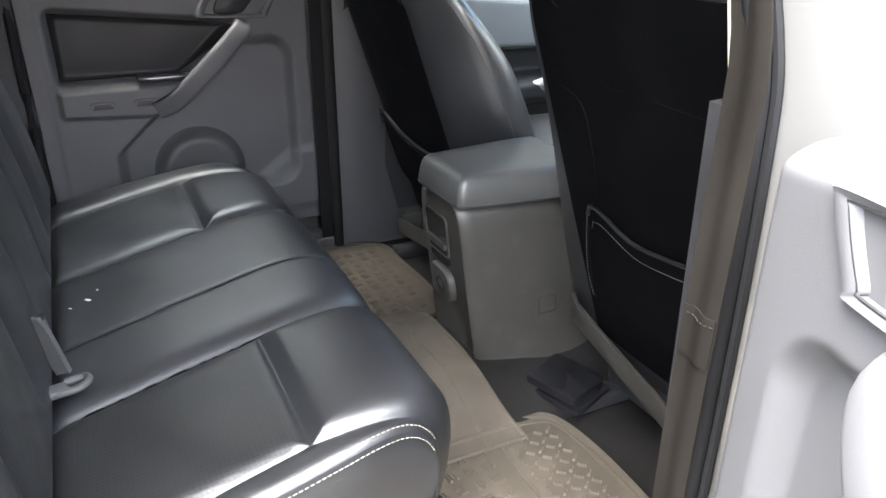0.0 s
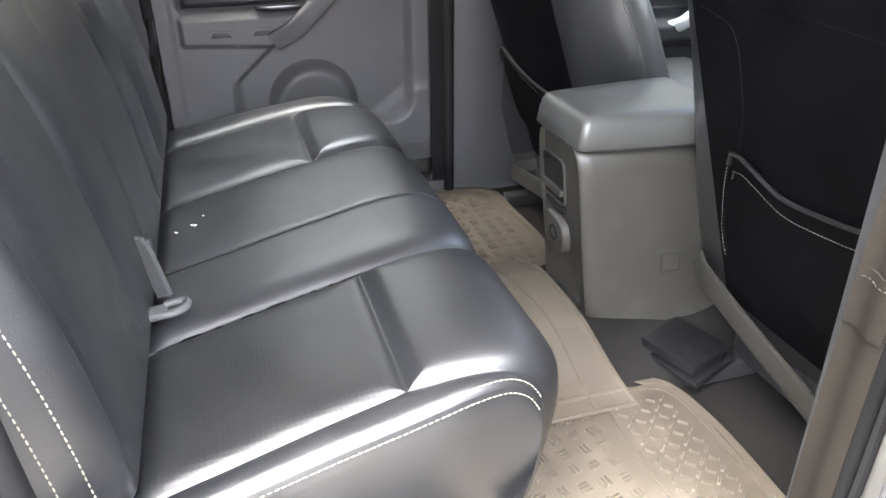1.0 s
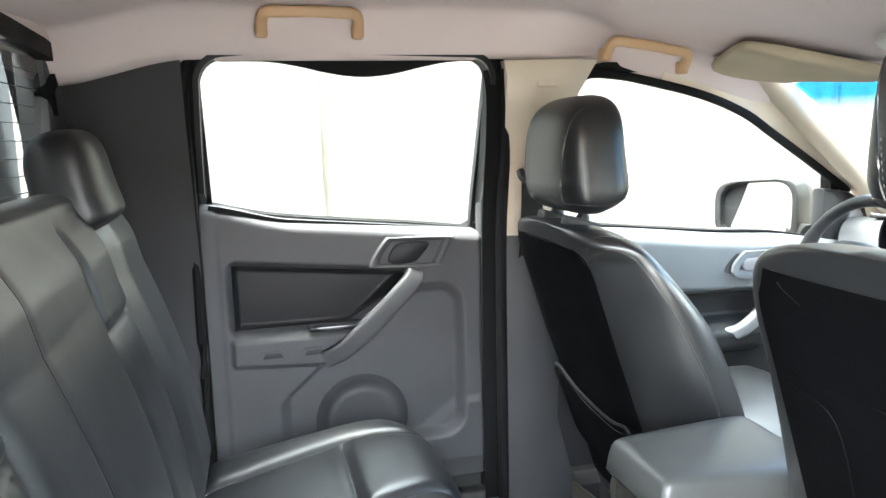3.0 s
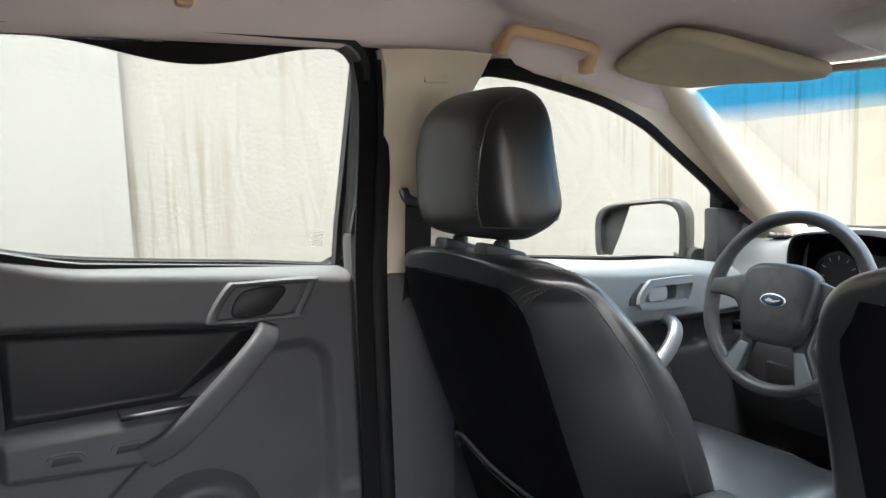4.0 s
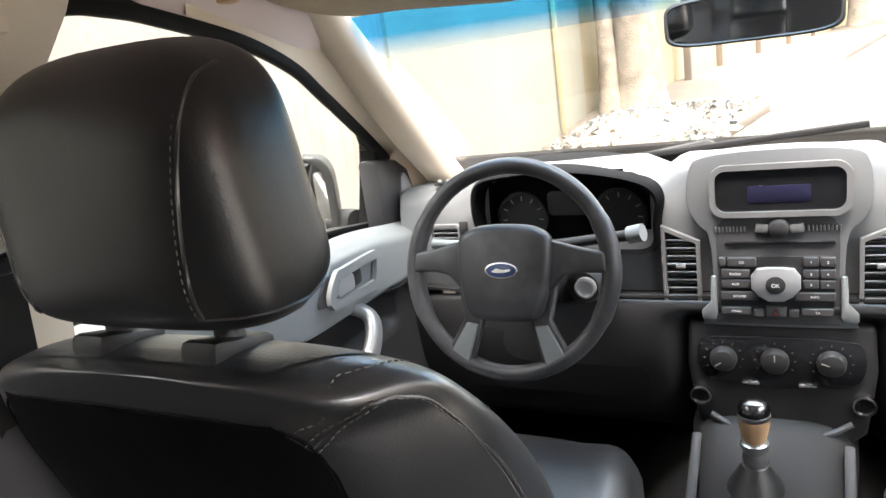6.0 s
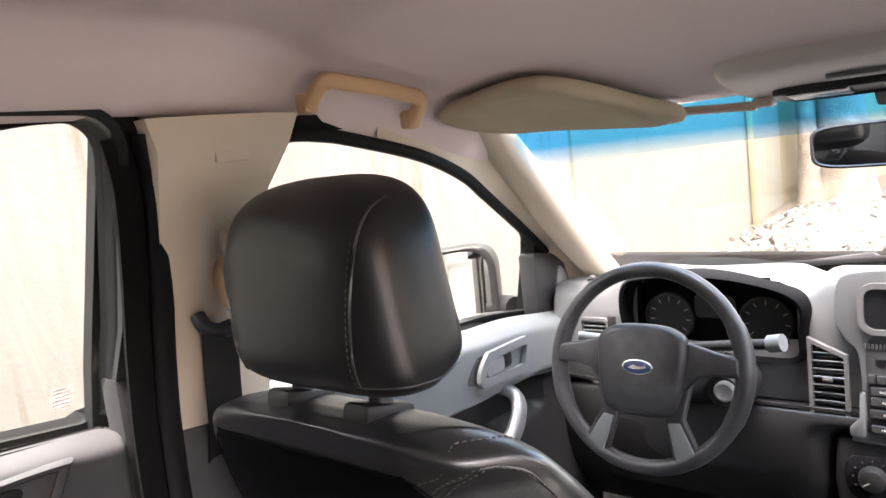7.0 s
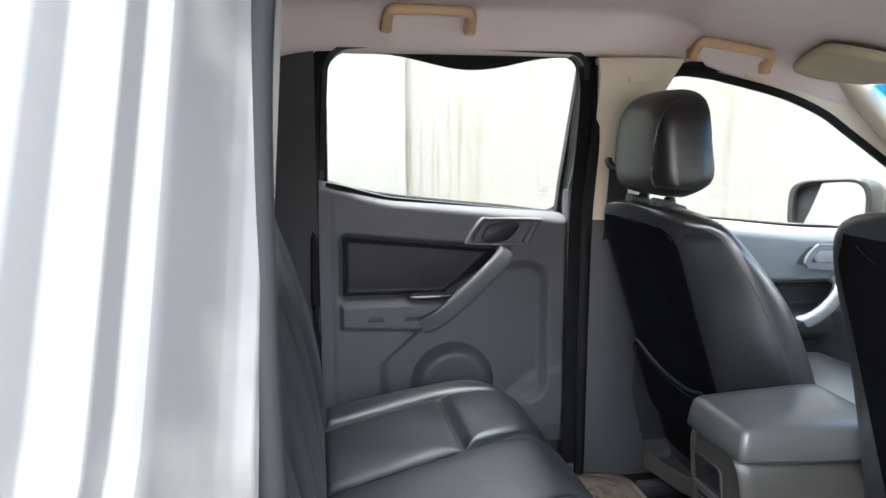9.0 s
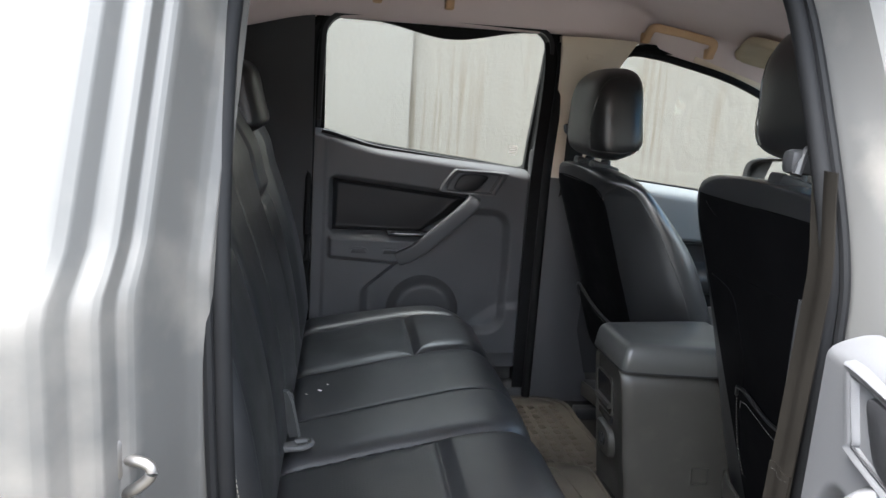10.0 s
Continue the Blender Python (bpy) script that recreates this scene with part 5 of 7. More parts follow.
# ---- dashboard ----
STACK_BLACK = mat("charcoal_fascia", (0.040, 0.040, 0.043), 0.40, fine=900, bump=0.2, vary=0.08, spec=0.4)
CY = -0.035   # the stack's middle
dash = thing("dashboard", "dark grey moulded dashboard with a hooded instrument binnacle", "dashboard", (1.5, 0, 0.8))
TOP = [(1.80, 1.300), (1.68, 1.325), (1.56, 1.343), (1.48, 1.350), (1.445, 1.338), (1.428, 1.305), (1.424, 1.25), (1.426, 1.18), (1.430, 1.125)]
LOW = [(1.415, 1.118), (1.402, 1.105), (1.40, 1.05), (1.412, 0.96), (1.45, 0.87), (1.52, 0.79), (1.62, 0.74), (1.80, 0.72)]


def dash_sheet(prof, y0, y1, n=40):
    c = smoothed([(x, 0, z) for x, z in prof], 6)

    def f(u, v):
        i = min(int(u * (len(c) - 1)), len(c) - 2)
        p = c[i].lerp(c[i + 1], u * (len(c) - 1) - i)
        y = y0 + (y1 - y0) * v
        side = soft(abs(y), 0.45, 0.74)
        hood = soft(y, 0.16, 0.22) * (1 - soft(y, 0.53, 0.60)) * soft(p.z, 1.30, 1.34)
        stack = soft(y, CY - 0.21, CY - 0.15) * (1 - soft(y, CY + 0.15, CY + 0.21)) * soft(p.z, 1.29, 1.33)
        deep = 0.04 * soft(y, CY - 0.19, CY - 0.165) * (1 - soft(y, CY + 0.165, CY + 0.19)) * (1 - soft(p.z, 1.06, 1.10))
        return (p.x + 0.03 * side + deep, y, p.z - 0.015 * side + 0.028 * hood + 0.030 * stack * soft(p.x, 1.72, 1.5))
    b = grid(f, (len(prof) - 1) * 6, n)
    gone = []
    for fa in b.faces:
        c = fa.calc_center_median()
        if c.x < 1.62 and ((c.y - 0.345) / 0.166) ** 4 + ((c.z - 1.30) / 0.068) ** 4 < 1:
            gone.append(fa)
    bmesh.ops.delete(b, geom=gone, context="FACES")
    return b


part("upper_panel", dash_sheet(TOP, -0.735, 0.735, 90), DASH, dash, smooth=60)
part("lower_panel", dash_sheet(LOW, -0.735, 0.735, 60), PLASTIC_BLACK, dash, smooth=60)
part("panel_gap", sweep([(1.418 + 0.03 * soft(abs(y), 0.45, 0.74), y, 1.121) for y in [-0.73 + 0.0365 * i for i in range(41)]], [(0.01, -0.003), (0.01, 0.003), (-0.012, 0.003), (-0.012, -0.003)]), PLASTIC_BLACK, dash)
# binnacle: hood, rim and gauges
arch = [(0.178, 1.215), (0.170, 1.27), (0.166, 1.316), (0.198, 1.345), (0.285, 1.366), (0.37, 1.372), (0.465, 1.367), (0.510, 1.353), (0.524, 1.31), (0.516, 1.25), (0.47, 1.222), (0.36, 1.212), (0.24, 1.208)]
arch = loop2(arch, 5)
ac = (0.345, 1.292)


def arch_ring(x, k, lift=0.0):
    return [Vector((x + 0.05 * max(0, 1.30 - b) * 2, ac[0] + (a - ac[0]) * k, ac[1] + (b - ac[1]) * k + lift)) for a, b in arch]


part("binnacle_hood", loft([arch_ring(1.60, 1.07), arch_ring(1.45, 1.07), arch_ring(1.395, 1.05, 0.003), arch_ring(1.388, 1.02, 0.002), arch_ring(1.390, 0.99), arch_ring(1.46, 0.93), arch_ring(1.47, 0.90)], False), BACK_VINYL, dash, smooth=60)
part("gauge_face", loft([arch_ring(1.462, 0.93), arch_ring(1.475, 0.93)]), BACK_VINYL, dash)
for gy in (0.445, 0.245):
    gauge = part("gauge", loft([[Vector((x, gy + a, 1.272 + b)) for a, b in circle(r, 32)] for x, r in ((1.462, 0.054), (1.450, 0.054), (1.449, 0.050), (1.459, 0.048))]), PLASTIC_BLACK, dash)
    ticks = bmesh.new()
    for k in range(9):
        a = radians(-40 + k * 32.5)
        c, s = math.cos(a), math.sin(a)
        box((1.4575, gy - c * 0.040, 1.272 + s * 0.040), (0.001, 0.010, 0.0022), 0, bm=ticks, rot=(-math.degrees(a), 0, 0))
    tagged(part("ticks", ticks, THREAD, gauge), kind="stuff")
part("display", prism(round_rect(0.345, 1.30, 0.085, 0.05, 0.01), 1.450, 0.01, "x", 0.003), PLASTIC_BLACK, dash)
# centre stack
stack = loop2([(CY - 0.115, 1.385), (CY, 1.392), (CY + 0.115, 1.385), (CY + 0.142, 1.36), (CY + 0.146, 1.30), (CY + 0.130, 1.262), (CY + 0.112, 1.24), (CY + 0.106, 1.17), (CY + 0.108, 1.11), (CY + 0.125, 1.095), (CY + 0.125, 1.075), (CY + 0.105, 1.068),
               (CY - 0.105, 1.068), (CY - 0.125, 1.075), (CY - 0.125, 1.095), (CY - 0.108, 1.11), (CY - 0.106, 1.17), (CY - 0.112, 1.24), (CY - 0.130, 1.262), (CY - 0.146, 1.30), (CY - 0.142, 1.36)], 4)
part("stack_fascia", prism(stack, 1.405, 0.05, "x", 0.007, 3), DASH, dash)
part("stack_face", prism(loop2([(CY + 0.094, 1.262), (CY + 0.05, 1.272), (CY - 0.05, 1.272), (CY - 0.094, 1.262), (CY - 0.098, 1.17), (CY - 0.097, 1.085), (CY - 0.09, 1.074), (CY + 0.09, 1.074), (CY + 0.097, 1.085), (CY + 0.098, 1.17)], 4), 1.4035, 0.012, "x", 0.001), STACK_BLACK, dash, "charcoal control panel")
for sgn in (-1, 1):
    part("stack_horn", prism([(CY + sgn * y, z) for y, z in ((0.101, 1.165), (0.110, 1.165), (0.112, 1.115), (0.128, 1.098), (0.128, 1.080), (0.104, 1.080), (0.100, 1.09))], 1.3985, 0.012, "x", 0.003), PLASTIC_LIGHT, dash, "pale grey bracket beside the controls")
scr = round_rect(CY - 0.005, 1.322, 0.205, 0.074, 0.018)
part("screen_rim", ring_on(scr, 0.010, lambda a, b, d: (1.403 - d, a, b), 0.008), PLASTIC_MID, dash)
part("screen", fill_on(scr, lambda a, b, d: (1.4035 - d, a, b), 0.002), GLOSS_BLACK, dash, "dark display")
DISP = mat("display_lcd", (0.012, 0.012, 0.028), 0.12, bump=0, vary=0.1)
part("lcd", prism(round_rect(CY - 0.005, 1.315, 0.10, 0.03, 0.003), 1.4005, 0.002, "x", 0.0005), DISP, dash)


def vent(y, s, name="air_vent"):
    """Upright vent beside the stack with horizontal slats."""
    v = part(name, ring_on([(y - 0.027, 1.112), (y + 0.027, 1.112), (y + 0.027, 1.25 if s > 0 else 1.225), (y - 0.027, 1.225 if s > 0 else 1.25)], 0.007, lambda a, b, d: (1.418 - d, a, b), 0.012), PLASTIC_MID, dash)
    part("well", fill_on([(y - 0.027, 1.112), (y + 0.027, 1.112), (y + 0.027, 1.25 if s > 0 else 1.225), (y - 0.027, 1.225 if s > 0 else 1.25)], lambda a, b, d: (1.4225 - d, a, b), 0.002), GLOSS_BLACK, v)
    for k in range(8):
        part("slat", box((1.412, y, 1.122 + k * 0.0155), (0.012, 0.052, 0.0035), 0.001, 1, rot=(0, 25, 0)), PLASTIC_MID if k != 4 else PLASTIC_LIGHT, v)
    part("tab", box((1.402, y, 1.183), (0.006, 0.018, 0.008), 0.002), PLASTIC_MID, v)


vent(CY + 0.162, 1), vent(CY - 0.162, -1)
ov = part("air_vent", ring_on(round_rect(0.612, 1.238, 0.062, 0.052, 0.006), 0.006, lambda a, b, d: (1.428 - d, a, b), 0.010), PLASTIC_MID, dash)
part("well", fill_on(round_rect(0.612, 1.238, 0.062, 0.052, 0.006), lambda a, b, d: (1.432 - d, a, b), 0.002), GLOSS_BLACK, ov)
for k in range(5):
    part("slat", box((1.424, 0.612, 1.218 + k * 0.0105), (0.010, 0.060, 0.003), 0.001, 1, rot=(0, 25, 0)), PLASTIC_MID, ov)
dv = part("screen_vent", box((1.50, 0.60, 1.347), (0.05, 0.10, 0.006), 0.002, rot=(-6, 10, 0)), PLASTIC_BLACK, dash)
for k in range(5):
    part("slat", box((1.485 + 0.0 * k, 0.56 + k * 0.02, 1.352), (0.05, 0.004, 0.006), 0.001, 1, rot=(0, 10, 20)), PLASTIC_MID, dv)
part("lamp_switch", box((1.420, 0.566, 1.262), (0.012, 0.018, 0.03), 0.003), PLASTIC_BLACK, dash)
# audio controls
FX = 1.4035
for s in (-1, 1):
    for k in range(9):
        part("speaker_rib", box((FX, CY + s * 0.075 - 0.024 + k * 0.006, 1.2525), (0.004, 0.0035, 0.010), 0.001, 1), PLASTIC_MID, dash)
    part("seek_button", box((FX - 0.001, CY - 0.005 + s * 0.028, 1.2535), (0.008, 0.022, 0.017), 0.003, rot=(s * 8, 0, 0)), PLASTIC_MID, dash)
part("volume_knob", loft([[Vector((x, CY - 0.005 + a, 1.2545 + b)) for a, b in circle(r, 24)] for x, r in ((1.405, 0.018), (1.398, 0.017), (1.384, 0.0145), (1.382, 0.012))]), PLASTIC_BLACK, dash)
part("disc_slot", box((FX + 0.001, CY - 0.004, 1.2265), (0.008, 0.175, 0.0055), 0.001), GLOSS_BLACK, dash)
WHITE_PRINT = mat("white_print", (0.7, 0.7, 0.7), 0.6, vary=0.02, bump=0)


def text(s, y, z, size, parent, x=1.3945, material=None):
    c = bpy.data.curves.new("lettering", "FONT")
    c.body, c.size, c.align_x, c.align_y, c.extrude = s, size, "CENTER", "CENTER", 0.0002
    tmp = new("tmp", c)
    me = bpy.data.meshes.new_from_object(tmp.evaluated_get(bpy.context.evaluated_depsgraph_get()))
    bpy.data.objects.remove(tmp)
    me.transform(Matrix(((0, 0, -1, x), (-1, 0, 0, y), (0, 1, 0, z), (0, 0, 0, 1))))
    me.materials.append(material or WHITE_PRINT)
    ob = new("lettering", me)
    ob.parent = parent
    off, top = Vector(), parent
    while top:
        off += top.location
        top = top.parent
    ob.location = -off
    bpy.data.curves.remove(c)


def button(y, z, w, h, word="", size=0.0062):
    b = part("button", box((FX - 0.002, y, z), (0.012, w, h), 0.0018, 1), PLASTIC_DARK, dash)
    if word:
        text(word, y, z, size, b)


C = CY + 0.002
part("pad_plate", prism(round_rect(C, 1.155, 0.186, 0.094, 0.004), 1.4005, 0.006, "x", 0.001), PLASTIC_BLACK, dash)
for w, y, z, wid in (("CD", 0.055, 1.193, 0.048), ("RADIO", 0.066, 1.171, 0.048), ("AUX", 0.066, 1.152, 0.048), ("SOUND", 0.060, 1.129, 0.064)):
    button(C + y, z, wid, 0.0165, w)
button(C + 0.088, 1.193, 0.012, 0.0165)
for row, z in (((1, 2), 1.193), ((3, 4), 1.171), ((5, 6), 1.152)):
    for k, d in enumerate(row):
        button(C - 0.056 - 0.026 * k, z, 0.024, 0.0165, str(d))
button(C - 0.062, 1.129, 0.064, 0.0165, "INFO")
button(C + 0.066, 1.100, 0.050, 0.0145, "MENU")
button(C - 0.066, 1.100, 0.050, 0.0145, "TA")
for y in (0.028, -0.028):
    button(C + y, 1.097, 0.018, 0.015)
haz = part("hazard_button", box((FX - 0.003, C, 1.100), (0.012, 0.034, 0.020), 0.003), PLASTIC, dash)
RED = mat("warning_red", (0.5, 0.02, 0.03), 0.4, vary=0.05, bump=0)
part("warning_triangle", tube([(1.3938, C - 0.0065, 1.0955), (1.3938, C + 0.0065, 1.0955), (1.3938, C, 1.1065)], 0.0009, 5, True), RED, haz)
octo = [(C + 0.040, 1.168), (C + 0.030, 1.182), (C + 0.012, 1.184), (C - 0.012, 1.184), (C - 0.030, 1.182), (C - 0.040, 1.168), (C - 0.040, 1.146), (C - 0.028, 1.130), (C - 0.012, 1.121), (C + 0.012, 1.121), (C + 0.028, 1.130), (C + 0.040, 1.146)]
padob = part("control_pad", prism(octo, 1.388, 0.014, "x", 0.004), SILVER_TRIM, dash, "satin silver octagonal control pad")
part("ok_button", loft([[Vector((x, C + a, 1.153 + b)) for a, b in circle(r, 24)] for x, r in ((1.390, 0.0165), (1.3855, 0.0160), (1.3845, 0.014))]), PLASTIC_BLACK, padob)
text("OK", C, 1.153, 0.0095, padob, 1.3838)
# heating controls
hv = loop2([(CY + 0.135, 1.035), (CY + 0.10, 1.045), (CY, 1.048), (CY - 0.10, 1.045), (CY - 0.135, 1.035), (CY - 0.14, 0.99), (CY - 0.12, 0.958), (CY - 0.06, 0.952), (CY, 0.945), (CY + 0.06, 0.952), (CY + 0.12, 0.958), (CY + 0.14, 0.99)], 4)
part("heating_panel", prism([(CY + 0.155, 1.072), (CY - 0.155, 1.072), (CY - 0.16, 0.98), (CY - 0.145, 0.86), (CY - 0.10, 0.82), (CY + 0.10, 0.82), (CY + 0.145, 0.86), (CY + 0.16, 0.98)], 1.408, 0.05, "x", 0.012, 3), PLASTIC_BLACK, dash)
part("dial_plate", prism(hv, 1.402, 0.01, "x", 0.003), GLOSS_BLACK, dash)
for k, (y, ang) in enumerate(((0.094, 215), (0.006, 90), (-0.086, 160))):
    dial = part("heating_dial", loft([[Vector((x, CY + y + a, 1.002 + b)) for a, b in circle(r, 28)] for x, r in ((1.403, 0.0245), (1.393, 0.0235), (1.386, 0.020), (1.385, 0.017))]), PLASTIC_BLACK, dash)
    a = radians(ang)
    part("pointer", box((1.3845, CY + y - math.cos(a) * 0.011, 1.002 + math.sin(a) * 0.011), (0.0015, 0.013, 0.002), 0, rot=(-ang, 0, 0)), THREAD, dial)
    ticks = bmesh.new()
    for j in range(9):
        b_ = radians(-30 + j * 30)
        box((1.4012, CY + y - math.cos(b_) * 0.0335, 1.002 + math.sin(b_) * 0.0335), (0.001, 0.0035, 0.0014), 0, bm=ticks, rot=(-math.degrees(b_), 0, 0))
    tagged(part("ticks", ticks, THREAD_GREY, dial), kind="stuff")
for s in (-1, 1):
    part("chrome_strip", box((1.400, CY + s * 0.048, 0.955), (0.006, 0.030, 0.005), 0.002), STEEL, dash)
    sock = part("socket_ring", loft([[Vector((x, CY + s * 0.138 - 0.0, 0.921 + b)) + Vector((0, a, 0)) for a, b in circle(r, 28)] for x, r in ((1.41, 0.0195), (1.400, 0.0195), (1.399, 0.016), (1.405, 0.0145))]), STEEL, dash, "bright ring of a power socket")
    part("plug", loft([[Vector((1.4035, CY + s * 0.138 + a, 0.921 + b)) for a, b in circle(0.0155, 20)], [Vector((1.408, CY + s * 0.138 + a, 0.921 + b)) for a, b in circle(0.0155, 20)]]), GLOSS_BLACK, sock)
part("tray_lip", sweep(smoothed([(1.40, CY + 0.12, 0.885), (1.39, CY + 0.07, 0.862), (1.388, CY, 0.858), (1.39, CY - 0.07, 0.862), (1.40, CY - 0.12, 0.885)], 6), oval(0.006, 0.005, 10, 3)), PLASTIC, dash)
part("column_shroud", loft([[Vector((x, 0.385 + a, z + b)) for a, b in oval(w, h, 28, 3)] for x, z, w, h in ((1.235, 1.225, 0.045, 0.04), (1.30, 1.21, 0.062, 0.055), (1.42, 1.165, 0.075, 0.07), (1.50, 1.13, 0.08, 0.075))]), PLASTIC_BLACK, dash)
part("ignition_bezel", loft([[Vector((x, 0.292 + a, 1.170 + b)) for a, b in circle(r, 24)] for x, r in ((1.40, 0.05), (1.33, 0.036), (1.315, 0.03))]), PLASTIC_BLACK, dash)
part("ignition_lock", loft([[Vector((x, 0.285 + a, 1.172 + b)) for a, b in circle(r, 24)] for x, r in ((1.318, 0.020), (1.305, 0.020), (1.303, 0.016), (1.306, 0.010))]), SILVER_TRIM, dash, "bright ignition lock")
part("stalk", tube([(1.32, 0.36, 1.25), (1.30, 0.22, 1.272), (1.295, 0.19, 1.276)], 0.010, 10), PLASTIC_BLACK, dash)
part("stalk_end", tube([(1.295, 0.195, 1.276), (1.29, 0.170, 1.282)], 0.016, 12), PLASTIC_LIGHT, dash)
part("stalk", tube([(1.32, 0.41, 1.25), (1.30, 0.54, 1.262), (1.297, 0.58, 1.265)], 0.009, 10), PLASTIC_LIGHT, dash)
part("knee_panel", box((1.425, 0.40, 0.97), (0.03, 0.40, 0.16), 0.012, rot=(0, -6, 0)), RUBBER, dash)
part("firewall", box((1.82, 0, 0.95), (0.04, 1.60, 0.80), 0.01), CARPET, dash)

# ---- steering wheel ----
wheel = thing("steering_wheel", "worn black steering wheel with grey spokes and an oval badge", "steering wheel", (1.18, 0.385, 1.25))
wm = Matrix.Translation((1.185, 0.383, 1.249)) @ Matrix.Rotation(radians(16), 4, "Y")


def W(r, a, d=0.0):
    """Polar place on the wheel: angle from its right side upwards, depth towards the driver."""
    return wm @ Vector((-d, -r * math.cos(a), r * math.sin(a)))


rings = []
for i in range(72):
    a = 2 * math.pi * i / 72
    rr_ = 0.0145 + 0.002 * (abs(math.cos(a)) > 0.9)
    rings.append([W(0.180 + rr_ * math.cos(t), a, rr_ * 1.1 * math.sin(t)) for t in [2 * math.pi * k / 14 for k in range(14)]])
part("rim", loft(rings, False, True), RIM, wheel, "worn leatherette rim", smooth=80)


def flat(pts, d0, d1, bevel=0.006, m=RIM, name="spoke", label="", crown=0.0):
    """An outline on the wheel (y to the right, z up) raised towards the driver."""
    b = bmesh.new()
    lo = [b.verts.new((-d0, -p[0], p[1])) for p in pts]
    hi = [b.verts.new((-d1, -p[0], p[1])) for p in pts]
    n = len(pts)
    b.faces.new(lo)
    b.faces.new(hi[::-1])
    for i in range(n):
        b.faces.new((lo[i], hi[i], hi[(i + 1) % n], lo[(i + 1) % n]))
    bmesh.ops.recalc_face_normals(b, faces=b.faces)
    rounded(b, bevel, 3, 50)
    b.transform(wm)
    return part(name, b, m, wheel, label)


hub = loop2([(-0.084, 0.050), (-0.064, 0.070), (-0.03, 0.078), (0.03, 0.078), (0.064, 0.070), (0.084, 0.050), (0.084, 0.0), (0.074, -0.052), (0.056, -0.082), (0.0, -0.088), (-0.056, -0.082), (-0.074, -0.052), (-0.084, 0.0)], 4)
flat(hub, -0.005, 0.034, 0.014, RIM, "airbag_cover")
flat([(0.068, 0.055), (0.13, 0.038), (0.172, 0.030), (0.176, -0.004), (0.13, -0.004), (0.105, -0.010), (0.068, -0.05)], 0.0, 0.020, 0.006)
flat([(-0.068, 0.055), (-0.13, 0.038), (-0.172, 0.030), (-0.176, -0.004), (-0.13, -0.004), (-0.105, -0.010), (-0.068, -0.05)], 0.0, 0.020, 0.006)
for s in (-1, 1):
    flat([(s * 0.062, -0.01), (s * 0.094, -0.012), (s * 0.080, -0.085), (s * 0.112, -0.142), (s * 0.066, -0.172), (s * 0.044, -0.09)], -0.004, 0.012, 0.006)
    flat([(s * 0.051, -0.095), (s * 0.074, -0.092), (s * 0.103, -0.142), (s * 0.071, -0.163)], 0.008, 0.0155, 0.003, PLASTIC_LIGHT, "spoke_insert", "light grey spoke insert")
BLUE = mat("badge_blue", (0.03, 0.05, 0.12), 0.25, vary=0.1, bump=0)
flat(oval(0.030, 0.0145, 32, 2), 0.033, 0.0365, 0.002, STEEL, "badge", "oval badge")
flat(oval(0.0265, 0.0115, 32, 2), 0.036, 0.0372, 0.0004, BLUE, "badge_field")
flat([(-0.018, -0.002), (-0.008, 0.004), (0.004, 0.001), (0.018, 0.003), (0.017, -0.001), (0.004, -0.004), (-0.010, -0.004)], 0.037, 0.0377, 0.0, STEEL, "badge_mark")
part("column", tube([wm @ Vector((0.0, 0, 0)), wm @ Vector((0.08, 0, -0.02))], 0.035, 16), PLASTIC_BLACK, wheel)
for k in range(2):
    ped = thing("pedal", "black rubber pedal under the dashboard", "pedal", (1.62, 0.44 - 0.11 * k, 0.76), "pedals")
    part("pad", box((1.60, 0.44 - 0.11 * k, 0.78), (0.02, 0.06, 0.07), 0.006, rot=(0, 30, 0)), RUBBER, ped)
    part("arm", tube([(1.61, 0.44 - 0.11 * k, 0.79), (1.68, 0.44 - 0.11 * k, 0.95)], 0.010, 8), PLASTIC_BLACK, ped)

# ---- front doors ----
def fbelt(x):
    return 1.348 - 0.045 * soft(x, 0.6, 1.25) - 0.04 * soft(x, 1.2, 1.55)


def fdoor_y(x, z):
    y = 0.745 - 0.02 * soft(x, 0.8, 1.5)
    y += 0.055 * soft(z, fbelt(x) - 0.045, fbelt(x) + 0.01) ** 2
    y -= 0.020 * soft(z, 1.135, 1.165) * soft(x, 0.9, 1.1)
    y += 0.035 * rr(x, z, 0.80, 1.36, 1.06, 1.165, 0.03, 0.02)
    y -= 0.05 * rr(x, z, 0.65, 1.20, 0.98, 1.07, 0.03, 0.03)
    return y


fdoor = thing("door_2", "closed front car door with blue-grey upper and black lower trim", "car door", (1.0, 0.78, 0.70), kind="structure")
part("lower_panel", thick(grid(lambda u, v: (0.53 + 1.05 * u, fdoor_y(0.53 + 1.05 * u, 0.70 + 0.455 * v), 0.70 + 0.455 * v), 90, 60), 0.006), PLASTIC_BLACK, fdoor, smooth=60)
part("upper_panel", thick(grid(lambda u, v: (0.53 + 1.05 * u, fdoor_y(0.53 + 1.05 * u, 1.157 + (fbelt(0.53 + 1.05 * u) - 1.157) * v) - 0.002, 1.157 + (fbelt(0.53 + 1.05 * u) - 1.157) * v), 90, 30), 0.006), PLASTIC_LIGHT, fdoor, "blue-grey upper door trim", smooth=60)
part("door_shell", prism([(0.50, 0.55), (1.62, 0.55), (1.60, 1.24), (1.25, 1.30), (0.6, 1.345), (0.49, 1.345)], 0.815, 0.085, "y", 0.012), PAINT, fdoor)
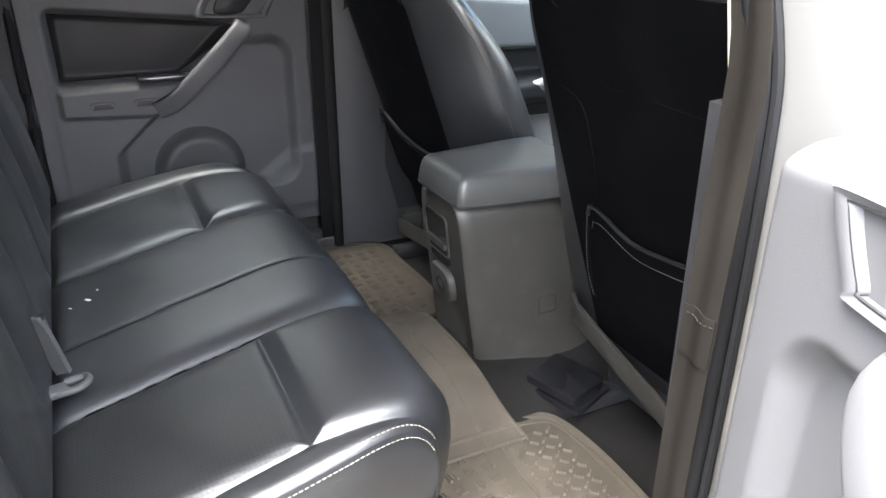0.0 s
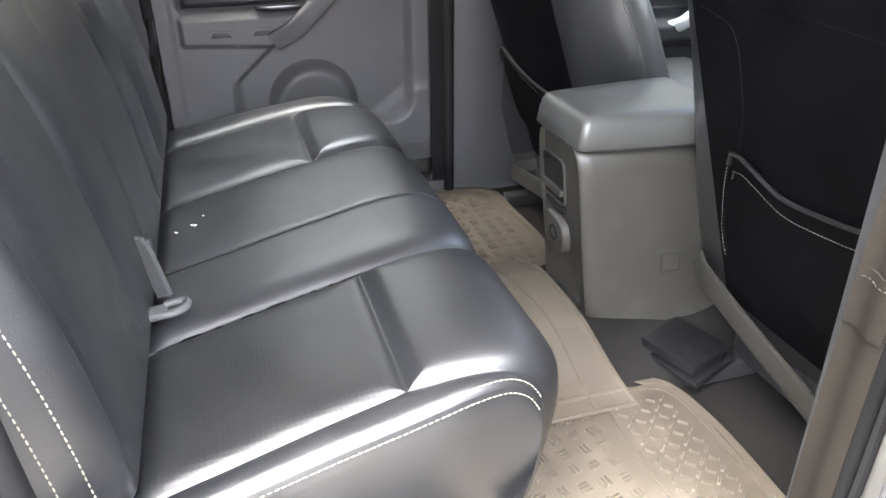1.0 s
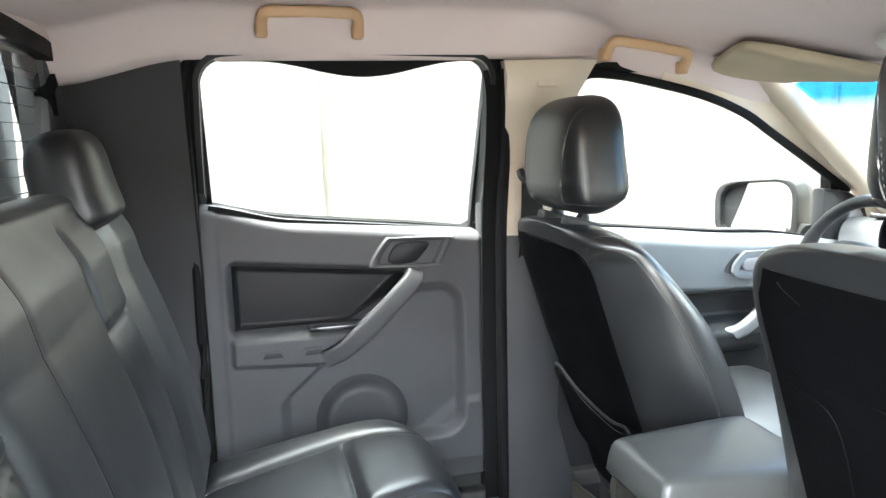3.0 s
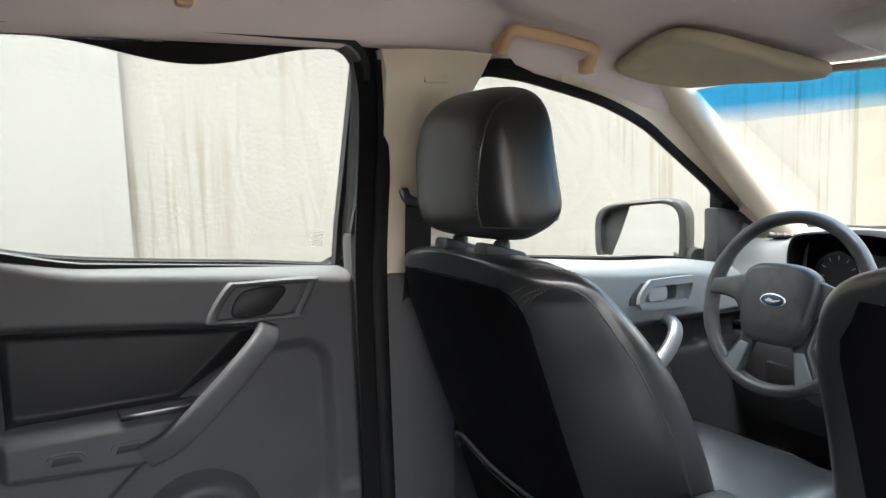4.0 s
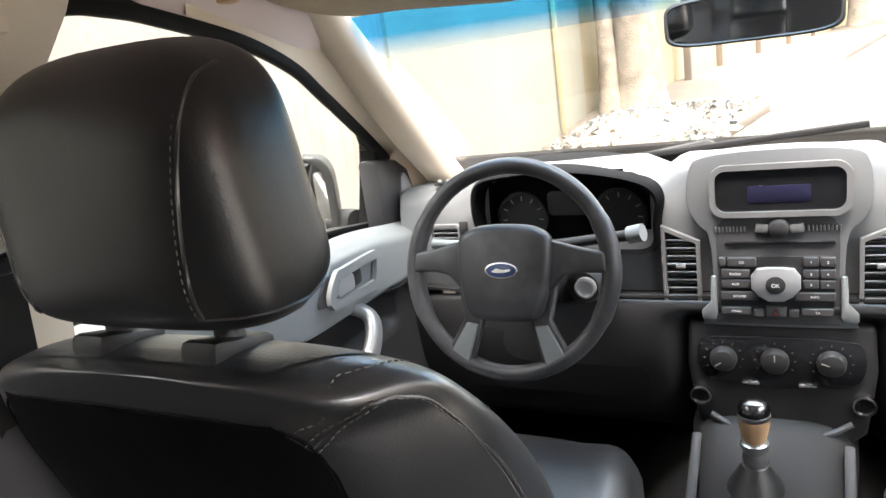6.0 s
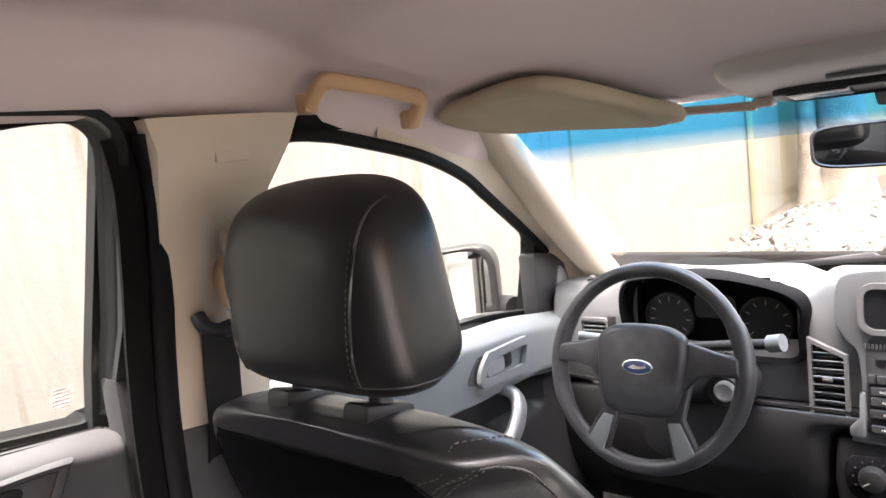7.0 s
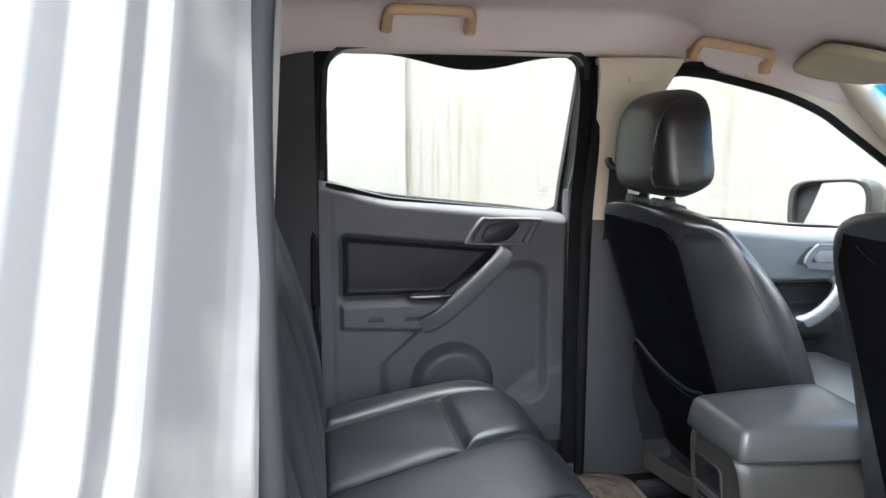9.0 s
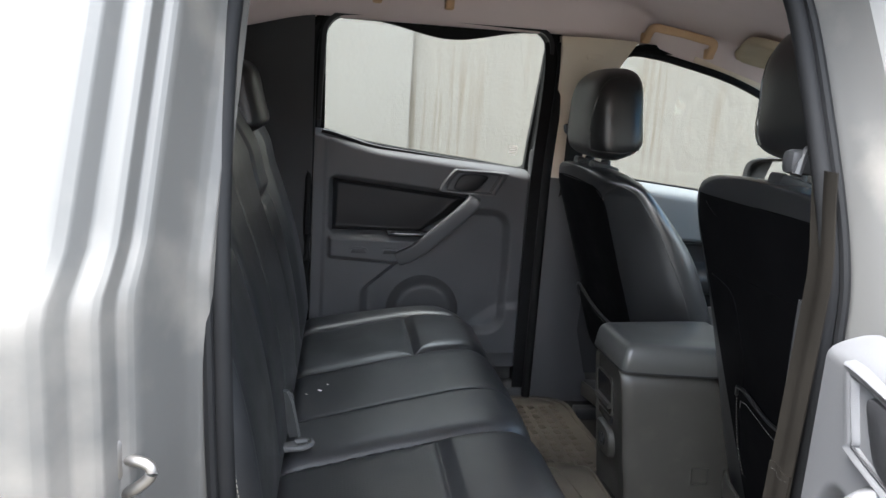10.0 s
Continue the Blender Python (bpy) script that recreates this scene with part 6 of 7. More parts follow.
fbz = loop2([(1.075, 1.215), (1.10, 1.203), (1.25, 1.195), (1.275, 1.20), (1.292, 1.245), (1.28, 1.255), (1.13, 1.257), (1.105, 1.253)], 4)
part("handle_bezel", ring_on([(1.185 + (p[0] - 1.185) * 0.72, 1.228 + (p[1] - 1.228) * 0.66) for p in fbz], 0.018, lambda a, b, d: (a, 0.704 - d, b), 0.010), PLASTIC_LIGHT, fdoor)
part("handle_recess", fill_on(fbz, lambda a, b, d: (a, 0.716 - d, b), 0.004), PLASTIC, fdoor)
part("inner_handle", prism(round_rect(1.155, 1.228, 0.06, 0.034, 0.010), 0.700, 0.012, "y", 0.004), SILVER_TRIM, fdoor, "satin silver pull lever")
part("handle_cup", prism(round_rect(1.205, 1.228, 0.035, 0.036, 0.010), 0.708, 0.006, "y", 0.002), PLASTIC_BLACK, fdoor)
part("pull_handle", sweep(smoothed([(1.20, 0.735, 1.165), (1.195, 0.690, 1.150), (1.175, 0.672, 1.12), (1.14, 0.672, 1.08), (1.10, 0.69, 1.045), (1.05, 0.72, 1.03)], 6), oval(0.020, 0.013, 14, 3), up=(0, 1, 0)), SILVER_TRIM, fdoor, "satin silver slanted pull")
FW = [(0.575, 1.348), (0.8, fbelt(0.8) + 0.002), (1.1, fbelt(1.1) + 0.002), (1.30, fbelt(1.30) - 0.003), (1.462, 1.262), (1.470, 1.405), (1.448, 1.452), (1.355, 1.547), (1.228, 1.637), (1.09, 1.695), (0.95, 1.722), (0.80, 1.736), (0.69, 1.736), (0.63, 1.722), (0.598, 1.68), (0.585, 1.61), (0.578, 1.48)]


def put_front(a, b, d):
    return (a, side_y(b) - 0.01 - 0.03 * soft(a, 0.7, 1.4) + d, b)


see_through(part("pane", fill_on(FW, put_front), GLASS, fdoor))
part("window_frame", ring_on(FW, 0.024, lambda a, b, d: put_front(a, b, d - 0.014), 0.04), RUBBER, fdoor)
lip = smoothed([(x, side_y(z) - 0.05, z) for x, z in ((0.60, 1.70), (0.64, 1.730), (0.72, 1.727), (0.80, 1.714), (0.96, 1.680), (1.10, 1.633), (1.20, 1.582), (1.35, 1.503), (1.45, 1.449), (1.53, 1.404))], 6)
part("frame_lip", sweep(lip, oval(0.011, 0.010, 12, 3), up=(0, 1, 0)), RUBBER, fdoor)
part("belt_seal", sweep([(0.53 + 0.04 * k, side_y(fbelt(0.53 + 0.04 * k)) - 0.045 - 0.02 * soft(0.53 + 0.04 * k, 0.7, 1.4), fbelt(0.53 + 0.04 * k) + 0.002) for k in range(24)], [(0.002, -0.006), (0.002, 0.001), (-0.026, 0.001), (-0.026, -0.006)]), RUBBER, fdoor)
part("sail_panel", prism([(1.415, 1.258), (1.60, 1.21), (1.605, 1.255), (1.557, 1.375), (1.51, 1.405), (1.415, 1.42)], 0.752, 0.05, "y", 0.012), PLASTIC_BLACK, fdoor)
part("tweeter", prism(loop2([(1.50, 1.275), (1.575, 1.255), (1.57, 1.29), (1.535, 1.36), (1.505, 1.365)], 3), 0.744, 0.014, "y", 0.005), PLASTIC_MID, fdoor)
MIR_Y = Matrix.Diagonal((1, -1, 1, 1))
fd_r = copy_thing(fdoor, MIR_Y @ Matrix.Translation(fdoor.location))
fd_r.name = "door_3"
tagged(fd_r, "closed front passenger door with blue-grey upper trim")
# ---- wing mirror of the driver's side ----
wing = thing("wing_mirror", "black wing mirror outside the driver's window", "wing mirror", (1.45, 1.0, 1.25))
wa, wb = Vector((1.462, 0.905, 1.325)), Vector((1.335, 1.135, 1.335))
wt = Vector((-0.432, 0.902, 0.0)).normalized()
wnrm = wt.cross(Vector((0, 0, 1))).normalized()
if wnrm.x > 0:
    wnrm = -wnrm
wc = (wa + wb) / 2


def wing_ring(kw, kh, d, lean=0.0, yaw=0.0):
    return [wc + wnrm * (lean * b * kh + yaw * a * kw) + wt * (a * kw) + Vector((0, 0, 1)) * (b * kh * (1 - 0.12 * a / 0.13)) + wnrm * d for a, b in oval(0.132, 0.100, 40, 4)]


part("housing", loft([wing_ring(0.55, 0.6, -0.17), wing_ring(0.85, 0.88, -0.15), wing_ring(1.0, 1.0, -0.08), wing_ring(1.04, 1.04, -0.005), wing_ring(1.04, 1.04, 0.008), wing_ring(0.98, 0.98, 0.012), wing_ring(0.90, 0.91, 0.008), wing_ring(0.88, 0.89, -0.016)]), PLASTIC_BLACK, wing, smooth=60)
part("mirror_glass", loft([wing_ring(0.885, 0.895, -0.010, -0.04, -0.11), wing_ring(0.885, 0.895, -0.0085, -0.04, -0.11)]), MIRROR, wing, "silvered mirror glass")
part("arm", tube(smoothed([wc + Vector((0.06, -0.08, -0.06)), (1.48, 0.90, 1.27), (1.47, 0.86, 1.27)], 5), 0.03, 12), PLASTIC_BLACK, wing)


# ---- the open side: rear quarter jamb, pillar, open door ----
JAMB = [(-0.312, -0.715), (-0.318, -0.742), (-0.330, -0.752), (-0.341, -0.765), (-0.382, -0.842), (-0.390, -0.847), (-0.402, -0.850), (-0.412, -0.872), (-0.420, -0.876), (-0.440, -0.880), (-0.452, -0.902), (-0.462, -0.908), (-0.50, -0.914), (-0.8, -0.925), (-1.3, -0.93)]


def jamb(u, v):
    i = min(int(u * (len(JAMB) - 1)), len(JAMB) - 2)
    f = u * (len(JAMB) - 1) - i
    x = JAMB[i][0] + (JAMB[i + 1][0] - JAMB[i][0]) * f
    y = JAMB[i][1] + (JAMB[i + 1][1] - JAMB[i][1]) * f
    z = 0.45 + 1.36 * v
    lean = max(0.0, z - 1.38)
    step = soft(z, 1.36, 1.43)
    k = soft(-x, 0.31, 0.45)
    y += 0.40 * lean
    x += 0.034 * k * (1 - soft(-x, 0.5, 0.8)) + 0.008 * step * k * (1 - soft(-x, 0.5, 0.8)) + 0.05 * lean * (1 - soft(-x, 0.5, 0.9))
    y += 0.014 * step * k
    x += 0.05 * soft(-z, -0.80, -0.45) * (1 - soft(-x, 0.5, 0.9))
    return (x, y, z)


solo("body_quarter", grid(jamb, 84, 70), PAINT, "silver painted rear quarter with a stepped door jamb", "car body", kind="structure", smooth=70)
strk = thing("door_striker", "bare steel door striker loop bolted to the silver jamb", "door striker", (-0.37, -0.82, 1.2))
part("plate", box((-0.393, -0.838, 1.212), (0.010, 0.040, 0.085), 0.004, rot=(0, 0, 32)), STRIKER, strk)
part("pad", box((-0.386, -0.842, 1.228), (0.014, 0.026, 0.040), 0.004, rot=(0, 0, 32)), STRIKER, strk)
part("loop", tube(smoothed([(-0.392, -0.834, 1.222), (-0.368, -0.846, 1.226), (-0.352, -0.852, 1.224), (-0.350, -0.853, 1.214), (-0.364, -0.850, 1.200), (-0.380, -0.842, 1.190), (-0.394, -0.836, 1.188)], 5), 0.0055, 10), STRIKER, strk)
for z in (1.244, 1.180):
    part("bolt", loft([[(-0.389 + d, -0.842 + a, z + b) for a, b in circle(r, 12)] for d, r in ((0, 0.010), (0.006, 0.009), (0.008, 0.004))]), STRIKER, strk)
# seal round the open doorway
seal_pts = smoothed([(-0.15, -0.735, 0.625), (-0.24, -0.735, 0.70), (-0.278, -0.735, 0.90), (-0.300, -0.735, 1.10), (-0.308, -0.732, 1.30), (-0.314, -0.700, 1.45), (-0.314, -0.645, 1.62), (-0.298, -0.612, 1.72), (-0.24, -0.60, 1.765), (0.0, -0.60, 1.775), (0.22, -0.60, 1.772), (0.30, -0.605, 1.755),
                     (0.335, -0.625, 1.71), (0.352, -0.675, 1.58), (0.364, -0.730, 1.42), (0.367, -0.742, 1.30), (0.366, -0.745, 1.0), (0.355, -0.745, 0.80), (0.32, -0.74, 0.66), (0.2, -0.735, 0.622)], 6, True)
seal = thing("doorway_seal", "double-lipped black rubber seal round the open rear doorway", "door seal", (0.03, -0.735, 0.62))
part("bulb", tube(seal_pts, 0.011, 10, True, up=(0, 1, 0.2)), RUBBER, seal)
part("lip", tube([p + Vector((0.012 if p.x > 0 else -0.012, -0.010, 0)) for p in seal_pts], 0.006, 8, True, up=(0, 1, 0.2)), RUBBER, seal)


# pillar between the doors on the open side
def rp(z, x0, x1, y, out):
    return [(x0, y, z), (x0 + 0.012, y + 0.015, z), (x1 - 0.01, y + 0.015, z), (x1, y, z), (x1, y - out, z), (x0 + 0.075, y - out, z), (x0 + 0.035, y - out * 0.75, z), (x0 + 0.02, y - out * 0.3, z)]


pil = solo("body_pillar", loft([rp(0.50, 0.372, 0.52, -0.735, 0.14), rp(1.0, 0.376, 0.52, -0.735, 0.14), rp(1.34, 0.376, 0.50, -0.730, 0.13), rp(1.45, 0.374, 0.50, -0.71, 0.12), rp(1.60, 0.362, 0.51, -0.655, 0.11), rp(1.72, 0.345, 0.55, -0.615, 0.10), rp(1.80, 0.32, 0.60, -0.59, 0.10)]), PAINT, "silver painted door pillar with a stepped jamb", "car body", kind="structure")
part("upper_trim", loft([[(x, y * 1.0 + o, z) for x, o in ((0.383, 0.0), (0.388, 0.024), (0.44, 0.032), (0.52, 0.024), (0.525, 0.0))] for z, y in ((1.352, -0.712), (1.45, -0.69), (1.60, -0.635), (1.72, -0.595), (1.775, -0.58))]), CREAM, pil, "cream upper pillar trim")
part("lower_trim", loft([[(x, y + o, z) for x, o in ((0.362, 0.0), (0.367, 0.03), (0.44, 0.04), (0.55, 0.03), (0.555, 0.0))] for z, y in ((0.61, -0.725), (1.0, -0.722), (1.35, -0.716))]), PLASTIC_BLACK, pil, "black lower pillar trim")
rbelt = thing("seat_belt", "grey-brown belt webbing hanging along the door pillar", "seat belt", (0.36, -0.69, 1.1))
BELT = mat("brown_grey_webbing", (0.0085, 0.0074, 0.0062), 0.85, spec=0.04, big=9, fine=900, bump=0.6, vary=0.18)


def belt_row(z, wide=1.0, lift=0.0):
    """One row across the hanging belt, slightly cupped, its flat side to the rear."""
    sway, top = 0.006 * math.sin(5 * z), 0.024 * soft(z, 1.38, 1.52)
    row = [(0.346 - lift + 0.004 * math.sin(3 * a) + sway, -0.740 + top + 0.0225 * a * wide, z) for a in (-1, -0.6, -0.2, 0.2, 0.6, 1)]
    return row + [(x + 0.0016, y, z_) for x, y, z_ in row[::-1]]


part("webbing", loft([belt_row(0.64 + 0.03 * i) for i in range(30)]), BELT, rbelt)
part("stitched_fold", loft([belt_row(z, 0.96, 0.002) for z in (1.10, 1.12, 1.14, 1.155)]), BELT, rbelt)
part("stitching", stitches([Vector(p) + Vector((-0.0026, 0, 0)) for p in belt_row(1.148, 0.85, 0.002)[:6]], 0.004, 0.002, 0.0006), WEBBING, rbelt)
part("guide", box((0.362, -0.662, 1.515), (0.05, 0.025, 0.03), 0.008), PLASTIC_BLACK, rbelt)
part("loop", tube(smoothed([(0.345, -0.675, 1.50), (0.36, -0.668, 1.53), (0.40, -0.668, 1.53)], 5), 0.006, 8), PLASTIC_BLACK, rbelt)
chk = thing("door_check", "door check strap with a yellow-capped pin on the jamb", "door check", (0.40, -0.84, 1.1))
part("strap", box((0.385, -0.86, 1.10), (0.05, 0.06, 0.022), 0.004, rot=(0, 0, 30)), STEEL, chk)
part("cap", box((0.375, -0.872, 1.118), (0.014, 0.014, 0.014), 0.003), TAN, chk)
# the open door: the far door's twin, swung out on its hinges
OPEN = 71
edge_c = Vector((0.42, -0.775, 0))
swing = Matrix.Translation((0.31, -0.80, 0)) @ Matrix.Rotation(radians(OPEN), 4, "Z") @ Matrix.Translation(-edge_c)
open_door = copy_thing(left_door, swing @ MIR_Y @ Matrix.Translation(left_door.location))
open_door.name = "door_4"
for o in list(open_door.children):
    if o.name.split(".")[0] in ("pane", "window_frame", "frame_lip", "sagging_seal", "door_seal", "belt_seal"):
        bpy.data.objects.remove(o)
tagged(open_door, "open rear car door with grey moulded inner trim")
# sill, floor edge and roof rail of the doorway
sill = solo("sill", prism([(-0.735, 0.605), (-0.735, 0.50), (-0.90, 0.44), (-0.905, 0.52), (-0.86, 0.585), (-0.78, 0.61)], -0.40, 1.95, "x", 0.006), PAINT, "silver painted door sill", "car body", kind="structure")
solo("sill", prism([(0.735, 0.645), (0.735, 0.50), (0.90, 0.44), (0.905, 0.52), (0.86, 0.63), (0.80, 0.65)], -0.40, 2.2, "x", 0.006), PLASTIC_DARK, "dark grey trimmed inner sill of the far doors", "sill trim", kind="structure")
part("scuff_plate", box((0.04, -0.76, 0.618), (0.60, 0.06, 0.012), 0.004), PLASTIC_BLACK, sill)
for s in (-1, 1):
    solo("roof_rail", sweep([(-0.55, s * 0.715, 1.815), (0.3, s * 0.715, 1.825), (0.9, s * 0.715, 1.80), (1.15, s * 0.71, 1.745)], [(0.03, -0.018), (0.03, 0.03), (-0.03, 0.045), (-0.03, -0.01)]), PAINT, "silver painted roof rail above the doors", "car body", "roof rails", "structure")
# outer skin: roof, bonnet, far flank, load bed
solo("body_roof", slab_up(lambda u, v: (-0.58 + 1.80 * u, -0.70 + 1.40 * v, roof_z(-0.53 + 1.73 * u, (-0.665 + 1.33 * v) * 0.8) + 0.03), 20, 16, 0.015), PAINT, "silver painted truck roof", "car body", kind="structure")


def bonnet(u, v):
    x, y = 1.80 + 1.05 * u, -0.80 + 1.60 * v
    return (x, y, 1.265 - 0.14 * u ** 1.5 - 0.10 * soft(abs(y), 0.5, 0.8) + 0.02 * soft(abs(y), 0.3, 0.42) * (1 - soft(abs(y), 0.42, 0.6)) - 0.25 * soft(u, 0.92, 1.0))


hood = solo("bonnet", thick(grid(bonnet, 24, 40), 0.004), PAINT, "silver painted bonnet ahead of the windscreen", "car body", kind="structure")
solo("cowl", box((1.81, 0, 1.272), (0.12, 1.40, 0.02), 0.006), DASH, "dark grey plastic cowl below the windscreen", "car body", kind="structure")
for a, b in (((1.80, 0.42, 1.300), (1.74, -0.20, 1.372)), ((1.80, -0.22, 1.300), (1.755, -0.66, 1.345))):
    wiper = thing("windscreen_wiper", "black windscreen wiper resting at the foot of the glass", "wiper", a, "wipers")
    part("arm", tube([a, ((a[0] + b[0]) / 2 + 0.02, (a[1] + b[1]) / 2, (a[2] + b[2]) / 2 + 0.012), ((a[0] + b[0]) / 2, (a[1] + b[1]) / 2 - 0.03, (a[2] + b[2]) / 2)], 0.008, 8), PLASTIC_BLACK, wiper)
    part("blade", sweep([(a[0] - 0.01, a[1] + 0.05, a[2] + 0.012), ((a[0] + b[0]) / 2, (a[1] + b[1]) / 2, (a[2] + b[2]) / 2 + 0.006), b], oval(0.009, 0.007, 10, 3)), RUBBER, wiper)
for s in (1, -1):
    solo("body_flank", prism([(1.60, 0.50), (2.9, 0.55), (2.9, 1.05), (1.75, 1.24), (1.62, 1.26)], s * 0.86 - 0.03, 0.06, "y", 0.02), PAINT, "silver painted front wing", "car body", "front wings", "structure")
solo("body_flank", prism([(-2.3, 0.55), (-0.30, 0.50), (-0.30, 1.36), (-0.34, 1.40), (-2.3, 1.36)], 0.86, 0.05, "y", 0.02), PAINT, "silver painted load bed side", "car body", kind="structure")
solo("body_flank", prism([(-2.3, 0.55), (-1.25, 0.50), (-1.25, 1.36), (-2.3, 1.36)], -0.93, 0.05, "y", 0.02), PAINT, "silver painted load bed side", "car body", kind="structure")
TARP = mat("weathered_grey_sheet", (0.10, 0.107, 0.112), 0.75, big=3, fine=120, bump=0.3, bdist=0.002, vary=0.2, dirt=(0.035, 0.036, 0.036), dirt_amt=0.7)
canopy = solo("canopy", thick(grid(lambda u, v: (-0.69 + 0.01 * math.sin(9 * v), -0.85 + 1.70 * v, 0.80 + 1.15 * u), 6, 30), 0.03), TARP, "weathered grey load bed canopy wall behind the cab", "canopy", kind="structure")
for y in (-0.55, 0.02, 0.30):
    part("rib", box((-0.665, y, 1.37), (0.02, 0.03, 1.1), 0.005), PLASTIC, canopy)


# ---- outside: road, pavement, walls, tree, rubbish ----
def stained_wall(name, base, stain, amount):
    """Concrete with long damp streaks running down it."""
    m = mat(name, base, 0.9, big=0.7, fine=60, bump=0.5, bdist=0.004, vary=0.10)
    n, l = m.node_tree.nodes, m.node_tree.links
    p = n["Principled BSDF"]
    co, mp, no, mr, mx = (n.new(k) for k in ("ShaderNodeTexCoord", "ShaderNodeMapping", "ShaderNodeTexNoise", "ShaderNodeMapRange", "ShaderNodeMix"))
    mp.inputs["Scale"].default_value = (13.0, 13.0, 0.5)
    no.inputs["Scale"].default_value, no.inputs["Detail"].default_value, no.inputs["Roughness"].default_value = 1.6, 9, 0.62
    mr.inputs["From Min"].default_value, mr.inputs["From Max"].default_value, mr.inputs["To Max"].default_value = 0.50, 0.66, amount
    mx.data_type = "RGBA"
    mx.inputs["B"].default_value = (*stain, 1)
    l.new(co.outputs["Object"], mp.inputs["Vector"])
    l.new(mp.outputs["Vector"], no.inputs["Vector"])
    l.new(no.outputs["Fac"], mr.inputs["Value"])
    src = p.inputs["Base Color"].links[0].from_socket
    where, gain = n.new("ShaderNodeTexNoise"), n.new("ShaderNodeMath")
    where.inputs["Scale"].default_value, gain.operation = 1.1, "MULTIPLY"
    wr = n.new("ShaderNodeMapRange")
    wr.inputs["From Min"].default_value, wr.inputs["From Max"].default_value = 0.36, 0.58
    l.new(co.outputs["Object"], where.inputs["Vector"])
    l.new(where.outputs["Fac"], wr.inputs["Value"])
    l.new(mr.outputs["Result"], gain.inputs[0])
    l.new(wr.outputs["Result"], gain.inputs[1])
    l.new(gain.outputs[0], mx.inputs["Factor"])
    l.new(src, mx.inputs["A"])
    l.new(mx.outputs["Result"], p.inputs["Base Color"])
    return m


PLAIN_WALL = mat("cream_render", (0.175, 0.166, 0.15), 0.9, big=0.5, fine=60, bump=0.4, bdist=0.004, vary=0.08)
FAR_WALL = stained_wall("far_rendered_wall", (0.18, 0.167, 0.13), (0.155, 0.13, 0.085), 0.5)
STREAKED = stained_wall("streaked_concrete", (0.18, 0.168, 0.148), (0.11, 0.085, 0.055), 0.8)
OCHRE = stained_wall("ochre_render", (0.27, 0.215, 0.125), (0.19, 0.18, 0.11), 0.4)
ROAD = mat("dusty_asphalt", (0.085, 0.079, 0.068), 0.95, big=0.8, fine=40, bump=0.6, bdist=0.01, vary=0.15, dirt=(0.125, 0.113, 0.094), dirt_amt=0.5)
EARTH = mat("reddish_earth", (0.115, 0.088, 0.068), 0.95, big=0.9, fine=35, bump=0.8, bdist=0.02, vary=0.25)
KERB = mat("white_kerb_concrete", (0.38, 0.365, 0.335), 0.9, big=1.5, fine=60, bump=0.4, bdist=0.004, vary=0.15)
solo("ground", grid(lambda u, v: (-200 + 400 * u, -200 + 400 * v, 0), 2, 2), ROAD, "pale dusty road surface", "ground", kind="structure")
WALL_A = math.atan2(0.8, 10.4)


def wall_at(d, off, z):
    """A place on the long wall: d metres along it from the truck's rear door."""
    c, s = math.cos(WALL_A), math.sin(WALL_A)
    return (0.6 + d * c - off * s, 2.4 + d * s + off * c, z)


def wall_piece(name, d0, d1, h, m, label, off=0.0):
    return solo(name, loft([[wall_at(d, off + o, z) for o, z in ((0, -0.1), (0, h), (0.18, h), (0.18, -0.1))] for d in (d0, (d0 + d1) / 2, d1)]), m, label, "wall", "street walls", "structure")


wall_piece("wall_street_1", -14, -0.45, 2.9, PLAIN_WALL, "smooth cream rendered street wall")
wall_piece("wall_street_2", -0.45, 4.6, 2.9, STREAKED, "cream concrete wall streaked with brown damp stains", 0.03)
wall_piece("wall_street_3", 4.6, 12.8, 2.9, FAR_WALL, "pale rendered street wall along the pavement")
solo("wall_post", box(wall_at(10.45, -0.06, 1.3), (0.07, 0.07, 2.6), 0.01), OCHRE, "thin dark post against the street wall", "post")
w4 = solo("wall_street_4", loft([[(x, y + o, z) for o, z in ((0, -0.1), (0, 2.3), (0.2, 2.3), (0.2, -0.1))] for x, y in ((13.0, 3.55), (22, 2.0), (45, -3.2))]), OCHRE, "ochre rendered wall with brown pilasters farther along the street", "wall", "street walls", "structure")
for k in range(8):
    t = k / 7
    x = 15.0 + 26 * t
    part("pilaster", box((x, 3.55 - (x - 13) * 0.172 - 0.32 + 0.05 * 0 if x < 22 else 2.0 - (x - 22) * 0.226 - 0.05, 1.15), (0.28, 0.16, 2.4), 0.01), EARTH, w4)
solo("pavement", prism([(-16, 0.2 + 1.15), (8, 1.15), (12.8, 0.27), (19.0, -0.72), (46, -6.0), (46, -2.5), (22, 2.3), (12.9, 3.6), (-14, 1.6)], 0.0, 0.12, "z", 0.01), EARTH, "reddish earth pavement between road and wall", "pavement", kind="structure")
kerb = thing("kerb", "worn white concrete kerb stones along the pavement", "kerb", (14, 0, 0), kind="structure")
for k in range(14):
    x = 12.9 + k * 0.62
    y = 0.25 - (x - 12.9) * 0.160
    part("kerb_stone", box((x, y, 0.08), (0.60, 0.16, 0.17), 0.015, rot=(0, 0, -9)), KERB, kerb)
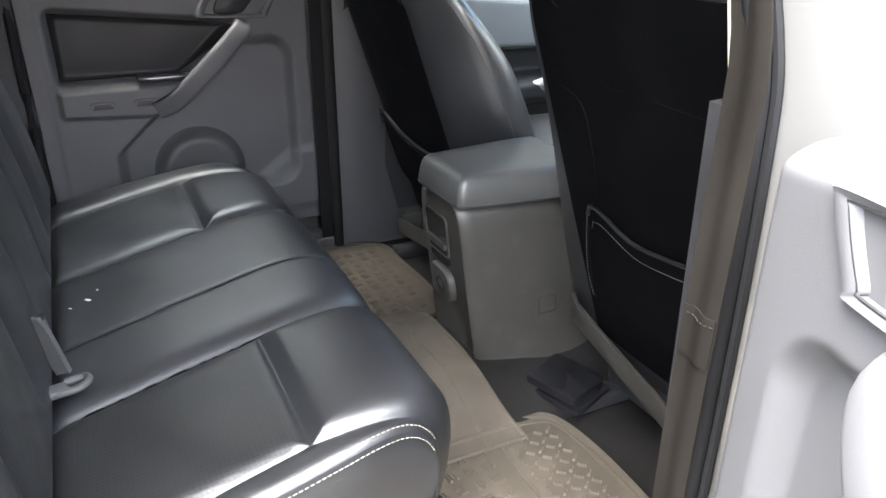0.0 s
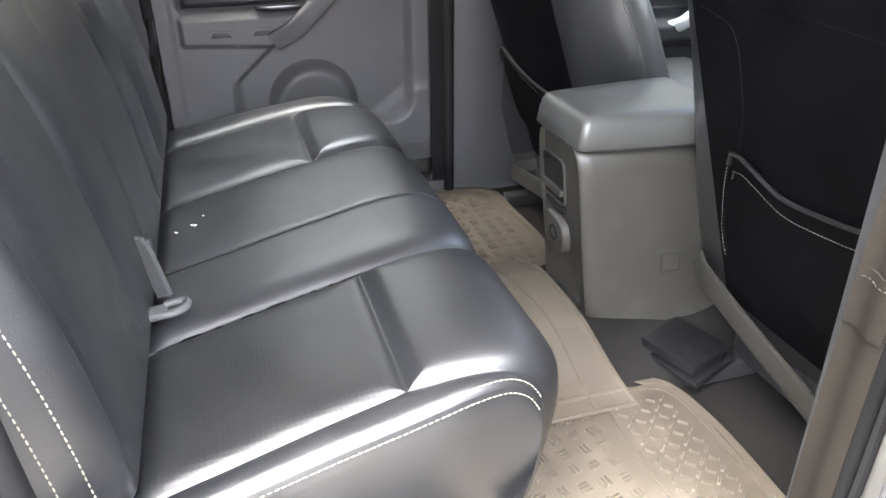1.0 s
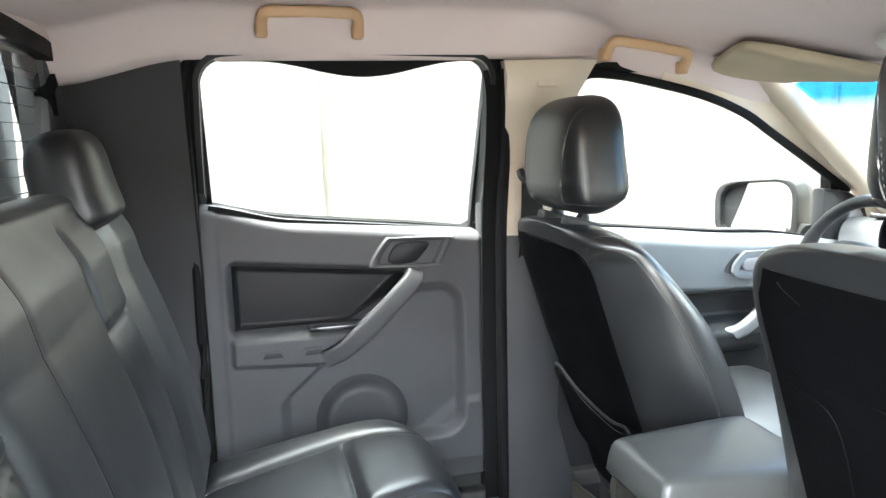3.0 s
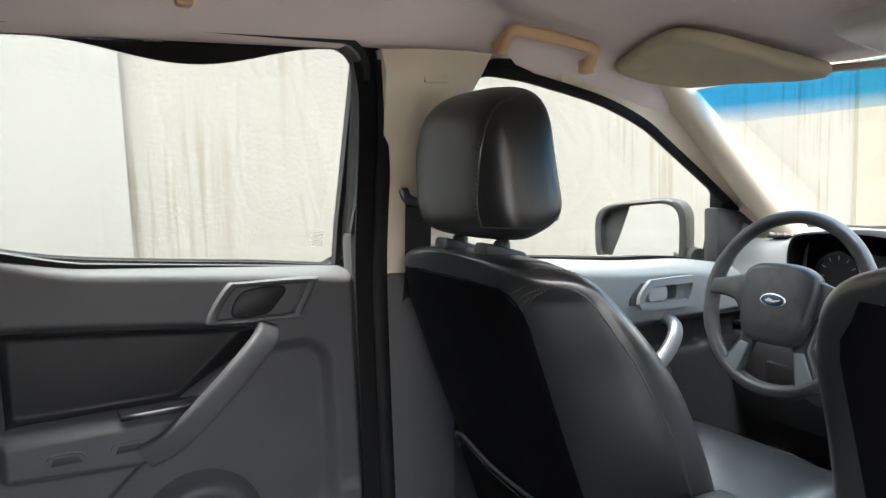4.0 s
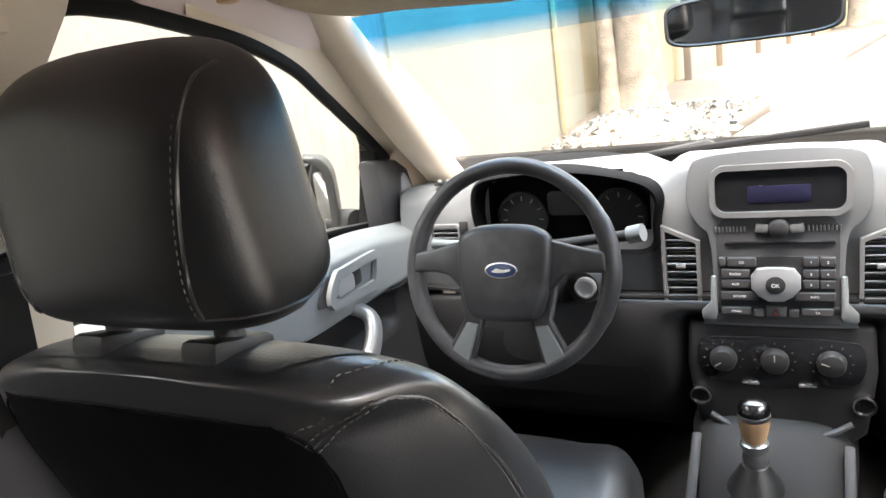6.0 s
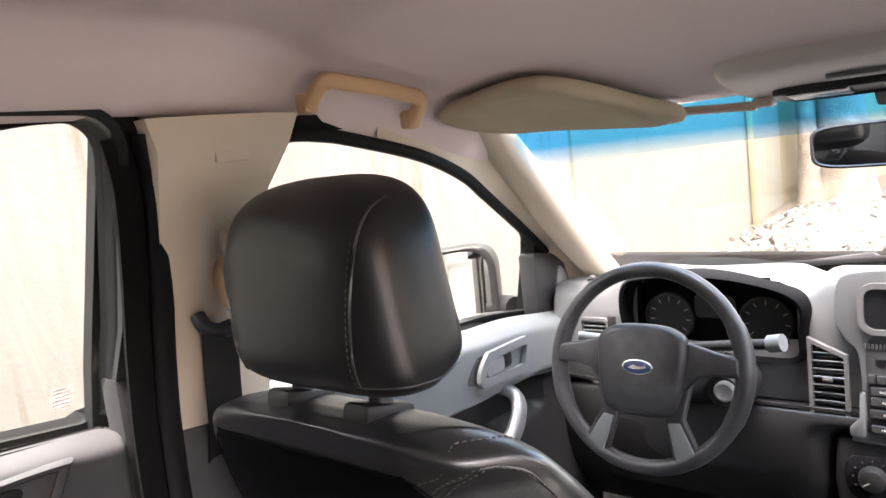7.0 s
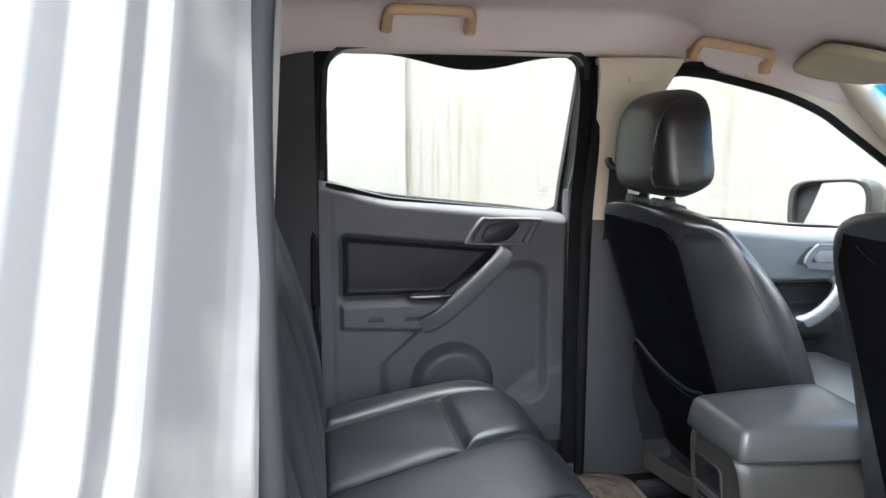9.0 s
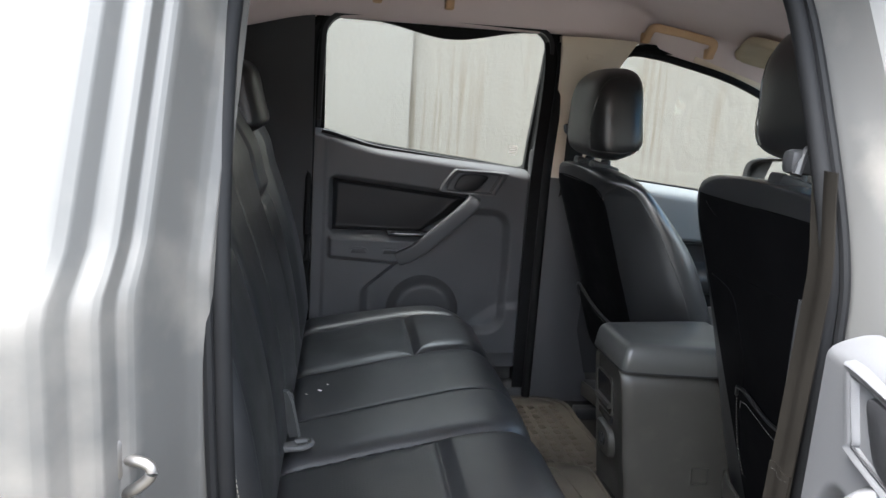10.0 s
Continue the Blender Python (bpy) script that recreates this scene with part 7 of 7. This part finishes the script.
# rubbish heap
BITS = [mat("rubbish_" + n, c, 0.6, vary=0.2, big=8) for n, c in (("grey", (0.17, 0.155, 0.14)), ("white", (0.26, 0.245, 0.22)), ("dark", (0.10, 0.095, 0.09)), ("blue", (0.12, 0.16, 0.18)), ("brown", (0.18, 0.145, 0.11)))]
rnd = random.Random(5)
for m in BITS:
    b = bmesh.new()
    for k in range(420):
        px, py = rnd.uniform(7.2, 13.6), 0
        py = rnd.gauss(1.9, 0.65)
        if py > 3.0 or py < 0.5:
            continue
        h = 0.12 + 0.26 * math.exp(-((px - 10.8) / 2.0) ** 2 - ((py - 2.0) / 0.8) ** 2) * rnd.random()
        s = rnd.uniform(0.025, 0.085)
        q = Euler((rnd.uniform(0, 6), rnd.uniform(0, 6), rnd.uniform(0, 6))).to_matrix()
        vs = [b.verts.new(Vector((px, py, h)) + q @ Vector((s * rnd.uniform(0.4, 1) * a, s * rnd.uniform(0.4, 1) * c, s * 0.35 * d))) for a, c, d in ((-1, -1, 0), (1, -1, 0.4), (1, 1, 0), (-1, 1, -0.3), (0, 0, 1))]
        b.faces.new((vs[0], vs[1], vs[2], vs[3]))
        for i in range(4):
            b.faces.new((vs[i], vs[(i + 1) % 4], vs[4]))
    solo("rubbish_heap", b, m, "scattered rubbish heaped on the pavement", "rubbish", "rubbish", "stuff", smooth=0)
solo("rubbish_mound", loft([[Vector((10.7 + a * k, 1.95 + b * k * 0.75, 0.10 + h)) + Vector((0.1 * noise.noise(Vector((a, b, h)) * 2), 0.1 * noise.noise(Vector((b, a, h + 5)) * 2), 0.06 * noise.noise(Vector((a * 3, b * 3, h))))) for a, b in oval(2.6, 1.25, 40, 2.2)] for h, k in ((0, 1), (0.08, 0.85), (0.17, 0.6), (0.24, 0.3), (0.26, 0.05))]), EARTH, "low mound of earth and ash under the rubbish", "mound", kind="stuff")

# trees
BARK = mat("grey_bark", (0.22, 0.18, 0.14), 0.95, big=4, fine=30, bump=1.0, bdist=0.02, vary=0.3)
LEAF = mat("green_leaves", (0.10, 0.16, 0.045), 0.7, big=3, fine=40, vary=0.45, bump=0)


def tree(x, y, h, r, crown, seed, label, leaves=900, leaf=0.22, low=0.55):
    rnd = random.Random(seed)
    t = thing("tree", label, "tree", (x, y, 0), "street trees")
    b = bmesh.new()
    trunk = smoothed([(x, y, -0.05), (x + 0.03, y, h * 0.2), (x - 0.05, y + 0.05, h * 0.45), (x + 0.05, y, h * 0.7)], 5)
    loft([[p + Vector((a, c, 0)) * (1.25 - 0.85 * i / len(trunk) + 0.5 * math.exp(-i * 0.9)) for a, c in circle(r, 14)] for i, p in enumerate(trunk)], bm=b)
    tips = []
    for k in range(9):
        a = k * 2.4 + rnd.random()
        z0 = h * rnd.uniform(0.38, 0.66)
        e = Vector((x + math.cos(a) * crown * rnd.uniform(0.5, 0.9), y + math.sin(a) * crown * rnd.uniform(0.5, 0.9), z0 + h * rnd.uniform(0.12, 0.4)))
        pts = smoothed([(x, y, z0), ((x + e.x) / 2, (y + e.y) / 2, z0 * 0.4 + e.z * 0.6), e], 4)
        loft([[p + Vector((q[0], q[1], 0)) * (0.42 * (1 - 0.8 * i / len(pts))) for q in circle(r, 8)] for i, p in enumerate(pts)], bm=b)
        tips.append(e)
    part("trunk", b, BARK, t)
    b = bmesh.new()
    clumps = [tip + Vector((rnd.gauss(0, crown * 0.25), rnd.gauss(0, crown * 0.25), rnd.gauss(0, h * 0.06))) for tip in tips for _ in range(5)]
    for k in range(leaves):
        c = rnd.choice(clumps)
        p = c + Vector((rnd.gauss(0, crown * 0.16), rnd.gauss(0, crown * 0.16), rnd.gauss(0, crown * 0.13)))
        p.z = max(p.z, h * low * rnd.uniform(0.85, 1.1))
        q = Euler((rnd.uniform(-1, 1), rnd.uniform(-1, 1), rnd.uniform(0, 6))).to_matrix()
        s = leaf * rnd.uniform(0.6, 1.3)
        vs = [b.verts.new(p + q @ Vector((a * s, c2 * s, d * s))) for a, c2, d in ((-1, 0, 0), (0, -0.45, 0.12), (1, 0, 0), (0, 0.45, 0.12))]
        b.faces.new(vs)
    part("crown", b, LEAF, t, smooth=0)


tree(14.0, 2.55, 6.5, 0.40, 2.6, 3, "grey-barked street tree with drooping green leaves", 2200, 0.20, 0.38)
tree(13.6, 3.0, 6.0, 0.16, 2.0, 4, "slender street tree close to the wall", 900, 0.2, 0.5)
tree(38.0, -2.5, 8.0, 0.35, 4.0, 7, "leafy tree farther down the street", 1600, 0.35, 0.3)
tree(52.0, -9.0, 9.0, 0.4, 5.0, 8, "leafy tree at the end of the street", 1600, 0.45, 0.25)
tree(-24.0, -6.5, 8.0, 0.4, 4.5, 11, "leafy tree across the road behind the truck", 2200, 0.35, 0.25)
tree(-33.0, -1.0, 8.0, 0.4, 4.5, 12, "leafy tree behind the truck by the road", 2200, 0.4, 0.2)
tree(-18.0, 0.3, 5.5, 0.22, 2.2, 21, "leafy tree by the wall behind the truck", 2600, 0.22, 0.15)
tree(-19.0, -11.0, 7.0, 0.35, 4.0, 13, "leafy tree on the far side of the road", 1800, 0.35, 0.25)
# low houses that close the street behind and across
PALE = mat("pale_house_render", (0.55, 0.50, 0.42), 0.9, big=0.6, fine=40, bump=0.3, bdist=0.004, vary=0.12)
TILE = mat("roof_tiles", (0.30, 0.14, 0.09), 0.85, big=2, fine=30, bump=0.6, bdist=0.02, vary=0.25)


def house(x, y, w, d, h, rot, label):
    hs = thing("house", label, "house", (x, y, 0), "street houses")
    m = Matrix.Translation((x, y, 0)) @ Matrix.Rotation(radians(rot), 4, "Z")

    def place(b):
        b.transform(m)
        return b
    part("wall", place(box((0, 0, h / 2), (w, d, h), 0.03)), PALE, hs)
    part("roof", place(loft([[(-w / 2 - 0.4, -d / 2 - 0.4, h), (w / 2 + 0.4, -d / 2 - 0.4, h), (w / 2 + 0.4, d / 2 + 0.4, h), (-w / 2 - 0.4, d / 2 + 0.4, h)], [(-w / 2 + 1, -0.1, h + 1.6), (w / 2 - 1, -0.1, h + 1.6), (w / 2 - 1, 0.1, h + 1.6), (-w / 2 + 1, 0.1, h + 1.6)]])), TILE, hs)
    for k in (-0.3, 0.0, 0.3):
        win = part("window", place(box((w * k, -d / 2 - 0.02, h * 0.55), (1.2, 0.10, 1.1), 0.02)), KERB, hs)
        part("window_pane", place(box((w * k, -d / 2 - 0.06, h * 0.55), (1.0, 0.06, 0.9), 0.01)), GLOSS_BLACK, win)
    return hs


house(-2, -19, 14, 7, 3.4, 180, "low pale house across the road")
house(16, -22, 13, 7, 3.2, 185, "low pale house farther along the road")
house(-45, -5, 12, 8, 3.6, 90, "low pale house at the road's far end")
house(-26, -20, 14, 7, 3.4, 170, "low pale house behind the trees")
